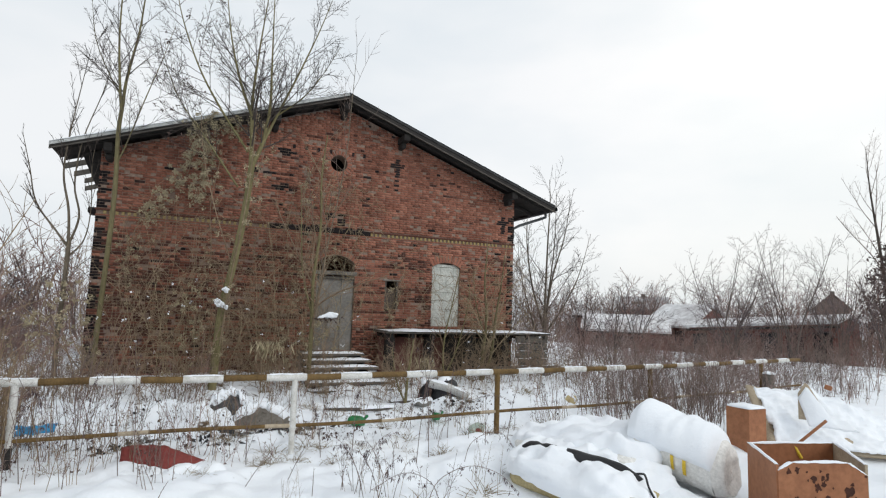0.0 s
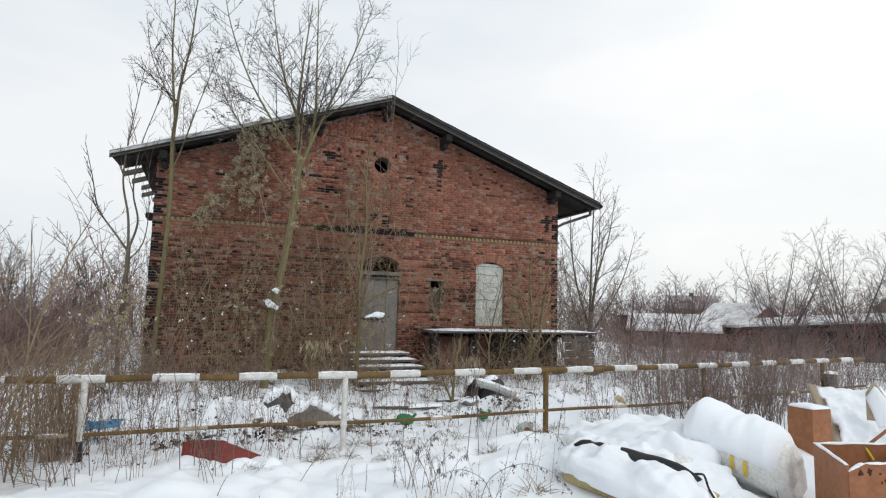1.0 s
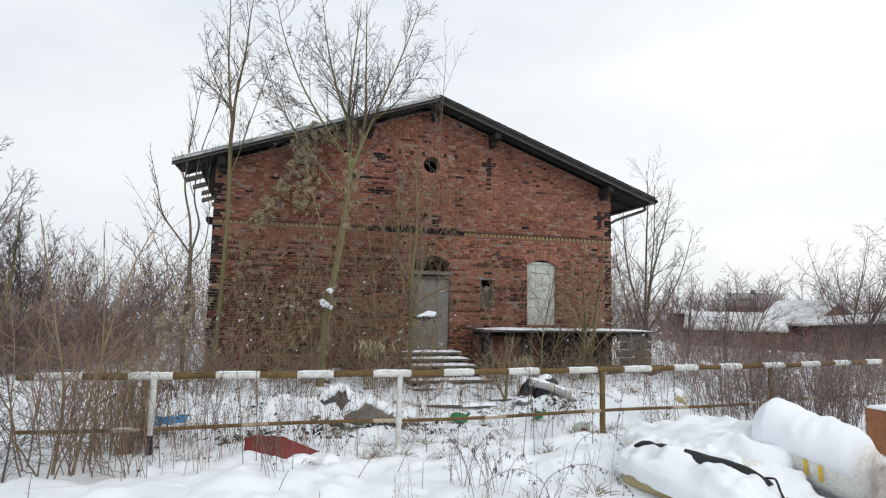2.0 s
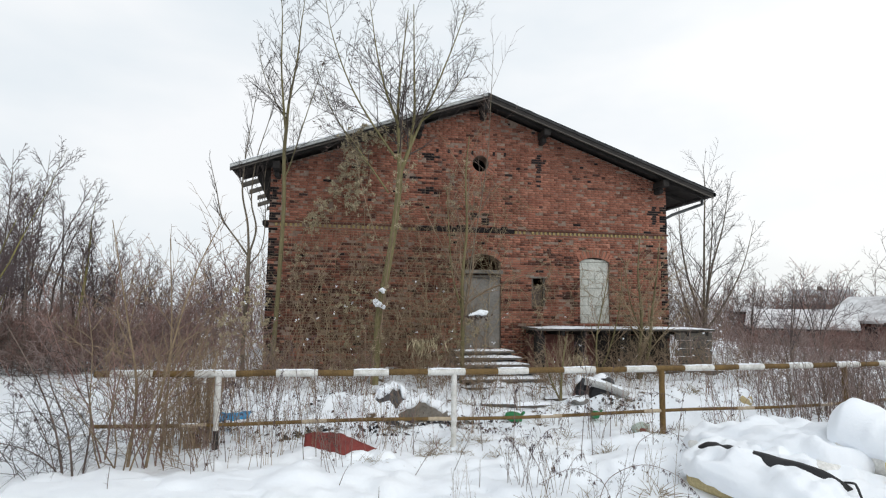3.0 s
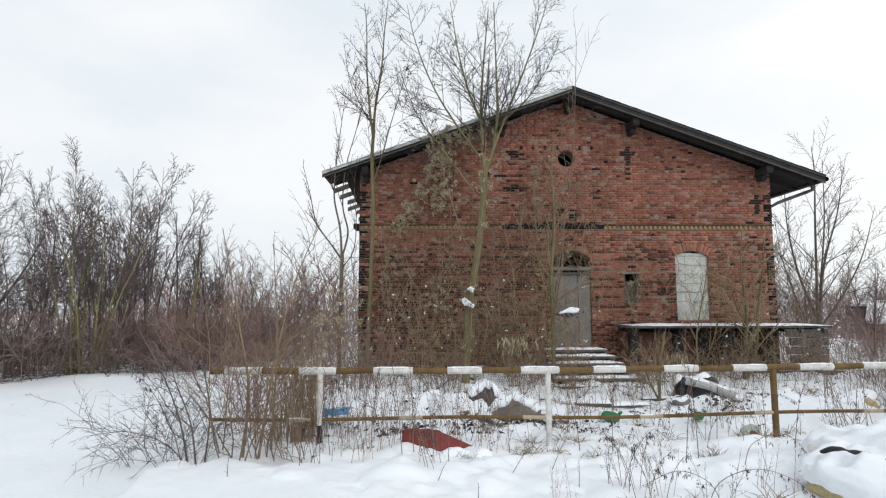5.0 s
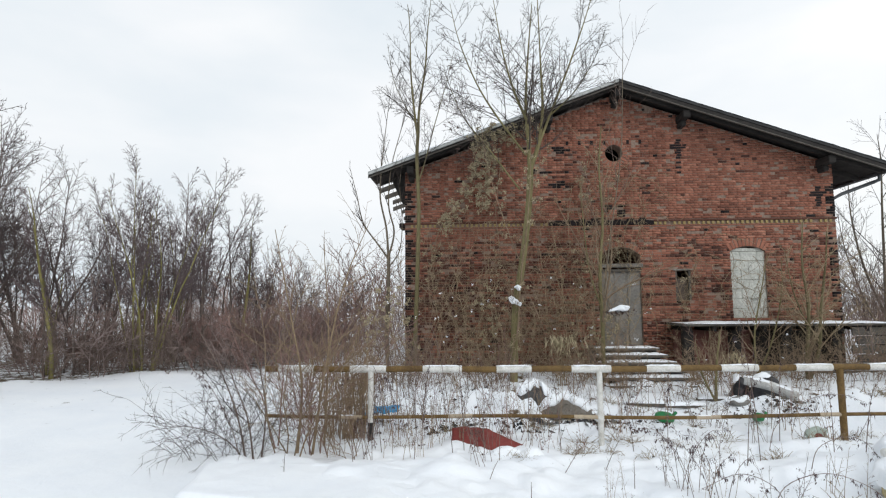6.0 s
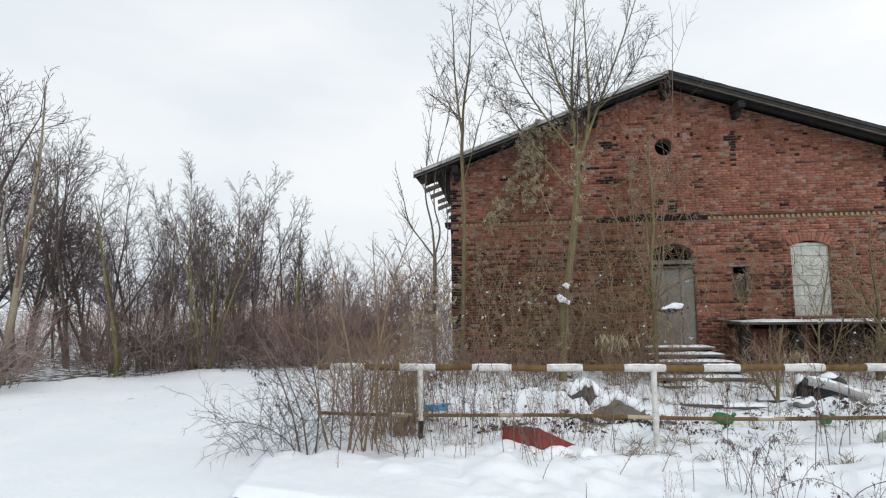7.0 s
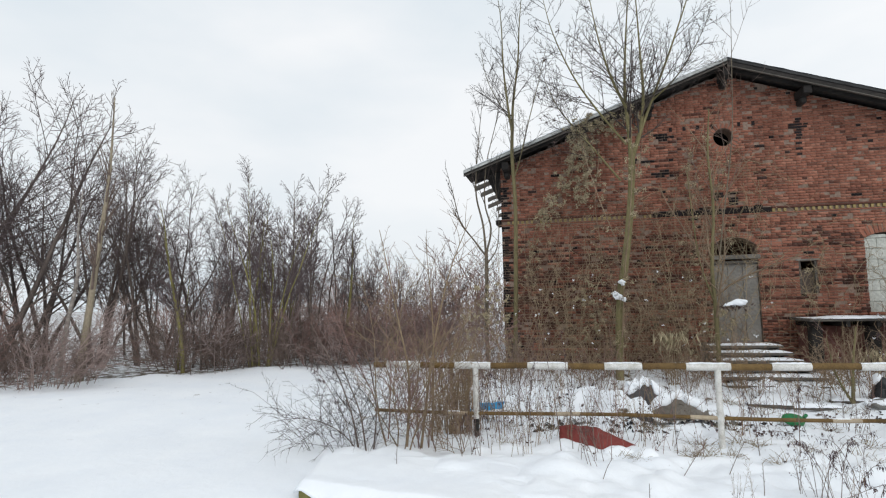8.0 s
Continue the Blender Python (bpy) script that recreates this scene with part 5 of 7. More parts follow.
# the shrub at the fence's end: wavering olive stems, a thatch of dry stalks behind the rails, brambles in the open snow
FRONT = [(12, 0.18, 0.98, 40, 14, 0.38, 0.5, 6, 0.10, 0.02, 4, 0.0046), (6, 0.2, 1.0, 46, 16, 0.42, 0.6, 3, 0.11, 0.0, 3, 0.0034)]
for k, (x, y, n, sp, h, r, tl, mat) in enumerate(((-6.15, -7.20, 5, 0.20, 2.5, 0.0118, 0.28, M_BUSH), (-5.85, -7.0, 5, 0.22, 2.1, 0.0105, 0.30, M_TWIG_RED), (-5.55, -6.95, 7, 0.25, 1.4, 0.009, 0.30, M_TWIG_TAN), (-6.35, -6.55, 4, 0.30, 2.6, 0.012, 0.34, M_TWIG_RED), (-6.9, -5.2, 5, 0.4, 2.3, 0.010, 0.40, M_TWIG_RED), (-6.1, -4.6, 6, 0.5, 2.3, 0.010, 0.35, M_TWIG_RED))):
    me = shrub_mesh("fence_shrub", 90 + k, n, sp, h, r, FRONT, mat, tilt=tl, jitter=0.125, steps=12)
    place("fence_shrub", me, "bare shrub of wavering olive stems at the end of the barrier", [(x, y)], group="shrubs at the barrier's end", seed=90 + k, size=(1, 1))
rng = np.random.RandomState(95)
n = 100
P = np.stack([rng.normal(-5.60, 0.21, n), rng.normal(-6.0, 0.2, n), np.full(n, -0.05)], -1)
D = np.stack([rng.normal(0, 0.10, n), rng.normal(0, 0.10, n), np.ones(n)], -1)
V, F = tubes(wood(rng, P, D, rng.uniform(0.8, 1.75, n), np.full(n, 0.0062), [(4, 0.4, 0.98, 30, 12, 0.22, 0.6, 3, 0.12, 0.0, 3, 0.0036)], 7, 0.05, 0.0, 4, 0.5))
tagged(new("dry_stalks", fast_mesh("dry_stalks", V, F, mats=[M_THATCH])), "dense clump of dry brown stalks behind the rails", "stalks", kind="stuff")
sapling("sapling", "tall thin sapling in the shrub at the barrier's end", (-6.2, -6.9, 0.0),
        [([(0, 0, -0.2), (0.06, 0, 0.9), (-0.1, 0, 1.8), (-0.40, 0.1, 3.1)], 0.022, 0.005), ([(0.2, 0, -0.2), (0.35, 0.2, 1.2), (0.6, 0.3, 2.4), (0.95, 0.4, 3.3)], 0.020, 0.004), ([(0.3, 0.3, -0.2), (0.35, 0.3, 1.5), (0.26, 0.3, 2.9)], 0.018, 0.004)], 97, M_BUSH, M_TWIG_TAN, FRONT)
sapling("leaning_shrub", "thin grey shrub leaning out over the open snow", (-6.75, -7.25, 0.0),
        [([(0, 0, -0.1), (-0.15, 0.05, 0.5), (-0.42, 0.1, 1.1), (-0.85, 0.2, 1.75)], 0.015, 0.004), ([(0.1, 0, -0.1), (-0.02, 0.05, 0.5), (-0.25, 0.1, 1.0), (-0.40, 0.2, 1.3)], 0.013, 0.004), ([(0.15, 0.1, -0.1), (0.2, 0.1, 0.6), (0.08, 0.1, 1.3), (-0.05, 0.1, 2.0)], 0.012, 0.004), ([(0.05, 0, -0.1), (-0.3, 0, 0.25), (-0.75, -0.05, 0.42), (-1.15, -0.1, 0.40)], 0.008, 0.003)],
        96, M_TWIG, M_TWIG_DARK, [(11, 0.2, 0.98, 44, 16, 0.50, 0.55, 6, 0.10, -0.01, 3, 0.0036), (6, 0.2, 1.0, 46, 18, 0.42, 0.7, 4, 0.12, -0.01, 3, 0.0028)])
me = shrub_mesh("bramble", 99, 12, 0.35, 1.35, 0.0044, [(6, 0.15, 0.95, 42, 20, 0.55, 0.7, 6, 0.13, -0.03, 3, 0.0030), (4, 0.2, 1.0, 50, 22, 0.45, 0.8, 3, 0.15, -0.02, 3, 0.0024)], M_TWIG_DARK, tilt=1.1, jitter=0.15, lift=-0.09, steps=9)
place("bramble", me, "arching bare bramble in the snow", [(-7.1, -7.1), (-6.8, -7.4), (-7.4, -6.4)], group="brambles at the barrier's end", seed=98)

# wood behind on the left
WOOD = [(16, 0.24, 0.96, 38, 12, 0.40, 0.38, 6, 0.05, 0.02, 4, 0.010), (9, 0.2, 0.96, 43, 14, 0.44, 0.55, 3, 0.06, 0.01, 3, 0.008), (4, 0.25, 0.97, 46, 14, 0.46, 0.75, 1, 0.06, 0.0, 3, 0.0066)]
POLES = [(18, 0.32, 0.96, 31, 9, 0.23, 0.42, 5, 0.045, 0.025, 4, 0.009), (8, 0.2, 0.96, 38, 12, 0.46, 0.6, 3, 0.06, 0.015, 3, 0.0074), (4, 0.25, 0.97, 40, 12, 0.48, 0.75, 1, 0.05, 0.0, 3, 0.0062)]


def wood_tree(seed, height, stems, r, tilt, bark, twig, label, name="woodland_tree", levels=WOOD, foot=0.12, thick_levels=2):
    rng = np.random.RandomState(seed)
    ang = np.linspace(0, 6.28, stems, endpoint=False) + rng.uniform(0, 1, stems)
    P = np.stack([np.cos(ang) * foot * (stems > 1), np.sin(ang) * foot * (stems > 1), np.full(stems, -0.2)], -1)
    D = np.stack([np.cos(ang) * tilt, np.sin(ang) * tilt, np.ones(stems)], -1)
    L = height * rng.uniform(0.8, 1.05, stems)
    b = wood(rng, P, D, L, r * rng.uniform(0.7, 1.1, stems), levels, 12, 0.05, 0.012, 7, 0.10)
    return tree(name, label, (0, 0, -50), b, bark, twig, thick_levels, "trees of the bare wood")


protos = [wood_tree(101, 7.0, 5, 0.062, 0.40, M_BARK_WOOD, M_TWIG_WOOD, "dark many-stemmed bare tree at the wood's edge"),
          wood_tree(102, 6.9, 8, 0.038, 0.18, M_BARK_YELLOW, M_TWIG_WOOD, "clump of upright mossy bare stems at the wood's edge", levels=POLES, foot=0.28, thick_levels=1),
          wood_tree(103, 7.2, 2, 0.080, 0.22, M_BARK_WOOD, M_TWIG_WOOD, "bare spreading tree at the wood's edge"),
          wood_tree(104, 7.0, 1, 0.075, 0.05, M_BARK_YELLOW, M_TWIG_WOOD, "slim upright mossy bare tree at the wood's edge", levels=POLES, foot=0.0, thick_levels=1),
          wood_tree(105, 7.0, 4, 0.045, 0.10, M_BARK_WOOD, M_TWIG_WOOD, "group of slim grey bare poles at the wood's edge", levels=POLES, foot=0.55, thick_levels=1)]
# x, y, kind, height of the top
spots = [(-21.1, -1.1, 2, 11.3), (-22.2, 0.8, 2, 9.2), (-23.8, 3.4, 2, 9.4), (-19.9, 1.8, 0, 8.1), (-18.9, 2.6, 2, 7.2), (-19.6, 4.6, 0, 7.2), (-15.66, 0.75, 3, 6.5), (-16.5, 1.6, 3, 4.4), (-15.9, 1.5, 4, 5.6),
         (-13.70, 1.85, 1, 6.9), (-14.3, 2.6, 3, 6.0), (-12.98, 3.7, 4, 7.1), (-12.6, 4.3, 4, 7.3), (-12.2, 5.4, 3, 6.9), (-16.6, 4.6, 4, 6.5), (-17.6, 3.4, 3, 6.6), (-14.6, 4.8, 1, 6.6), (-15.6, 6.2, 4, 6.6), (-18.0, 6.4, 2, 6.9), (-12.4, 7.0, 4, 5.6),
         (-24.6, -1.6, 0, 10.5), (-26.0, 0.6, 2, 11.0), (-22.6, 1.8, 0, 9.6), (-20.9, 3.0, 2, 8.4), (-22.0, 6.2, 4, 8.4), (-20.2, 8.0, 2, 7.4), (-16.8, 9.0, 4, 6.6), (-13.4, 9.6, 4, 5.8), (-27.5, -3.5, 2, 12.0), (-11.4, 10.8, 4, 4.8), (-9.6, 12.5, 4, 4.6)]
rng = np.random.RandomState(105)
used = set()
for x, y, k, top in spots:
    m = pose(x, y, gz(x, y), 0, 0, rng.uniform(0, 360))
    ob = protos[k] if k not in used else copy_thing(protos[k], m)
    if k not in used:
        ob.matrix_basis = m
    used.add(k)
    s = (top - gz(x, y)) / 7.0
    ob.scale = (s * rng.uniform(0.92, 1.05), s * rng.uniform(0.92, 1.05), s)
pale = stem([(0, 0, -0.2), (0.12, 0.12, 1.6), (0.28, 0.28, 4.0), (0.40, 0.42, 6.0), (0.45, 0.46, 8.4)], 0.125, 0.014, 8)
rng = np.random.RandomState(106)
tree("pale_tree", "slender pale-barked leaning tree at the wood's edge", (-17.52, -1.25, gz(-17.52, -1.25)), [pale] + branch_out(rng, pale, [(22, 0.34, 0.97, 27, 8, 0.20, 0.45, 6, 0.05, 0.08, 5, 0.0095), (5, 0.2, 0.97, 32, 10, 0.42, 0.6, 4, 0.06, 0.04, 3, 0.007)]), M_BARK_PALE, M_TWIG, 1)
birch = stem([(0, 0, -0.2), (0.12, 0.1, 1.4), (0.30, 0.25, 3.0), (0.25, 0.25, 4.4), (0.32, 0.3, 5.8)], 0.085, 0.014, 8)
tree("birch_tree", "thin leaning birch with pale blotched bark", (-18.8, -0.70, gz(-18.8, -0.70)), [birch] + branch_out(rng, birch, [(9, 0.45, 0.97, 35, 10, 0.22, 0.5, 5, 0.06, 0.04, 4, 0.008), (5, 0.2, 0.97, 38, 10, 0.42, 0.6, 3, 0.06, 0.02, 3, 0.0065)]), M_BARK_BIRCH, M_TWIG_WOOD, 1)

# dense undergrowth of the wood and the scrub on the right
UNDER = [shrub_mesh("undergrowth", 110 + k, 13, 1.1, 2.1, 0.013, SH_FAR, (M_TWIG_RED, M_UNDER, M_TWIG)[k], tilt=0.55, jitter=0.12, lift=0.0) for k in range(3)]
rng = np.random.RandomState(115)
for k in range(3):
    spots = []
    for j in range(27):
        x = rng.uniform(-29, -8.5)
        y = float(edge_y(x)) + (1.6 if -16 < x < -12.5 else 0.8) + rng.uniform(0, 1) ** 1.3 * 8.0
        spots.append((x, y, rng.uniform(0.8, 1.25)))
    spots += [(rng.uniform(-11.5, -6.9), rng.uniform(2.5, 9.0), rng.uniform(0.8, 1.1)) for _ in range(7)]
    place("undergrowth", UNDER[k], "dense brown leafless undergrowth of the wood", spots, "undergrowth", "undergrowth of the wood", 116 + k, kind="stuff")
    spots = [(rng.uniform(8.5, 26), rng.uniform(-2.5, 9.0), rng.uniform(0.45, 0.85)) for _ in range(12)]
    place("scrub", UNDER[(k + 1) % 3], "reddish leafless scrub beyond the barrier", spots, "scrub", "scrub beyond the barrier", 126 + k, kind="stuff")
    spots = [(rng.uniform(13, 25), rng.uniform(1.5, 10.0), rng.uniform(0.75, 1.05)) for _ in range(4)]
    place("scrub", UNDER[k], "brown leafless scrub before the far sheds", spots, "scrub", "scrub before the far sheds", 136 + k, kind="stuff")

# ---- dumped rubbish under the snow ----
def pillow(name, centre, radii, parent, mat, turn=(0, 0, 0), square=0.35, flat=0.5, rough_amp=0.03, seed=0, above=None, label="", n=(30, 16)):
    """A rounded, lumpy block: a mattress, a cushion, a sack or a snow cap; above cuts off what lies under that share of its height."""
    k = seed * 7.3 + 1
    a = np.linspace(-np.pi, np.pi, n[0], endpoint=False)
    b = np.linspace(-np.pi / 2, np.pi / 2, n[1])
    if above is not None:
        b = np.linspace(math.asin(above), np.pi / 2, n[1])
    p = lambda v, e: np.sign(v) * np.abs(v) ** e
    A, B = np.meshgrid(a, b)
    x, y, z = p(np.cos(B), flat) * p(np.cos(A), square), p(np.cos(B), flat) * p(np.sin(A), square), p(np.sin(B), flat)
    V = np.stack([x * radii[0], y * radii[1], z * radii[2]], -1).reshape(-1, 3)
    N = unit(np.stack([x / radii[0], y / radii[1], z / radii[2]], -1).reshape(-1, 3))
    w = np.array([noise.noise(Vector(v) * 3.1 + Vector((k, 0, 0))) + 0.5 * noise.noise(Vector(v) * 8.3 + Vector((0, k, 0))) for v in V])
    V = V + N * (w * rough_amp)[:, None]
    rows, cols = n[1], n[0]
    F = [[i * cols + j, i * cols + (j + 1) % cols, (i + 1) * cols + (j + 1) % cols, (i + 1) * cols + j] for i in range(rows - 1) for j in range(cols)]
    me = smooth(fast_mesh(name, V, np.array(F)))
    me.transform(pose(*centre, *turn))
    if parent is not None and parent.type == "EMPTY":
        me.transform(Matrix.Translation(-parent.location))
    elif parent is not None:
        me.transform(Matrix.Translation(-parent.matrix_world.translation))
    return part(name, me, mat, parent, label)


def sheet(name, fn, nu, nv, thick, mat, parent, label=""):
    """A bent sheet of the given thickness over a patch fn(u, v)."""
    U, W = np.meshgrid(np.linspace(0, 1, nu), np.linspace(0, 1, nv))
    P = np.array([fn(u, v) for u, v in zip(U.ravel(), W.ravel())], float)
    i = (np.arange(nv - 1)[:, None] * nu + np.arange(nu - 1)[None]).ravel()
    F = np.stack([i, i + 1, i + nu + 1, i + nu], -1)
    me = smooth(fast_mesh(name, P - np.array(parent.location), F))
    ob = part(name, me, mat, parent, label)
    mod = ob.modifiers.new("thickness", "SOLIDIFY")
    mod.thickness = thick
    return ob


# flat mattress with yellowed foam
low_mat = thing("mattress", "dumped mattress with yellowed foam under thick snow", "mattress", (0.85, -9.2, gz(0.85, -9.2)))
zc = gz(0.85, -9.2)
body = pillow("body", (1.02, -9.25, zc + 0.13), (0.86, 0.54, 0.15), low_mat, M_FOAM, (3, 2, -72), 0.3, 0.4, 0.02, 1)
pillow("snow_cover", (1.05, -9.19, zc + 0.19), (0.97, 0.66, 0.27), low_mat, M_SNOW, (3, 4, -72), 0.6, 0.7, 0.12, 2, -0.12, n=(80, 36))
# upper mattress on it with a black edge
up_mat = thing("mattress", "dumped mattress with black piping, buried in snow", "mattress", (1.75, -8.5, gz(1.75, -8.5)))
zc = gz(1.75, -8.5)
pillow("body", (1.75, -8.5, zc + 0.22), (0.92, 0.80, 0.12), up_mat, M_MATTRESS, (-2, -3, -72), 0.3, 0.4, 0.02, 3)
pillow("snow_cover", (1.82, -8.42, zc + 0.24), (1.05, 0.88, 0.30), up_mat, M_SNOW, (-2, -5, -72), 0.65, 0.75, 0.12, 4, -0.4, n=(80, 36))
EDGE = stem([(0.62, -8.36, 0.38), (0.67, -8.54, 0.455), (0.75, -8.84, 0.465), (0.89, -9.27, 0.465), (1.07, -9.70, 0.435), (1.18, -9.92, 0.33)], 1, 1)[0][0]


def edge_strip(u, v):
    f = u * (len(EDGE) - 1)
    k = min(int(f), len(EDGE) - 2)
    p = EDGE[k] * (1 - f + k) + EDGE[k + 1] * (f - k)
    thin = 0.6 + 0.4 * math.sin(math.pi * u) - 0.55 * math.exp(-((u - 0.30) / 0.035) ** 2)
    return Vector((p[0] - 0.05 + 0.10 * v - 0.03 * math.sin(math.pi * v), p[1], p[2] + (v - 0.62) * 0.10 * thin + 0.008 * noise.noise(Vector((u * 12, v * 2, 4)))))


sheet("black_edge", edge_strip, 60, 7, 0.012, M_BLACK_RUBBER, up_mat, "black rubber edge")
hose = thing("hose", "thin black hose snaking out of the snow", "hose", (1.3, -9.9, gz(1.3, -9.9)))
V, F = tubes([stem([(1.19, -9.75, 0.36), (1.24, -9.90, 0.40), (1.17, -10.02, 0.40), (1.12, -10.12, 0.32), (1.16, -10.20, 0.18)], 0.012, 0.012, 6)])
part("tube", smooth(fast_mesh("tube", V - np.array(hose.location), F)), M_BLACK_RUBBER, hose)

# rolled mattress tied with yellow tape
a, b = Vector((2.06, -9.04, 0.60)), Vector((2.44, -9.98, 0.365))
roll = thing("rolled_mattress", "rolled white mattress tied with yellow tape, capped with snow", "mattress", (2.41, -9.64, gz(2.41, -9.64)))
axis = (b - a).normalized()
side = axis.cross(Vector((0, 0, 1))).normalized()
R = 0.375


def round_roll(name, r0, r1, t0, t1, mat, label="", start=0.0, turns=1.0, nu=40, nv=14, amp=0.015, seed=0, squash=0.92):
    V = []
    for i in range(nv):
        t = t0 + (t1 - t0) * i / (nv - 1)
        c = a.lerp(b, t)
        for j in range(nu):
            w = start + turns * 2 * math.pi * j / (nu - (0 if turns >= 1 else 1))
            r = r0 + (r1 - r0) * j / nu + amp * noise.noise(Vector((t * 5 + seed, math.cos(w) * 1.5, math.sin(w) * 1.5)))
            end = min(1.0, 0.86 + 2.2 * min(t, 1 - t) if t0 < 0.01 or t1 > 0.99 else 1.0)
            V.append(c + (side * math.cos(w) + Vector((0, 0, 1)) * math.sin(w) * squash) * r * end - roll.location)
    closed = turns >= 1
    F = [[i * nu + j, i * nu + (j + 1) % nu, (i + 1) * nu + (j + 1) % nu, (i + 1) * nu + j] for i in range(nv - 1) for j in range(nu if closed else nu - 1)]
    return part(name, smooth(fast_mesh(name, np.array(V), np.array(F))), mat, roll, label)


round_roll("outer_turn", R, R, 0.0, 0.94, M_MATTRESS, amp=0.05)
# its end: soft folds closing towards the core
V = []
nu, nv = 48, 18
for i in range(nv):
    g = i / (nv - 1)
    for j in range(nu):
        w = 2 * math.pi * j / nu
        r = R * (1 - g) * (0.985 + 0.05 * noise.noise(Vector((math.cos(w) * 2, math.sin(w) * 2, 3))))
        bulge = 0.15 * math.sin(math.pi / 2 * min(1, g * 3.2)) - 0.05 * g
        fold = 0.030 * math.sin(w + 11 * g) * min(1, 4 * g) * (1 - 0.5 * g) + 0.03 * noise.noise(Vector((r * 7 * math.cos(w), r * 7 * math.sin(w), 5)))
        V.append(a.lerp(b, 0.94) + axis * (bulge + fold * min(1, 5 * g)) + (side * math.cos(w) + Vector((0, 0, 1)) * math.sin(w) * 0.92) * r * (0.99 if i == 0 else 1) - roll.location)
F = [[i * nu + j, i * nu + (j + 1) % nu, (i + 1) * nu + (j + 1) % nu, (i + 1) * nu + j] for i in range(nv - 1) for j in range(nu)]
part("folded_end", smooth(fast_mesh("folded_end", np.array(V), np.array(F))), M_MATTRESS, roll, "folded soft end of the roll")
for t in (0.50, 0.64):
    round_roll("tape", R + 0.020, R + 0.022, t, t + 0.040, M_YELLOW_TAPE, "yellow tape", start=-0.42, turns=0.075, nv=3, amp=0.05)
V = []
nu, nv = 34, 44
for i in range(nv):
    t = -0.03 + 1.05 * i / (nv - 1)
    c = a.lerp(b, min(t, 0.995))
    for j in range(nu):
        u = j / (nu - 1)
        w = math.pi * (0.01 + 0.07 * noise.noise(Vector((t * 5, 0, 8))) + (1.00 - 0.07 * noise.noise(Vector((t * 4, 2, 8)))) * u)
        ends = min(1, 7 * i / nv + 0.2, 6 * (1 - i / (nv - 1)))
        lump = 0.13 * max(0, math.sin(math.pi * u)) ** 0.55 * ends * (1 + 0.5 * noise.noise(Vector((t * 3.3, u * 2.2, 4)))) + 0.035 * math.sin(math.pi * u) * noise.noise(Vector((t * 9, u * 5, 1)))
        drop = 0.10 * max(0, t - 0.93) / 0.09
        V.append(c + (side * math.cos(w) + Vector((0, 0, 1)) * math.sin(w) * 0.92) * (R - 0.004 + lump - drop) - roll.location)
F = [[i * nu + j, i * nu + j + 1, (i + 1) * nu + j + 1, (i + 1) * nu + j] for i in range(nv - 1) for j in range(nu - 1)]
part("snow_cover", smooth(fast_mesh("snow_cover", np.array(V), np.array(F))), M_SNOW, roll)

# open box of orange-brown laminate
crate = thing("furniture_box", "broken open furniture box of orange-brown laminate, snow on its edges", "box", (2.5, -10.8, gz(2.5, -10.8)))


def panel(name, p, q, heights, thick, mat, parent, label="", snow=True, root=None):
    """An upright board from p to q on the ground plan; heights: (share of length, top, bottom)."""
    p, q = Vector((*p, 0)), Vector((*q, 0))
    nrm = (q - p).normalized().cross(Vector((0, 0, 1))) * thick / 2
    bm = bmesh.new()
    for s in (1, -1):
        tops = [bm.verts.new(p.lerp(q, t) + nrm * s + Vector((0, 0, z1))) for t, z1, z0 in heights]
        lows = [bm.verts.new(p.lerp(q, t) + nrm * s + Vector((0, 0, z0))) for t, z1, z0 in heights]
        for k in range(len(heights) - 1):
            bm.faces.new((lows[k], lows[k + 1], tops[k + 1], tops[k]))
        if s == 1:
            first = (tops, lows)
    for k in range(len(heights) - 1):
        bm.faces.new((first[0][k], first[0][k + 1], tops[k + 1], tops[k]))
        bm.faces.new((first[1][k], first[1][k + 1], lows[k + 1], lows[k]))
    for k in (0, -1):
        bm.faces.new((first[0][k], tops[k], lows[k], first[1][k]))
    bmesh.ops.recalc_face_normals(bm, faces=bm.faces[:])
    root = root or parent
    bmesh.ops.translate(bm, verts=bm.verts[:], vec=-Vector(root.location))
    ob = part(name, bm, mat, parent, label)
    if snow:
        for (t0, z0, _), (t1, z1, _) in zip(heights, heights[1:]):
            u, v = p.lerp(q, t0), p.lerp(q, t1)
            c = (q - p).normalized().cross(Vector((0, 0, 1)))
            sn = snow_strip("snow", ob, (u.x, u.y, z0 - 0.002), (v.x, v.y, z1 - 0.002), thick * 1.6, 0.022, int(t1 * 50) + 3, tuple(c), segs=12)
            sn.data.transform(Matrix.Translation(-Vector(root.location)))
    return ob


BL, BR, FL, FR = (2.33, -10.35), (3.34, -10.64), (1.86, -11.02), (2.66, -11.36)
panel("back_panel", BL, BR, [(0, 0.76, 0.1), (1, 0.76, 0.1)], 0.022, M_BROWNBOARD, crate)
panel("side_panel", BL, FL, [(0, 0.77, 0.1), (1, 0.74, 0.1)], 0.022, M_BROWNBOARD, crate)
panel("side_panel", BR, FR, [(0, 0.77, 0.1), (1, 0.76, 0.1)], 0.022, M_CHIPBOARD, crate, "raw chipboard side")
front = panel("front_panel", FL, FR, [(0, 0.69, 0.1), (0.16, 0.765, 0.1), (0.78, 0.775, 0.1), (1, 0.66, 0.1)], 0.022, M_BROWNBOARD, crate, "laminate front with dark peeled spots")
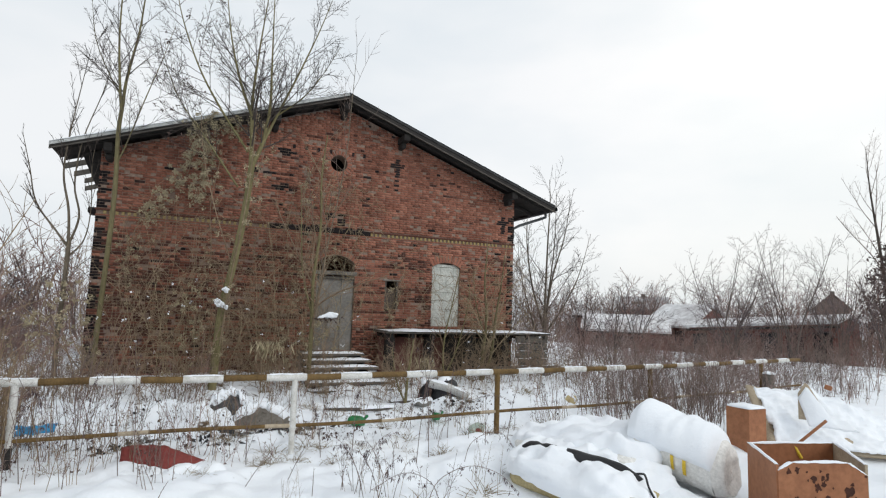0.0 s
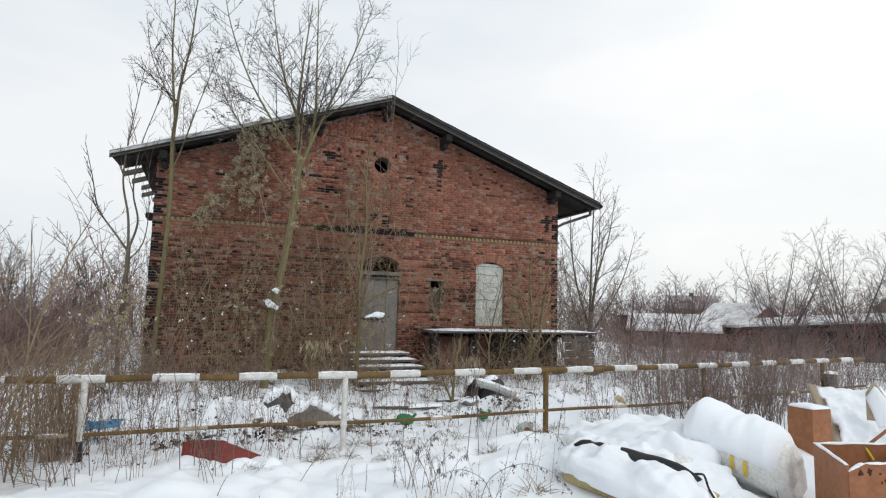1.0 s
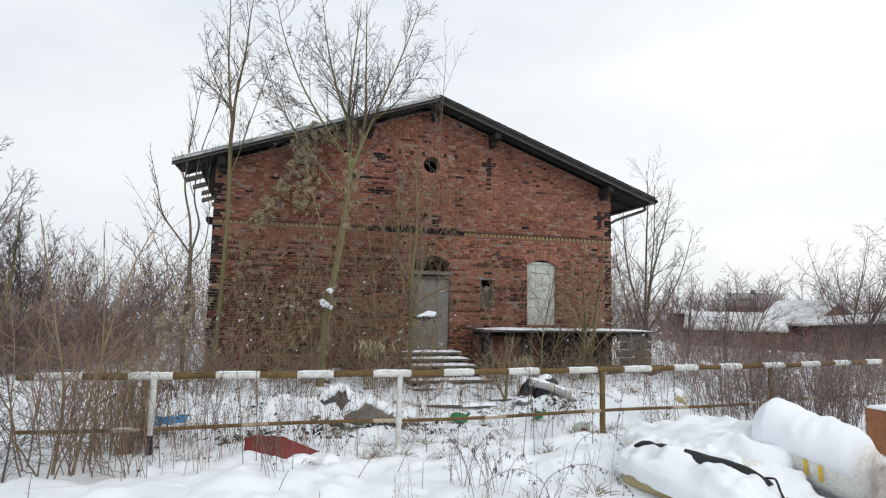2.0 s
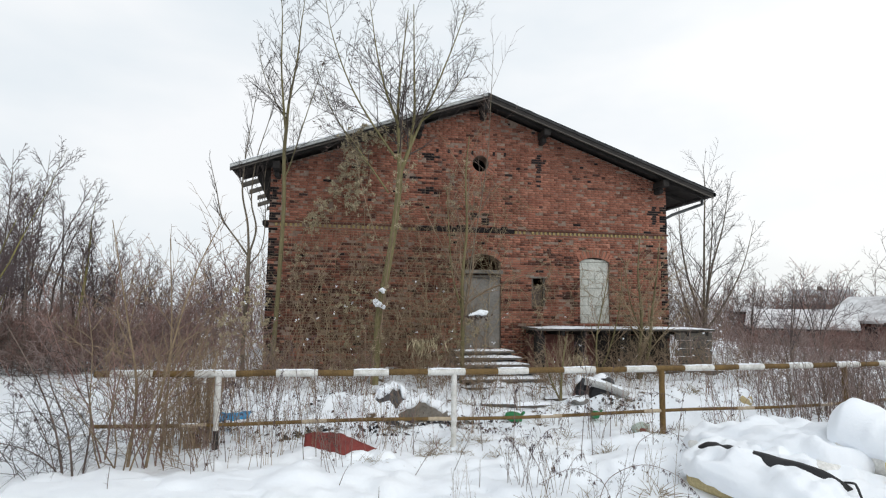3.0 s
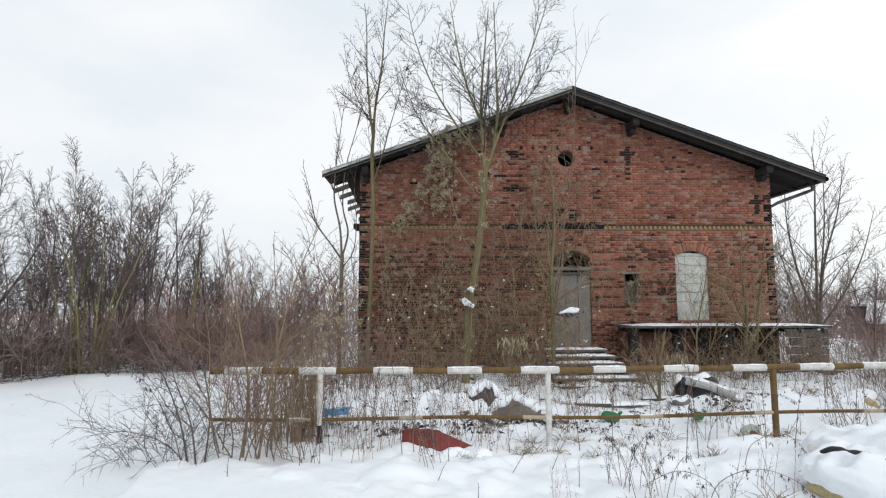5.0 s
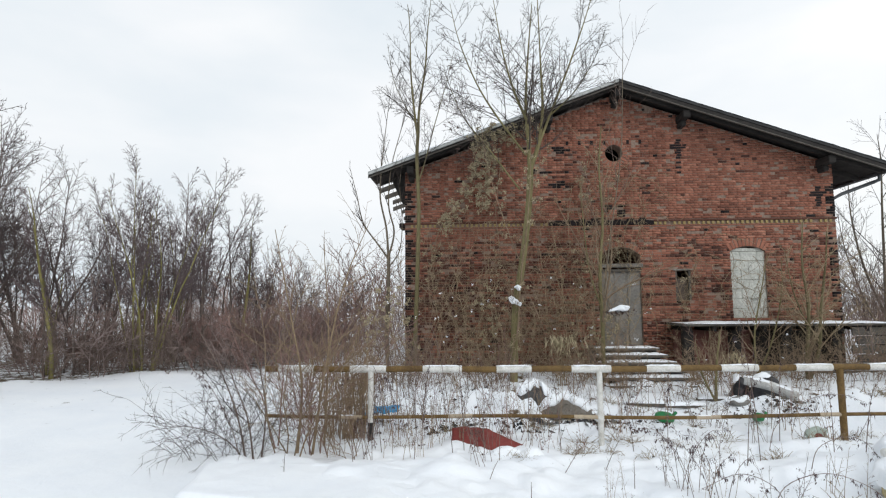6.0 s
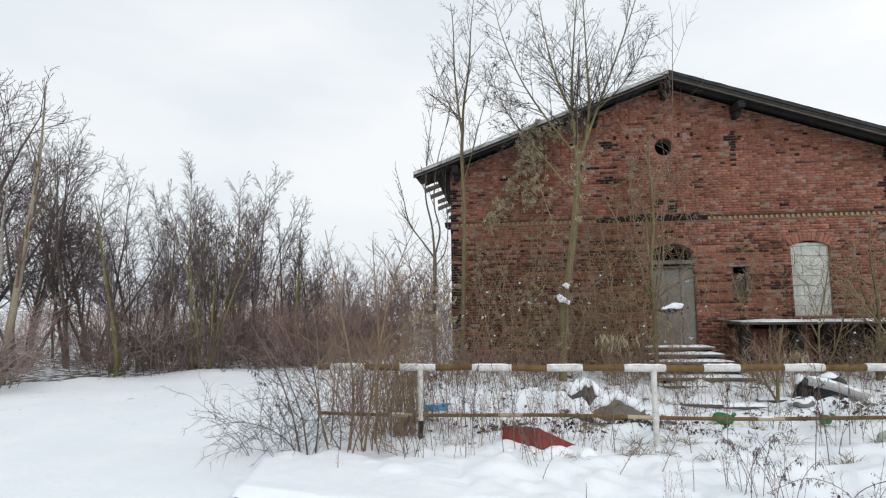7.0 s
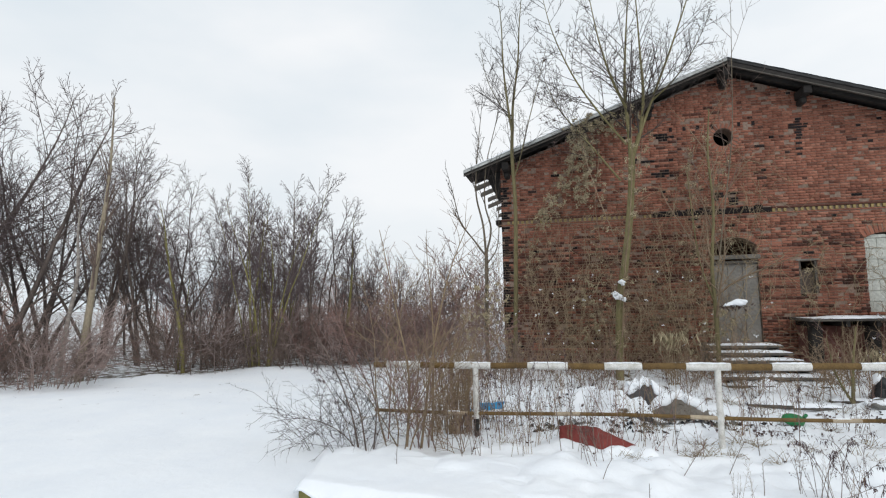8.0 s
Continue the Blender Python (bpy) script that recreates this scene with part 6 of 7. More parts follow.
part("bottom", local(crate, box_mesh((2.2, -11.0, 0.12), (2.9, -10.6, 0.14))), M_BROWNBOARD, crate)
rng = np.random.RandomState(140)
pf, qf = Vector((*FL, 0)), Vector((*FR, 0))
nf = (qf - pf).normalized().cross(Vector((0, 0, 1)))
nf = -nf if nf.y > 0 else nf
for k in range(30):
    t, z, r = rng.choice([0.25, 0.45, 0.6, 0.85]) + rng.normal(0, 0.06), rng.uniform(0.36, 0.71), rng.uniform(0.006, 0.026)
    if k == 3:
        t, z, r = 0.80, 0.50, 0.05
    bm = bmesh.new()
    vs = []
    for j in range(11):
        w = 2 * math.pi * j / 11
        rr = r * rng.uniform(0.4, 1.4)
        vs.append(bm.verts.new(pf.lerp(qf, t) + nf * 0.014 + (qf - pf).normalized() * rr * math.cos(w) + Vector((0, 0, z + rr * 1.2 * math.sin(w))) - crate.location))
    bm.faces.new(vs)
    ex = bmesh.ops.extrude_face_region(bm, geom=bm.faces[:])
    bmesh.ops.translate(bm, verts=[g for g in ex["geom"] if isinstance(g, bmesh.types.BMVert)], vec=-nf * 0.004)
    bmesh.ops.recalc_face_normals(bm, faces=bm.faces[:])
    part("peeled_spot", bm, M_PEELED, front)
V, F = tubes([(np.array([[[2.86, -10.49, 0.76], [2.92, -10.55, 0.60]]]), np.full((1, 2), 0.018), 4)])
part("yellow_strap", fast_mesh("yellow_strap", V - np.array(crate.location), F), M_YELLOW_TAPE, crate)

# brown cabinet and the leaning snow-covered board behind it
cab = thing("cabinet", "small orange-brown cabinet carcass with snow on top", "cabinet", (4.4, -8.55, gz(4.4, -8.55)))
zc = cab.location.z
part("carcass", local(cab, box_mesh((4.36, -8.80, zc - 0.1), (4.74, -8.40, 0.76), 0.006)), M_BROWNBOARD, cab)
pillow("snow_cap", (4.55, -8.60, 0.76), (0.20, 0.21, 0.05), cab, M_SNOW, (0, 0, 0), 0.3, 0.6, 0.012, 12, 0.02)
board = thing("leaning_board", "pale plywood board leaning on rubbish under thick snow", "board", (5.8, -9.0, gz(5.8, -9.0)))
cBL, cTL, cTR, cBR = Vector((4.72, -8.86, 0.22)), Vector((5.0, -8.28, 1.05)), Vector((7.3, -8.75, 0.62)), Vector((7.0, -10.0, 0.10))


def on_board(u, v, lift=0.0):
    p = cBL.lerp(cBR, u).lerp(cTL.lerp(cTR, u), v)
    n = (cBR - cBL).cross(cTL - cBL).normalized()
    return p + n * lift


sheet("plywood", lambda u, v: on_board(u, v), 8, 6, 0.05, M_CHIPBOARD, board, "pale plywood edge")
sheet("snow_cover", lambda u, v: on_board(0.05 + 0.95 * u, v * 0.97, 0.035 + 0.05 * math.sin(math.pi * min(1, u * 6) / 2) + 0.10 * noise.noise(Vector((u * 7, v * 5, 2))) + 0.06 * noise.noise(Vector((u * 17, v * 11, 5))) + 0.03 * noise.noise(Vector((u * 40, v * 24, 5))) + 0.26 * math.exp(-(((u - 0.40) / 0.09) ** 2 + ((v - 0.95) / 0.25) ** 2)) + 0.12 * math.exp(-(((u - 0.62) / 0.16) ** 2 + ((v - 0.8) / 0.3) ** 2))), 70, 44, 0.03, M_SNOW, board)
shard = thing("plywood_shard", "pointed pale plywood shard capped with snow", "board", (5.4, -9.2, 0.5))
sheet("wood", lambda u, v: Vector((5.22 + 0.33 * u, -8.98 - 0.5 * u, 0.62 + v * (0.04 + 0.54 * max(0, 1 - abs(u - 0.18) / 0.5)))), 14, 6, 0.02, M_CHIPBOARD, shard)
sheet("snow_cover", lambda u, v: Vector((5.20 + 0.36 * u, -9.03 - 0.5 * u + 0.16 * v - 0.12, 0.55 + v * (0.12 + 0.46 * max(0, 1 - abs(u - 0.2) / 0.5)) + 0.02 * noise.noise(Vector((u * 9, v * 5, 1))))), 18, 10, 0.03, M_SNOW, shard)
part("torn_scrap", box_mesh((-0.04, -0.015, -0.02), (0.06, 0.015, 0.05), 0.008, pose(0.02, -0.10, 0.62, 0, 18, -55)), M_BROWNBOARD, shard, "torn orange-brown scrap")
stick = thing("stick", "reddish broken wooden batten leaning in the snow", "batten", (4.3, -9.5, 0.3))
bm = bmesh.new()
box(bm, (-0.018, -0.012, 0), (0.018, 0.012, 0.62), None, 0.003)
me = bpy.data.meshes.new("batten")
bm.to_mesh(me)
bm.free()
me.transform(pose(-0.05, 0, 0.05, 0, 44, -52))
part("batten", me, M_BROWNBOARD, stick)
scrap = thing("scrap_board", "splintered chipboard scrap in the snow", "board", (5.5, -10.3, gz(5.5, -10.3)))
part("scrap", local(scrap, box_mesh((5.3, -10.45, 0.22), (5.9, -10.25, 0.30), 0.008)), M_CHIPBOARD, scrap)

# behind the barrier
red = thing("red_panel", "curved dull red plastic panel half sunk in the snow", "panel", (-3.5, -6.62, gz(-3.5, -6.62)))
sheet("shell", lambda u, v: Vector((-4.08 + 1.12 * u, -6.62 - 0.37 * u + 0.24 * v - 0.04 * math.sin(math.pi * u) + 0.012 * noise.noise(Vector((u * 9, v * 3, 6))), -0.06 + (0.325 - 0.24 * max(0, u - 0.45) / 0.55 - 0.04 * max(0, 0.15 - u) / 0.15 + 0.012 * noise.noise(Vector((u * 14, v, 2)))) * v)), 26, 8, 0.012, M_RED, red)
for k, (dx, rx, rz) in enumerate(((0.45, 0.22, 0.06), (0.74, 0.28, 0.10), (1.10, 0.20, 0.05), (0.12, 0.14, 0.03))):
    pillow("snow_drift", (-4.10 + dx, -6.68 - 0.33 * dx, gz(-4.10 + dx, -6.74 - 0.33 * dx) - 0.07), (rx, 0.13, rz + 0.07), red, M_SNOW, (0, 0, -6), 1, 1, 0.05, 110 + k, -0.3, n=(36, 14))
blue = thing("blue_sheet", "crumpled blue plastic sheet in the snow", "sheet", (-5.3, -5.35, gz(-5.3, -5.35)))
sheet("sheet", lambda u, v: Vector((-5.62 + 0.62 * u, -5.40 + 0.22 * v + 0.04 * math.sin(9 * u), gz(-5.3, -5.35) + 0.19 + 0.08 * v - 0.05 * (1 - u) + 0.05 * noise.noise(Vector((u * 5, v * 3, 7))))), 26, 10, 0.006, M_BLUE, blue)
pillow("snow_cap", (-5.52, -5.16, gz(-5.5, -5.3) + 0.17), (0.30, 0.13, 0.08), blue, M_SNOW, (0, 0, 10), 0.7, 0.8, 0.04, 31, 0.0)
for k, (x, y, sz) in enumerate(((-0.62, -5.0, 0.13), (0.90, -5.0, 0.10))):
    g = thing("green_bottle", "crushed green plastic bottle lying in the snow", "bottle", (x, y, gz(x, y)), "green bottles in the snow")
    pillow("body", (x, y, gz(x, y) + 0.09), (sz * 1.5, sz * 0.65, sz * 0.62), g, M_GREEN, (20, 12, 25 + 60 * k), 0.7, 0.6, 0.03, 40 + k)
    V, F = tubes([(np.array([[[sz * 1.3, 0.04, 0.12], [sz * 1.75, 0.09, 0.15]]]), np.full((1, 2), sz * 0.2), 8)])
    part("neck", fast_mesh("neck", V, F), M_GREEN, g)
TARPS = [(1.82, -3.35, 0.30, 0.20, 0.44, 10), (1.42, -3.2, 0.18, 0.16, 0.34, 40)]
for k, (x, y, rx, ry, rz, tn) in enumerate(TARPS):
    t = thing("rubbish_bag", "black rubbish bag half under snow", "bag", (x, y, gz(x, y)), "black rubbish bags")
    pillow("bag", (x, y, gz(x, y) + rz * 0.2), (rx, ry, rz), t, M_BLACK_SHEET, (8, 5, tn), 0.85, 0.85, 0.07, 50 + k, n=(44, 22))
    pillow("snow_cap", (x - 0.06, y + 0.02, gz(x, y) + rz * 0.2 + 0.065), (rx * 0.8, ry * 0.8, rz * 0.98), t, M_SNOW, (8, 5, tn), 0.85, 0.85, 0.07, 50 + k, 0.45, n=(56, 28))
for k, (x, y, rx, ry, rz) in enumerate(((0.95, -4.2, 0.18, 0.14, 0.08), (3.95, -4.75, 0.34, 0.22, 0.14))):
    t = thing("sack", "grubby grey sack under a cap of snow", "sack", (x, y, gz(x, y)), "grey sacks")
    pillow("sack", (x, y, gz(x, y) + rz * 0.4), (rx, ry, rz), t, M_GREY_CLOTH if k != 1 else M_FOAM, (6, -5, 30 * k), 0.6, 0.7, 0.06, 70 + k)
    pillow("snow_cap", (x, y + 0.04, gz(x, y) + rz * 0.62), (rx * 1.12, ry, rz * 1.1), t, M_SNOW, (10, -5, 30 * k), 0.85, 0.85, 0.08, 80 + k, -0.2, n=(44, 22))
pipe = thing("pipe", "pale grey pipe lying across snowy rubbish", "pipe", (1.75, -3.95, gz(1.75, -3.95)))
V, F = tubes([stem([(1.15, -4.05, 0.60), (1.5, -4.25, 0.52), (1.85, -4.45, 0.36)], 0.085, 0.085, 12)])
pp = part("pipe_wall", smooth(fast_mesh("pipe_wall", V - np.array(pipe.location), F)), M_PALE_PIPE, pipe)
pp.modifiers.new("thickness", "SOLIDIFY").thickness = 0.012
sn = snow_strip("snow_cap", pipe, (1.15, -4.05, 0.67), (1.82, -4.43, 0.45), 0.13, 0.05, 91, (0.5, 0.86, 0), 16)
sn.data.transform(Matrix.Translation(-Vector(pipe.location)))
for k, (x, y, ln, tn) in enumerate(((0.15, -3.9, 0.8, 4), (-0.5, -3.6, 0.7, -8), (0.9, -3.35, 0.7, 3))):
    pl = thing("plank", "weathered plank lying in the snow before the steps", "plank", (x, y, gz(x, y)), "planks in the snow")
    bm = box_mesh((-ln / 2, -0.05, -0.02), (ln / 2, 0.05, 0.035), 0.006)
    bmesh.ops.transform(bm, matrix=pose(0, 0, 0.03, 0, 2, tn), verts=bm.verts[:])
    part("board", bm, M_GREYWOOD, pl)
    c = Matrix.Rotation(radians(tn), 3, "Z")
    u, v = c @ Vector((-ln / 2, 0, 0)), c @ Vector((ln / 2, 0, 0))
    snow_strip("snow_cap", pl, (u.x, u.y, 0.062), (v.x, v.y, 0.062), 0.13, 0.06, 95 + k, segs=20)
stump = thing("stump", "snow-capped grey wooden stump beyond the barrier", "stump", (9.6, -5.3, gz(9.6, -5.3)))
V, F = tubes([(np.array([[[0, 0, -0.2], [0, 0, 0.5], [0.02, 0, 0.80]]]), np.array([[0.15, 0.13, 0.125]]), 10)])
part("wood", smooth(fast_mesh("wood", V, F)), M_GREYWOOD, stump)
pillow("snow_cap", (9.62, -5.3, gz(9.6, -5.3) + 0.79), (0.14, 0.14, 0.07), stump, M_SNOW, (0, 0, 0), 1, 0.8, 0.01, 99, 0.0)
snowy = thing("snowy_clump", "clump of dead stalks carrying snow before the blocked door", "shrub", (-0.68, -2.5, 1.6))
pillow("snow_tuft", (-0.68, -2.5, 1.86), (0.22, 0.10, 0.045), snowy, M_SNOW, (0, -8, 0), 1, 1, 0.09, 101, -0.4, n=(60, 30))
pillow("snow_tuft", (-0.55, -2.52, 1.92), (0.11, 0.09, 0.045), snowy, M_SNOW, (0, 10, 30), 1, 1, 0.06, 102, -0.5, n=(40, 20))
rng = np.random.RandomState(141)
b = shrub_batches(rng, 16, 0.12, 1.5, 0.006, SH, tilt=0.35, jitter=0.12)
V, F = tubes(b)
V[:, 2] -= 1.3
LV, T = leaves(rng, np.stack([rng.normal(0, 0.13, 90), rng.normal(-0.02, 0.06, 90), rng.normal(0.20, 0.03, 90)], -1), 0.030, 0.012)
tagged(part("withered_leaves", fast_mesh("withered_leaves", LV, tris=T), M_SEED, snowy, "dark withered leaves under the snow"), kind="stuff")
tagged(part("stalk_tangle", fast_mesh("stalk_tangle", V, F), M_TWIG_TAN, snowy), kind="stuff")

# torn scraps showing between the snow mounds behind the barrier
rng = np.random.RandomState(145)
for label, mat, centres, count, size in (("torn black plastic scraps between mounds of snow", M_BLACK_SHEET, ((-2.3, -5.22, 0.5), (-1.5, -5.0, 0.4), (-2.9, -5.55, 0.4), (1.3, -4.6, 0.5), (-4.2, -5.35, 0.6), (-3.7, -4.3, 0.4)), 34, 0.055),
                                         ("soggy brown scraps and leaves between mounds of snow", M_SEED, ((-2.0, -4.9, 0.6), (-3.4, -5.2, 0.7), (-4.9, -5.0, 0.7), (0.6, -4.6, 0.7), (1.9, -4.9, 0.5), (-1.0, -5.4, 0.8), (-1.0, -5.4, 0.6)), 60, 0.030),
                                         ("grubby grey torn cloth between mounds of snow", M_GREY_CLOTH, ((-1.8, -5.15, 0.4), (-2.6, -5.3, 0.3), (1.6, -4.5, 0.4), (-3.9, -5.4, 0.4)), 36, 0.05)):
    P = []
    for cx, cy, sp in centres:
        for _ in range(count):
            x, y = cx + rng.normal(0, sp * 0.6), cy + rng.normal(0, sp * 0.28)
            P.append((x, y, gz(x, y) + 0.012))
    V, T = leaves(rng, np.array(P), size, 0.012)
    tagged(new("scraps", fast_mesh("scraps", V, tris=T, mats=[mat])), label, "scraps", kind="stuff")

bag = thing("plastic_bag", "crumpled pale green plastic bag by a barrier post", "bag", (1.32, -5.85, gz(1.32, -5.85)))
pillow("film", (1.32, -5.85, gz(1.32, -5.85) + 0.09), (0.16, 0.09, 0.12), bag, M_PALE_GREEN, (5, 10, 20), 0.8, 0.8, 0.09, 241, n=(40, 22))
red_rag = thing("rag", "small crumpled red rag by a barrier post", "rag", (1.28, -5.95, gz(1.28, -5.95)))
pillow("cloth", (1.28, -5.95, gz(1.28, -5.95) + 0.05), (0.08, 0.05, 0.035), red_rag, M_RED, (5, 10, 20), 0.8, 0.8, 0.06, 240)

# the snowed-up concrete slab whose corner shows by the bush
slab = thing("concrete_slab", "snow-covered concrete slab with a mossy edge", "slab", (-6.0, -9.0, 0.0))


def slab_top(u, v):
    y = -9.14 + 1.30 * v - 0.55 * u * (1 - v)
    x = -6.74 - 0.20 * (y + 9.2) + 0.015 * math.sin(y * 5) + 2.6 * u
    f = min(1, u / 0.035, (1 - v) / 0.1) ** 0.5 * min(1, (1 - u) / 0.2)
    g = min(1, v / 0.12) ** 0.6
    return Vector((x, y, 0.135 + 0.035 * vnoise(x, y, 2.3, 0) + 0.014 * vnoise(x, y, 0.7, 1) - 0.05 * (1 - f) + 0.03 * f - (0.03 + 0.14 * min(1, u / 0.12)) * (1 - g) + 0.012 * noise.noise(Vector((x * 4, y * 4, 1)))))


sheet("snow_cover", slab_top, 60, 90, 0.02, M_SNOW, slab)
for lo, hi, turn in (((-0.02, 0.0, -0.2), (0.30, 0.14, 0.085), -10),):
    bm = box_mesh(lo, hi, 0.02)
    bmesh.ops.transform(bm, matrix=pose(-6.72, -9.10, 0, 0, 0, turn), verts=bm.verts[:])
    part("kerb", local(slab, bm), M_BARK_YELLOW, slab, "mossy green concrete edge")

# torn tarpaulins draped over a heap, snow lying on their upper folds
def tarpaulin(label, x0, w, y0, run, low, crest, mat, seed, reach):
    """A ridge of cloth from x0, w long; its face falls run towards the barrier; snow lies on it above reach."""
    ob = thing("tarpaulin", label, "tarpaulin", (x0 + w / 2, y0, gz(x0 + w / 2, y0)), "tarpaulins behind the barrier")

    def drape(u, v, lift=0.0):
        k = noise.noise(Vector((u * 5, v * 2, seed))) + 0.7 * noise.noise(Vector((u * 13, v * 5, seed)))
        top = low + (crest - low) * (math.sin(math.pi * min(0.98, max(0.02, u ** 0.75))) ** 0.6 + 0.18 * noise.noise(Vector((u * 5, 0, seed))))
        f = min(1.0, v * 1.25)
        back = max(0.0, v - 0.8) * 0.9
        return Vector((x0 + w * u + 0.03 * k, y0 - run * (1 - f) + back + 0.09 * k, low - 0.05 + (top - low + 0.05) * f ** 0.75 - 0.5 * back + 0.05 * k + lift))

    sheet("cloth", drape, 40, 22, 0.008, mat, ob)

    def cap(u, v):
        edge = reach + 0.24 * noise.noise(Vector((u * 3, 3, seed))) + 0.03 * noise.noise(Vector((u * 17, 5, seed)))
        t = edge + (1.05 - edge) * v
        thick = 0.085 * min(1, v * 6) ** 0.5 * min(1, u * 9, (1 - u) * 9) ** 0.5
        return drape(0.02 + 0.94 * u, t, thick * (1 + 0.6 * noise.noise(Vector((u * 9, v * 4, seed + 2)))) - 0.012)

    sheet("snow_cover", cap, 50, 16, 0.02, M_SNOW, ob)


base = gz(-2.2, -4.9)
tarpaulin("torn black tarpaulin hanging out of a snowy heap", -3.02, 0.82, -4.10, 0.26, base + 0.16, base + 0.56, M_DARK_CLOTH, 3, 0.50)
tarpaulin("frayed grey-brown tarpaulin hanging out of a snowy heap", -2.62, 0.95, -4.40, 0.30, base + 0.08, base + 0.34, M_BROWN_CLOTH, 8, 0.52)
tarpaulin("scorched dark cloth half buried in snow", -3.10, 0.55, -4.95, 0.16, base + 0.02, base + 0.13, M_BLACK_SHEET, 14, 0.9)
slate = thing("dark_plate", "thin dark plate standing in the snow", "plate", (-3.56, -3.75, gz(-3.56, -3.75)))
part("plate", box_mesh((-0.07, -0.012, -0.1), (0.07, 0.012, 0.24), 0.004, pose(0, 0, 0, 0, -14, 12)), M_BLACK_RUBBER, slate)

# ---- dead weeds ----
def weed_mesh(seed, n, height, spread, seeds, mat, lean=0.15):
    rng = np.random.RandomState(seed)
    ang, rr = rng.uniform(0, 6.28, n), spread * np.sqrt(rng.rand(n))
    P = np.stack([np.cos(ang) * rr, np.sin(ang) * rr, np.full(n, -0.08)], -1)
    D = np.stack([rng.normal(0, lean, n), rng.normal(0, lean, n), np.ones(n)], -1)
    b = wood(rng, P, D, height * rng.uniform(0.45, 1.1, n), np.full(n, 0.0042), [(6, 0.35, 0.98, 45, 15, 0.20, 0.7, 3, 0.10, 0.02, 3, 0.0022)], 6, 0.05, 0.0, 4, 0.4)
    V, F = tubes(b)
    idx = np.zeros(len(F), int)
    tips = b[1][0][:, -1]
    T = np.zeros((0, 3), int)
    if seeds:
        pick = tips[rng.rand(len(tips)) < seeds]
        LV, T = leaves(rng, np.repeat(pick, 3, 0) - np.array([0, 0, 0.025]), 0.016, 0.014)
        T = T + len(V)
        V = np.concatenate([V, LV])
    idx = np.concatenate([np.zeros(len(F), int), np.ones(len(T), int)])
    return fast_mesh("dead_weeds", V, F, T, mats=[mat, M_SEED], index=idx)


WEEDS = [weed_mesh(150, 7, 0.95, 0.25, 0.35, M_TWIG), weed_mesh(151, 8, 0.80, 0.30, 0.12, M_TWIG_TAN), weed_mesh(152, 5, 1.35, 0.2, 0.15, M_TWIG_RED), weed_mesh(153, 9, 0.50, 0.35, 0.2, M_TWIG_RED, 0.35), weed_mesh(154, 4, 0.45, 0.3, 0.0, M_TWIG, 0.4)]


def clear(x, y):
    """Off the trodden snow and the big rubbish."""
    return not (x > 0.2 and -10.6 < y < -7.6) and not (abs(y + 6.3) < 0.08)


rng = np.random.RandomState(155)
for k, me in enumerate(WEEDS):
    spots = []
    for x0, x1, y0, y1, n in ((-6.4, -2.2, -7.0, -5.2, 8), (-2.2, 1.6, -6.9, -5.2, 3), (-6.2, 4.5, -5.2, -3.0, 9), (4.5, 13, -5.6, -3.2, 10), (1.6, 6, -6.8, -5.6, 2)):
        for _ in range(n):
            x, y = rng.uniform(x0, x1), rng.uniform(y0, y1)
            if clear(x, y):
                spots.append((x, y, rng.uniform(0.7, 1.15)))
    place("dead_weeds", me, "dry brown weed stalks standing in the snow", spots, "weeds", "weeds along the barrier", 160 + k, kind="stuff")
for k, (x, y, s) in enumerate(((-1.55, -8.35, 0.8), (-1.25, -8.55, 0.7), (-0.95, -7.9, 0.8), (-2.3, -8.8, 0.7), (-0.9, -9.0, 0.8), (0.1, -8.5, 0.7), (-3.6, -7.6, 1.0), (-4.7, -7.2, 1.1), (-5.2, -7.3, 1.2))):
    place("dead_weeds", WEEDS[k % 2], "dry brown weed stalks standing in the snow", [(x, y, s)], "weeds", "weeds along the barrier", 170 + k, kind="stuff")

# tufts of dead grass
rng = np.random.RandomState(158)
n = 40
P = np.stack([rng.normal(0, 0.06, n), rng.normal(0, 0.06, n), np.full(n, -0.03)], -1)
D = np.stack([rng.normal(0, 0.7, n), rng.normal(0, 0.7, n), np.ones(n)], -1)
pts, rad = shoots(rng, P, D, rng.uniform(0.10, 0.28, n), np.full(n, 0.0045), 3, 0.14, -0.2, 0.3)
V, F = tubes([(pts, rad, 3)])
TUFT = fast_mesh("grass_tuft", V, F, mats=[M_STRAW])
spots = [(-1.55, -8.95), (-0.9, -8.7), (-2.45, -6.7), (-1.5, -6.5), (-1.7, -6.25), (-3.1, -7.2), (-0.2, -8.9), (-2.2, -6.3)] + [(rng.uniform(-6.5, 3), rng.uniform(-7.2, -3.2)) for _ in range(60)] + [(rng.uniform(5, 12), rng.uniform(-6, -3.5)) for _ in range(25)]
place("grass_tuft", TUFT, "tuft of dead straw-coloured grass in the snow", spots, "grass", "grass tufts", 159, (0.6, 1.3), kind="stuff")


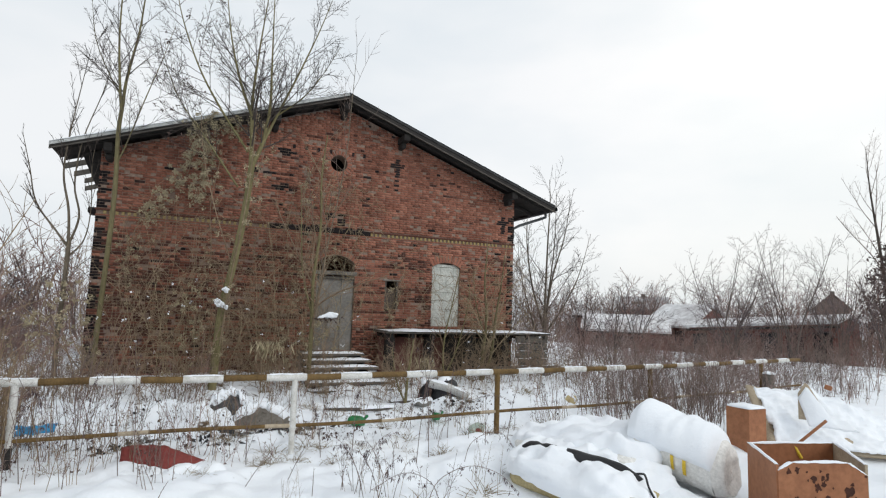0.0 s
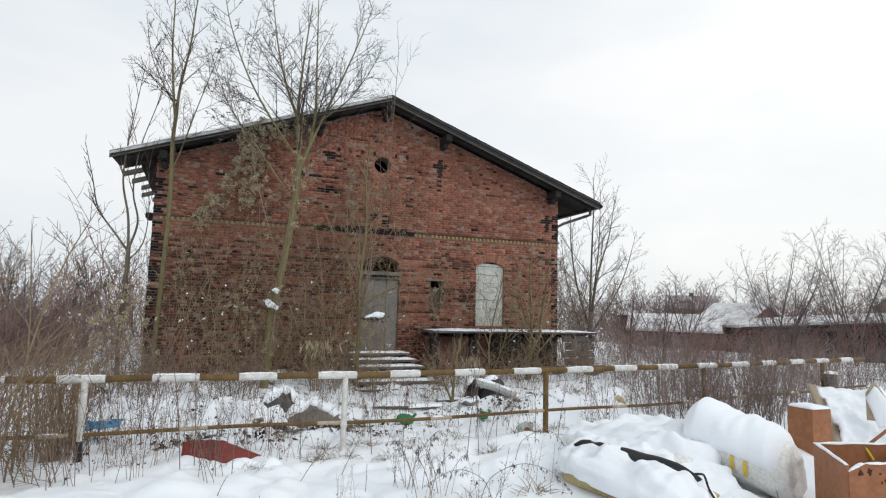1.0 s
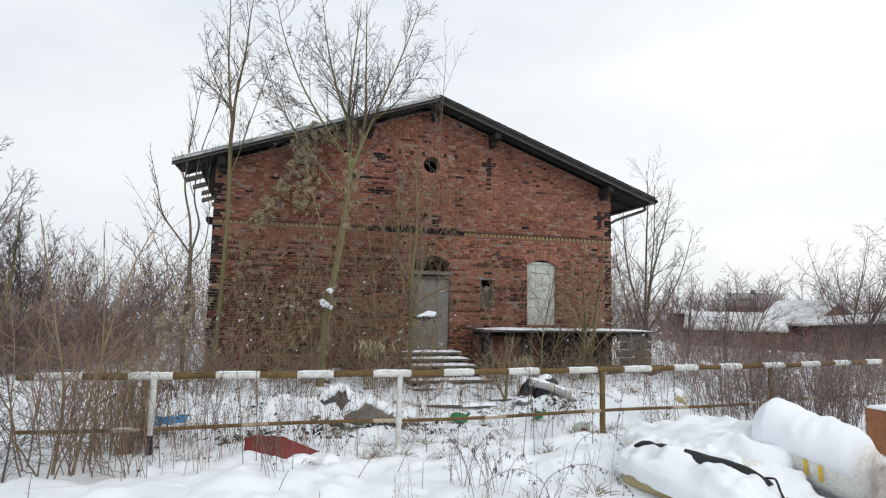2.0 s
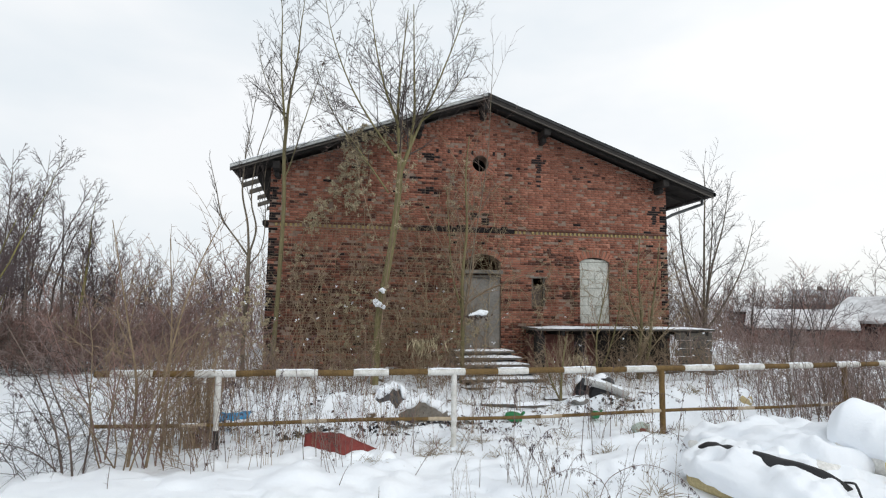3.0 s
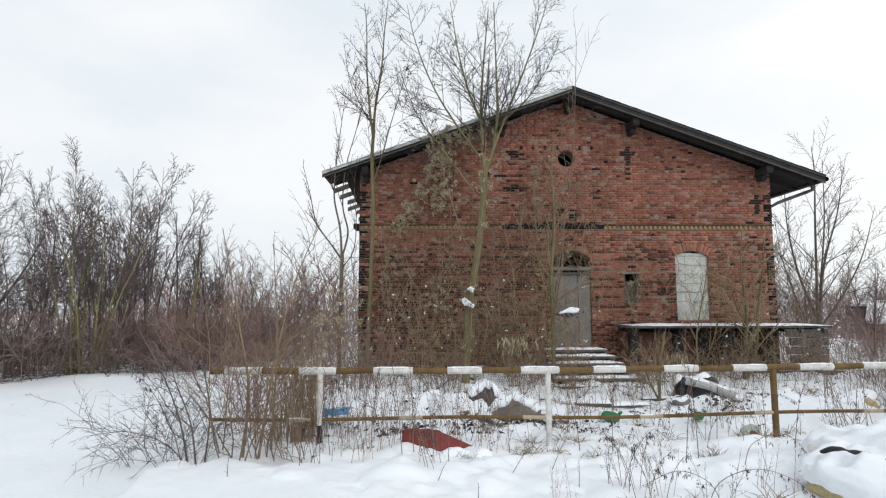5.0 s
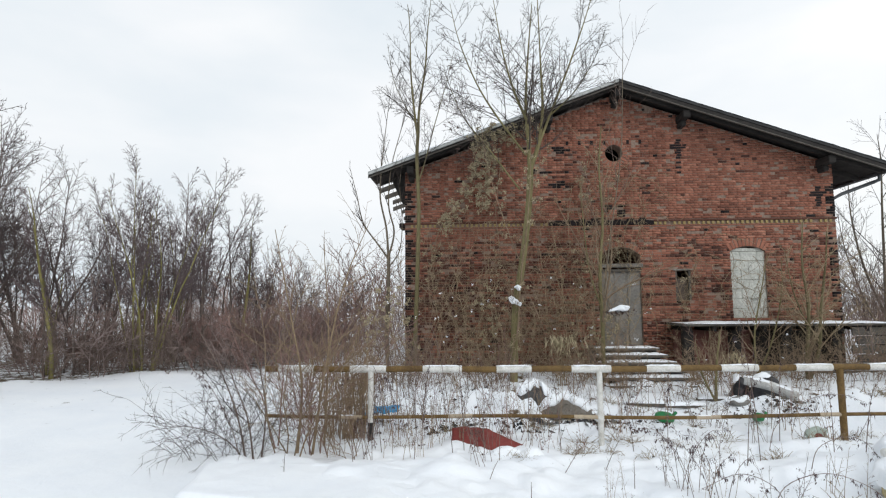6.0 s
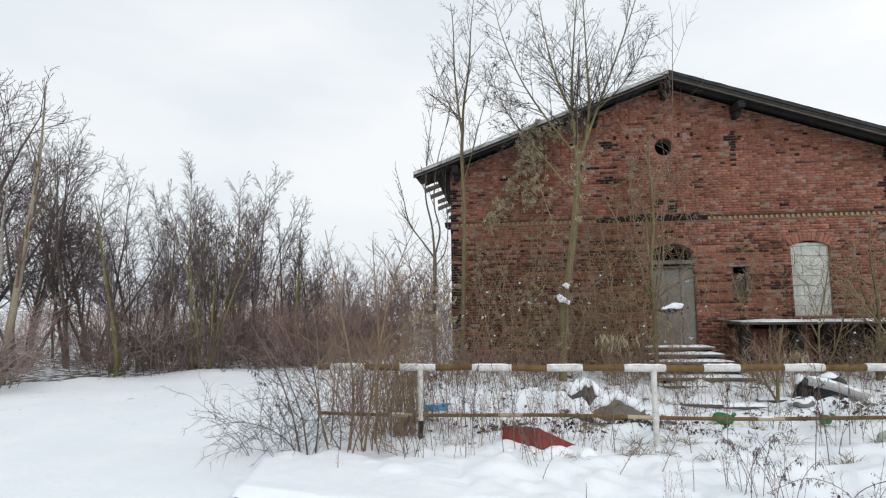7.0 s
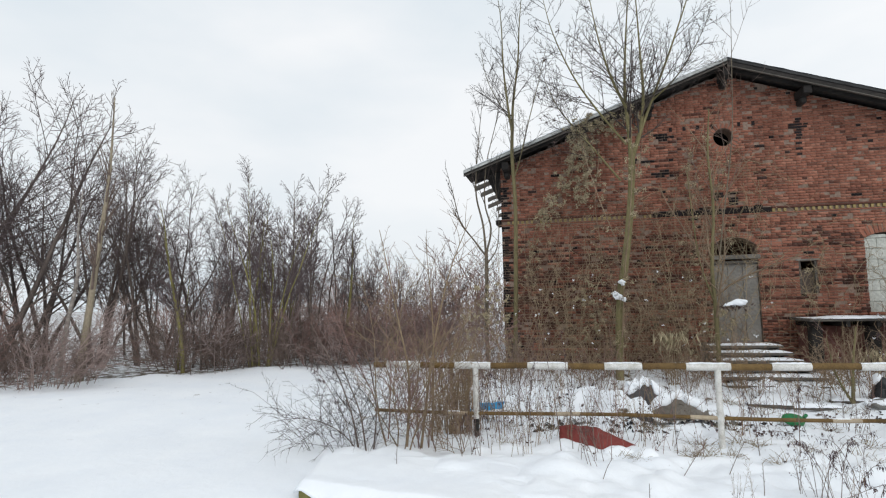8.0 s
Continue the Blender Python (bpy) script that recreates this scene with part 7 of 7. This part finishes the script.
# tall stalks and arching stalks with withered leaves hanging from them
def hanging_leaves(rng, at, length, width):
    """Narrow limp leaves hanging down from the points."""
    n = len(at)
    w = rng.uniform(0, 2 * np.pi, n)
    side = np.stack([np.cos(w), np.sin(w), np.zeros(n)], -1) * (width * rng.uniform(0.6, 1.3, n))[:, None]
    out = np.stack([-np.sin(w), np.cos(w), np.zeros(n)], -1)
    L = (length * rng.uniform(0.5, 1.4, n))[:, None]
    down = unit(np.stack([rng.normal(0, 0.35, n), rng.normal(0, 0.35, n), -np.ones(n)], -1))
    mid = at + down * L * 0.5 + out * L * 0.18
    V = np.stack([at, mid - side, mid + side, at + down * L], 1).reshape(-1, 3)
    i = np.arange(n)[:, None] * 4
    return V, np.concatenate([i + [0, 1, 2], i + [1, 3, 2]])


def stalk(name, label, path, seed, at, clusters, r=0.0045, first=0.35, length=0.05, group="stalks with withered leaves"):
    rng = np.random.RandomState(seed)
    ob = thing(name, label, "weed", (at[0], at[1], gz(*at)), group)
    st = stem(path, r, r * 0.45, 5)
    twigs = branch_out(rng, st, [(5, 0.3, 0.98, 45, 15, 0.16, 0.6, 3, 0.14, -0.04, 3, 0.0018)])
    V, F = tubes([st] + twigs)
    part("stem", fast_mesh("stem", V, F), M_TWIG, ob)
    if clusters:
        q = np.concatenate([st[0][0], twigs[0][0].reshape(-1, 3)])
        lo = int(len(st[0][0]) * first)
        i = np.repeat(rng.randint(lo, len(q), clusters), 3)
        V, T = hanging_leaves(rng, q[i] + rng.normal(0, 0.008, (len(i), 3)), length, 0.0048)
        tagged(part("withered_leaves", fast_mesh("withered_leaves", V, tris=T), M_PURPLE_LEAF, ob), kind="stuff")
    return ob


def plume(at, count, seed, length):
    """A drooping tuft of long withered straw leaves."""
    rng = np.random.RandomState(seed)
    ob = thing("withered_plume", "drooping tuft of pale withered leaves before the building", "weed", (at[0], at[1], gz(at[0], at[1])), "withered plumes")
    top = at[2] - ob.location.z
    stems = [stem([(0.04 * k, 0, -0.05), (0.05 * k, 0, top * 0.6), (0.09 * k, 0, top)], 0.008, 0.005, 5) for k in (-2, -1, 0, 1, 2)]
    V, F = tubes(stems)
    part("stem", fast_mesh("stem", V, F), M_STRAW, ob)
    c = np.stack([rng.normal(0, 0.15, count), rng.normal(0, 0.08, count), top - np.abs(rng.normal(0, 0.12, count))], -1)
    V, T = hanging_leaves(rng, c, length, 0.014)
    tagged(part("leaves", fast_mesh("leaves", V, tris=T), M_FLUFF, ob, "pale limp leaves"), kind="stuff")


plume((-1.86, -2.3, 1.35), 90, 401, 0.26)
plume((1.75, -2.3, 0.98), 70, 402, 0.24)

ARCH = "arching dead stalk with withered hanging leaves"
stalk("arching_stalk", ARCH, [(0, 0, -0.05), (0.15, 0, 0.26), (0.5, -0.05, 0.40), (0.85, -0.1, 0.30), (1.1, -0.12, 0.08)], 171, (-0.95, -9.0), 26)
stalk("arching_stalk", ARCH, [(0, 0, -0.05), (0.1, 0, 0.22), (0.35, -0.05, 0.36), (0.6, 0.0, 0.30), (0.8, 0.05, 0.10)], 172, (0.0, -8.0), 22)
stalk("arching_stalk", ARCH, [(0, 0, -0.05), (-0.15, 0, 0.25), (-0.45, 0.05, 0.36), (-0.8, 0.1, 0.2)], 173, (-0.7, -8.9), 18)
stalk("arching_stalk", ARCH, [(0, 0, -0.05), (-0.02, 0, 0.5), (0.1, 0.0, 0.95), (0.2, 0.05, 0.85), (0.25, 0.05, 0.55)], 174, (-5.15, -6.7), 40)
stalk("arching_stalk", ARCH, [(0, 0, -0.05), (-0.15, 0.0, 0.4), (-0.5, 0.1, 0.9), (-0.8, 0.2, 1.1)], 175, (-6.95, -7.0), 50, 0.007)
stalk("arching_stalk", ARCH, [(0, 0, -0.05), (0.1, 0, 0.3), (0.45, 0, 0.62), (0.95, 0.05, 0.72), (1.3, 0.05, 0.62)], 176, (0.1, -6.9), 30)
rng = np.random.RandomState(177)
# a leafy clump in the open snow
for k in range(10):
    w, ln = rng.uniform(0, 6.28), rng.uniform(0.45, 0.85)
    dx, dy = math.cos(w) * ln * rng.uniform(0.2, 0.75), math.sin(w) * ln * 0.4
    stalk("leafy_stalk", "dry stalk with dark withered hanging leaves in the snow", [(0, 0, -0.05), (dx * 0.3, dy * 0.3, ln * 0.45), (dx * 0.75, dy * 0.75, ln * 0.8), (dx * 1.1, dy, ln * 0.85)], 300 + k, (-1.42 + rng.normal(0, 0.16), -8.55 + rng.normal(0, 0.15)), 9 if k % 2 else 16, 0.0036)
for k, (x, y, h) in enumerate(((-4.05, -6.9, 1.75), (-3.9, -6.75, 1.6), (-4.5, -6.7, 1.2), (-5.6, -6.9, 1.5), (-4.9, -6.5, 1.3), (-2.6, -6.9, 1.0), (-0.55, -7.7, 1.25), (-0.2, -7.3, 1.55), (0.75, -7.2, 0.9), (1.0, -7.4, 0.8), (-1.2, -6.9, 1.0), (-3.0, -6.6, 0.9), (-5.0, -7.0, 0.9), (0.4, -6.6, 1.1), (-1.6, -6.75, 0.8), (2.2, -6.9, 0.7))):
    lx = rng.normal(0, 0.10) * h
    stalk("leafy_stalk", "tall thin dry stalk standing in the snow", [(0, 0, -0.05), (lx * 0.4, 0, h * 0.4), (lx, 0.03, h * 0.75), (lx * 1.7, 0.05, h)], 330 + k, (x, y), (0, 12, 22, 8)[k % 4], 0.0055, 0.3, 0.055)
for k, (x, y, h) in enumerate(((-3.45, -7.5, 0.42), (-2.7, -7.7, 0.36), (-2.2, -7.6, 0.40), (-5.2, -7.9, 0.30), (-4.5, -7.6, 0.25), (-2.0, -8.2, 0.30), (-3.6, -8.1, 0.2), (-5.9, -8.3, 0.25), (-1.6, -8.0, 0.35), (-3.2, -8.9, 0.22))):
    lx = rng.choice([-0.05, 0.35, 0.5, 0.02]) * h * 1.6
    stalk("bare_stick", "short bare dry stalk poking out of the snow", [(0, 0, -0.05), (lx * 0.5, 0, h * 0.5), (lx, 0.02, h)], 360 + k, (x, y), 0, 0.0048, group="short bare stalks")

# ---- the right-hand distance ----
RT = [(14, 0.18, 0.96, 36, 10, 0.36, 0.40, 7, 0.045, 0.025, 4, 0.0078), (7, 0.22, 0.95, 40, 12, 0.42, 0.55, 4, 0.06, 0.01, 3, 0.0063), (2, 0.3, 0.9, 42, 12, 0.44, 0.7, 2, 0.05, 0.0, 3, 0.0052)]
rng = np.random.RandomState(180)
o = (10.0, 5.0, gz(10.0, 5.0))
st = [stem([(0, 0, -0.3), (0.1, 0, 2.0), (0.2, 0, 4.5), (0.3, 0, 6.4), (0.25, 0, 7.4)], 0.062, 0.009, 7), stem([(0.1, 0, 1.2), (0.6, 0.2, 3.2), (1.2, 0.2, 5.0), (1.5, 0.2, 6.6)], 0.05, 0.008, 6),
      stem([(0.1, 0, 1.0), (-0.4, 0.2, 2.8), (-0.7, 0.2, 4.6), (-0.7, 0.2, 6.2)], 0.05, 0.008, 6), stem([(0.1, 0, 0.8), (0.9, -0.2, 2.0), (1.7, -0.2, 3.4), (2.3, -0.2, 5.2)], 0.045, 0.007, 6), stem([(0.0, 0, 0.3), (-0.7, -0.2, 1.6), (-1.2, -0.2, 3.2), (-1.4, -0.2, 4.6)], 0.04, 0.007, 6), stem([(0.1, 0, 0.3), (0.45, 0.3, 2.2), (0.75, 0.3, 4.6), (0.85, 0.3, 7.0)], 0.05, 0.008, 6)]
tree("roadside_tree", "bare upright tree behind the corner of the building", o, st + merge([branch_out(rng, x, RT) for x in st]), M_BARK, M_TWIG_DARK, 6)
st = [stem([(0, 0, -0.3), (-0.3, 0, 3.5), (-0.9, 0, 7.0), (-1.5, 0, 10.0), (-1.7, 0, 12.3)], 0.13, 0.012, 7), stem([(-0.2, 0, 2.5), (0.8, 0, 5.0), (1.6, 0, 7.5), (2.0, 0, 9.5)], 0.07, 0.010, 6)]
tree("roadside_tree", "tall bare tree beyond the scrub", (32.4, 3.8, gz(32.4, 3.8)), st + merge([branch_out(rng, x, RT) for x in st]), M_BARK_DARK, M_TWIG, 2)
rng = np.random.RandomState(179)
st = [stem([(0, 0, -0.3), (0.1, 0, 2.0), (0.0, 0, 4.5), (0.2, 0, 6.5)], 0.09, 0.010, 6), stem([(0, 0, 0.6), (0.9, 0, 2.2), (1.4, 0, 4.2), (1.5, 0, 5.6)], 0.06, 0.008, 6), stem([(0, 0, 0.6), (-0.8, -0.3, 2.0), (-1.2, -0.3, 3.6), (-1.1, -0.3, 5.0)], 0.06, 0.008, 6)]
grown = [branch_out(rng, x, RT) for x in st]
oak = tree("leafy_tree", "dark tree still holding its brown withered leaves", (30.4, 3.0, gz(30.4, 3.0)), st + merge(grown), M_BARK_DARK, M_TWIG, 3)
tips = np.concatenate([x[2][0][:, -1] for x in grown] + [x[1][0][:, -1] for x in grown])
V, T = leaves(rng, np.repeat(tips[rng.rand(len(tips)) < 0.8], 3, 0), 0.10, 0.14)
tagged(part("leaves", fast_mesh("leaves", V, tris=T), M_SEED, oak, "dark brown withered leaves"), kind="stuff")
for k, (x, y, h, seed) in enumerate(((18.2, 3.2, 5.6, 181), (20.0, 4.2, 6.3, 182), (22.2, 2.6, 6.4, 183), (24.2, 4.6, 6.0, 184), (26.4, 3.0, 6.0, 185), (15.5, 5.5, 4.2, 186), (13.6, 7.0, 3.9, 187), (17.0, 1.5, 4.6, 188), (28.5, 5.0, 5.2, 189), (12.0, 3.0, 3.2, 190), (25.5, 0.5, 4.6, 191), (29.5, 1.0, 6.5, 192), (32.0, 6.0, 6.8, 193))):
    rng = np.random.RandomState(seed)
    st = []
    for j in range(5):
        w = rng.uniform(0, 6.28)
        dx, dy, f = math.cos(w) * h * rng.uniform(0.1, 0.4), math.sin(w) * h * 0.25, rng.uniform(0.6, 1.0)
        st.append(stem([(0, 0, -0.2), (dx * 0.25, dy * 0.25, h * f * 0.35), (dx * 0.7, dy * 0.7, h * f * 0.7), (dx, dy, h * f)], 0.035, 0.007, 4))
    tree("scrub_tree", "small bare many-stemmed tree in the scrub", (x, y, gz(x, y)), st + merge([branch_out(rng, q, [(7, 0.22, 0.97, 42, 12, 0.42, 0.5, 5, 0.06, 0.015, 3, 0.0085), (6, 0.2, 0.98, 45, 12, 0.46, 0.65, 3, 0.07, 0.01, 3, 0.0068), (3, 0.25, 0.97, 46, 14, 0.48, 0.75, 1, 0.06, 0.0, 3, 0.0055)]) for q in st]), M_BARK_WOOD, M_TWIG_WOOD, 5, "small trees in the scrub")

# fine-twigged thicket past the corner of the building
me = shrub_mesh("thicket", 189, 12, 0.7, 3.4, 0.016, [(9, 0.25, 0.97, 38, 12, 0.38, 0.55, 5, 0.07, 0.02, 3, 0.0075), (6, 0.2, 0.97, 42, 14, 0.42, 0.65, 3, 0.08, 0.01, 3, 0.006)], M_TWIG, tilt=0.4, jitter=0.08, steps=8)
place("thicket", me, "tall fine-twigged thicket past the corner of the building", [(7.2, 1.6), (8.2, 3.4, 0.9), (6.7, 4.2, 1.1), (9.6, 6.0), (7.6, 6.4, 1.1)], group="thicket past the corner", seed=188)

# thin brush right behind the barrier
SH_BRUSH = [(5, 0.25, 0.98, 40, 16, 0.36, 0.6, 2, 0.14, 0.03, 3, 0.0048), (2, 0.2, 1.0, 46, 16, 0.45, 0.7, 1, 0.16, 0.0, 3, 0.004)]
BRUSH = [shrub_mesh("brush", 190 + k, 20, 1.0, 1.6, 0.011, SH_BRUSH, (M_UNDER, M_TWIG)[k], tilt=0.28, jitter=0.09) for k in range(2)]
rng = np.random.RandomState(191)
for k in range(2):
    spots = [(rng.uniform(4.8, 17), rng.uniform(-5.0, -1.2), rng.uniform(0.45, 0.95)) for _ in range(21)]
    spots += [(rng.uniform(4.2, 9.5), rng.uniform(-6.9, -5.3), rng.uniform(0.6, 0.95)) for _ in range(7)]
    place("brush", BRUSH[k], "thin leafless brush behind the barrier", spots, "brush", "brush behind the barrier", 192 + k, kind="stuff")


def shed(name, label, x0, x1, y0, y1, base, eave, ridge, windows, skin=None):
    """A low brick building with a snow-covered gable roof, its ridge along x."""
    ob = thing(name, label, "building", ((x0 + x1) / 2, (y0 + y1) / 2, base))
    ym = (y0 + y1) / 2
    bm = bmesh.new()
    prof = [(y0, base), (y1, base), (y1, eave), (ym, ridge - 0.15), (y0, eave)]
    ends = [[bm.verts.new((x, y, z)) for y, z in prof] for x in (x0, x1)]
    for k in range(5):
        bm.faces.new((ends[0][k], ends[0][(k + 1) % 5], ends[1][(k + 1) % 5], ends[1][k]))
    bm.faces.new(ends[0][::-1])
    bm.faces.new(ends[1])
    bmesh.ops.recalc_face_normals(bm, faces=bm.faces[:])
    wall = part("wall", local(ob, bm), skin or M_FAR_BRICK, ob)
    for sgn, ye in ((-1, y0 - 0.4), (1, y1 + 0.4)):
        bm = bmesh.new()
        drop = (ridge - eave) / (ym - y0) * 0.4
        vs = [bm.verts.new((x, y, z + t)) for t in (0, 0.16) for x, y, z in ((x0 - 0.3, ym, ridge), (x1 + 0.3, ym, ridge), (x1 + 0.3, ye, eave - drop), (x0 - 0.3, ye, eave - drop))]
        for f in ((0, 1, 2, 3), (7, 6, 5, 4), (0, 4, 5, 1), (1, 5, 6, 2), (2, 6, 7, 3), (3, 7, 4, 0)):
            bm.faces.new([vs[j] for j in f])
        bmesh.ops.recalc_face_normals(bm, faces=bm.faces[:])
        part("roof_slope", local(ob, bm), M_ROOF_SNOW, ob, "snow-covered roof slope")
    part("fascia", local(ob, box_mesh((x0 - 0.3, y0 - 0.36, eave - 0.30), (x1 + 0.3, y0 - 0.31, eave - 0.16))), M_DARKWOOD, ob)
    for k in range(windows):
        x = x0 + (x1 - x0) * (k + 0.5) / windows
        w = part("window", local(ob, box_mesh((x - 0.5, y0 - 0.03, base + 0.9), (x + 0.5, y0 + 0.02, eave - 0.5))), M_GLASS, ob)
    return ob


def shed_on(name, label, p, q, depth, base, eave, ridge, windows, skin=None):
    """A shed whose front eave runs from p to q on the plan."""
    p, q = Vector(p), Vector(q)
    d = (q - p).normalized()
    c = (p + q) / 2 + Vector((-d.y, d.x)) * depth / 2
    h = (q - p).length / 2
    ob = shed(name, label, c.x - h, c.x + h, c.y - depth / 2, c.y + depth / 2, base, eave, ridge, windows, skin)
    ob.rotation_euler = (0, 0, math.atan2(d.y, d.x))
    return ob


shed_on("brick_shed", "low red-brick shed with a snow-covered roof", (24.4, 20.6), (28.8, 16.6), 5.0, -2.6, 0.95, 1.95, 3)
shed_on("brick_shed", "red-brick shed with a bare gable and a snowy roof", (32.4, 22.4), (32.2, 17.4), 4.4, -2.6, 1.45, 2.95, 2)
long_shed = shed_on("brick_shed", "long low red-brick shed with a snowy roof", (29.3, 14.7), (31.4, 5.9), 4.0, -2.6, 1.72, 2.12, 6)
long_shed.rotation_euler = (0, radians(-4.0), long_shed.rotation_euler[2])
shed_on("brick_shed", "small square brick building with a snowy top", (33.0, 33.0), (34.5, 31.6), 2.2, -2.6, 1.95, 2.2, 1)


def villa(name, p, q, base, d, eave, ridge, skin, label):
    ob = shed_on(name, label, p, q, d, base, eave, ridge, 3, skin)
    c = ob.location
    for ch in ob.children:
        if ch.name.startswith("roof_slope"):
            ch.data.materials[0] = M_THIN_SNOW if skin == M_PLASTER else M_HAZY_HOUSE
    part("chimney", local(ob, box_mesh((c.x - 0.3, c.y - 0.2, ridge - 1.0), (c.x + 0.3, c.y + 0.4, ridge + 0.55))), M_GREYWOOD, ob)
    if skin != M_PLASTER:
        return
    part("dormer", local(ob, box_mesh((c.x - 1.6, c.y - d * 0.36, eave - 0.2), (c.x + 0.2, c.y, eave + (ridge - eave) * 0.62), 0.1)), skin, ob)


villa("distant_house", (53.0, 49.0), (57.6, 44.6), -2.6, 6, 3.0, 4.6, M_PLASTER, "distant pale house with a steep thinly snowed roof")
villa("distant_house", (86.0, 42.2), (80.3, 38.6), -2.6, 4.2, 4.0, 6.0, M_HAZY_HOUSE, "distant dark-brown house among the trees")

# far woods along the horizon
FARW = [shrub_mesh("far_wood", 200 + k, 11, 2.6, 5.0, 0.030, [(6, 0.2, 0.98, 38, 12, 0.42, 0.6, 2, 0.08, 0.02, 3, 0.018), (3, 0.2, 1.0, 42, 14, 0.46, 0.7, 1, 0.08, 0.01, 3, 0.014)], (M_TWIG, M_TWIG_RED)[k], tilt=0.3, jitter=0.08) for k in range(2)]
rng = np.random.RandomState(203)
for k in range(2):
    spots = [(x, rng.uniform(40, 72), rng.uniform(1.0, 1.5)) for x in np.linspace(24, 125, 18) + rng.normal(0, 1.5, 18)]
    spots += [(rng.uniform(16, 30), rng.uniform(3, 12), rng.uniform(0.30, 0.44)) for _ in range(9)]
    for _ in range(30):
        w, d = radians(rng.uniform(22, 56)), rng.uniform(58, 80)
        spots.append((-3.4 + d * math.cos(w), -14.8 + d * math.sin(w), rng.uniform(1.0, 1.4)))
    spots += [(rng.uniform(26, 40), rng.uniform(1.5, 7.5), rng.uniform(0.65, 0.95)) for _ in range(7)]
    spots += [(rng.uniform(60, 76), rng.uniform(24, 36), rng.uniform(1.1, 1.5)) for _ in range(6)]
    spots += [(rng.uniform(-34, -4), rng.uniform(15, 30), rng.uniform(0.7, 1.05)) for _ in range(18)]
    spots += [(rng.uniform(-48, -32), rng.uniform(-22, 14), rng.uniform(1.0, 1.4)) for _ in range(8)]
    place("far_wood", FARW[k], "bare brown woods in the distance", spots, "woods", "woods in the distance", 204 + k, kind="stuff")

# thin tangle behind the barrier's left end
rng = np.random.RandomState(210)
spots = [(rng.uniform(-6.6, -4.4), rng.uniform(-5.6, -3.6), rng.uniform(0.45, 0.75)) for _ in range(4)] + [(rng.uniform(-6.4, -3.2), rng.uniform(-3.6, -2.8), rng.uniform(0.5, 0.8)) for _ in range(5)]
place("brush", BRUSH[1], "thin leafless brush behind the barrier", spots, "brush", "brush behind the barrier", 211, kind="stuff")
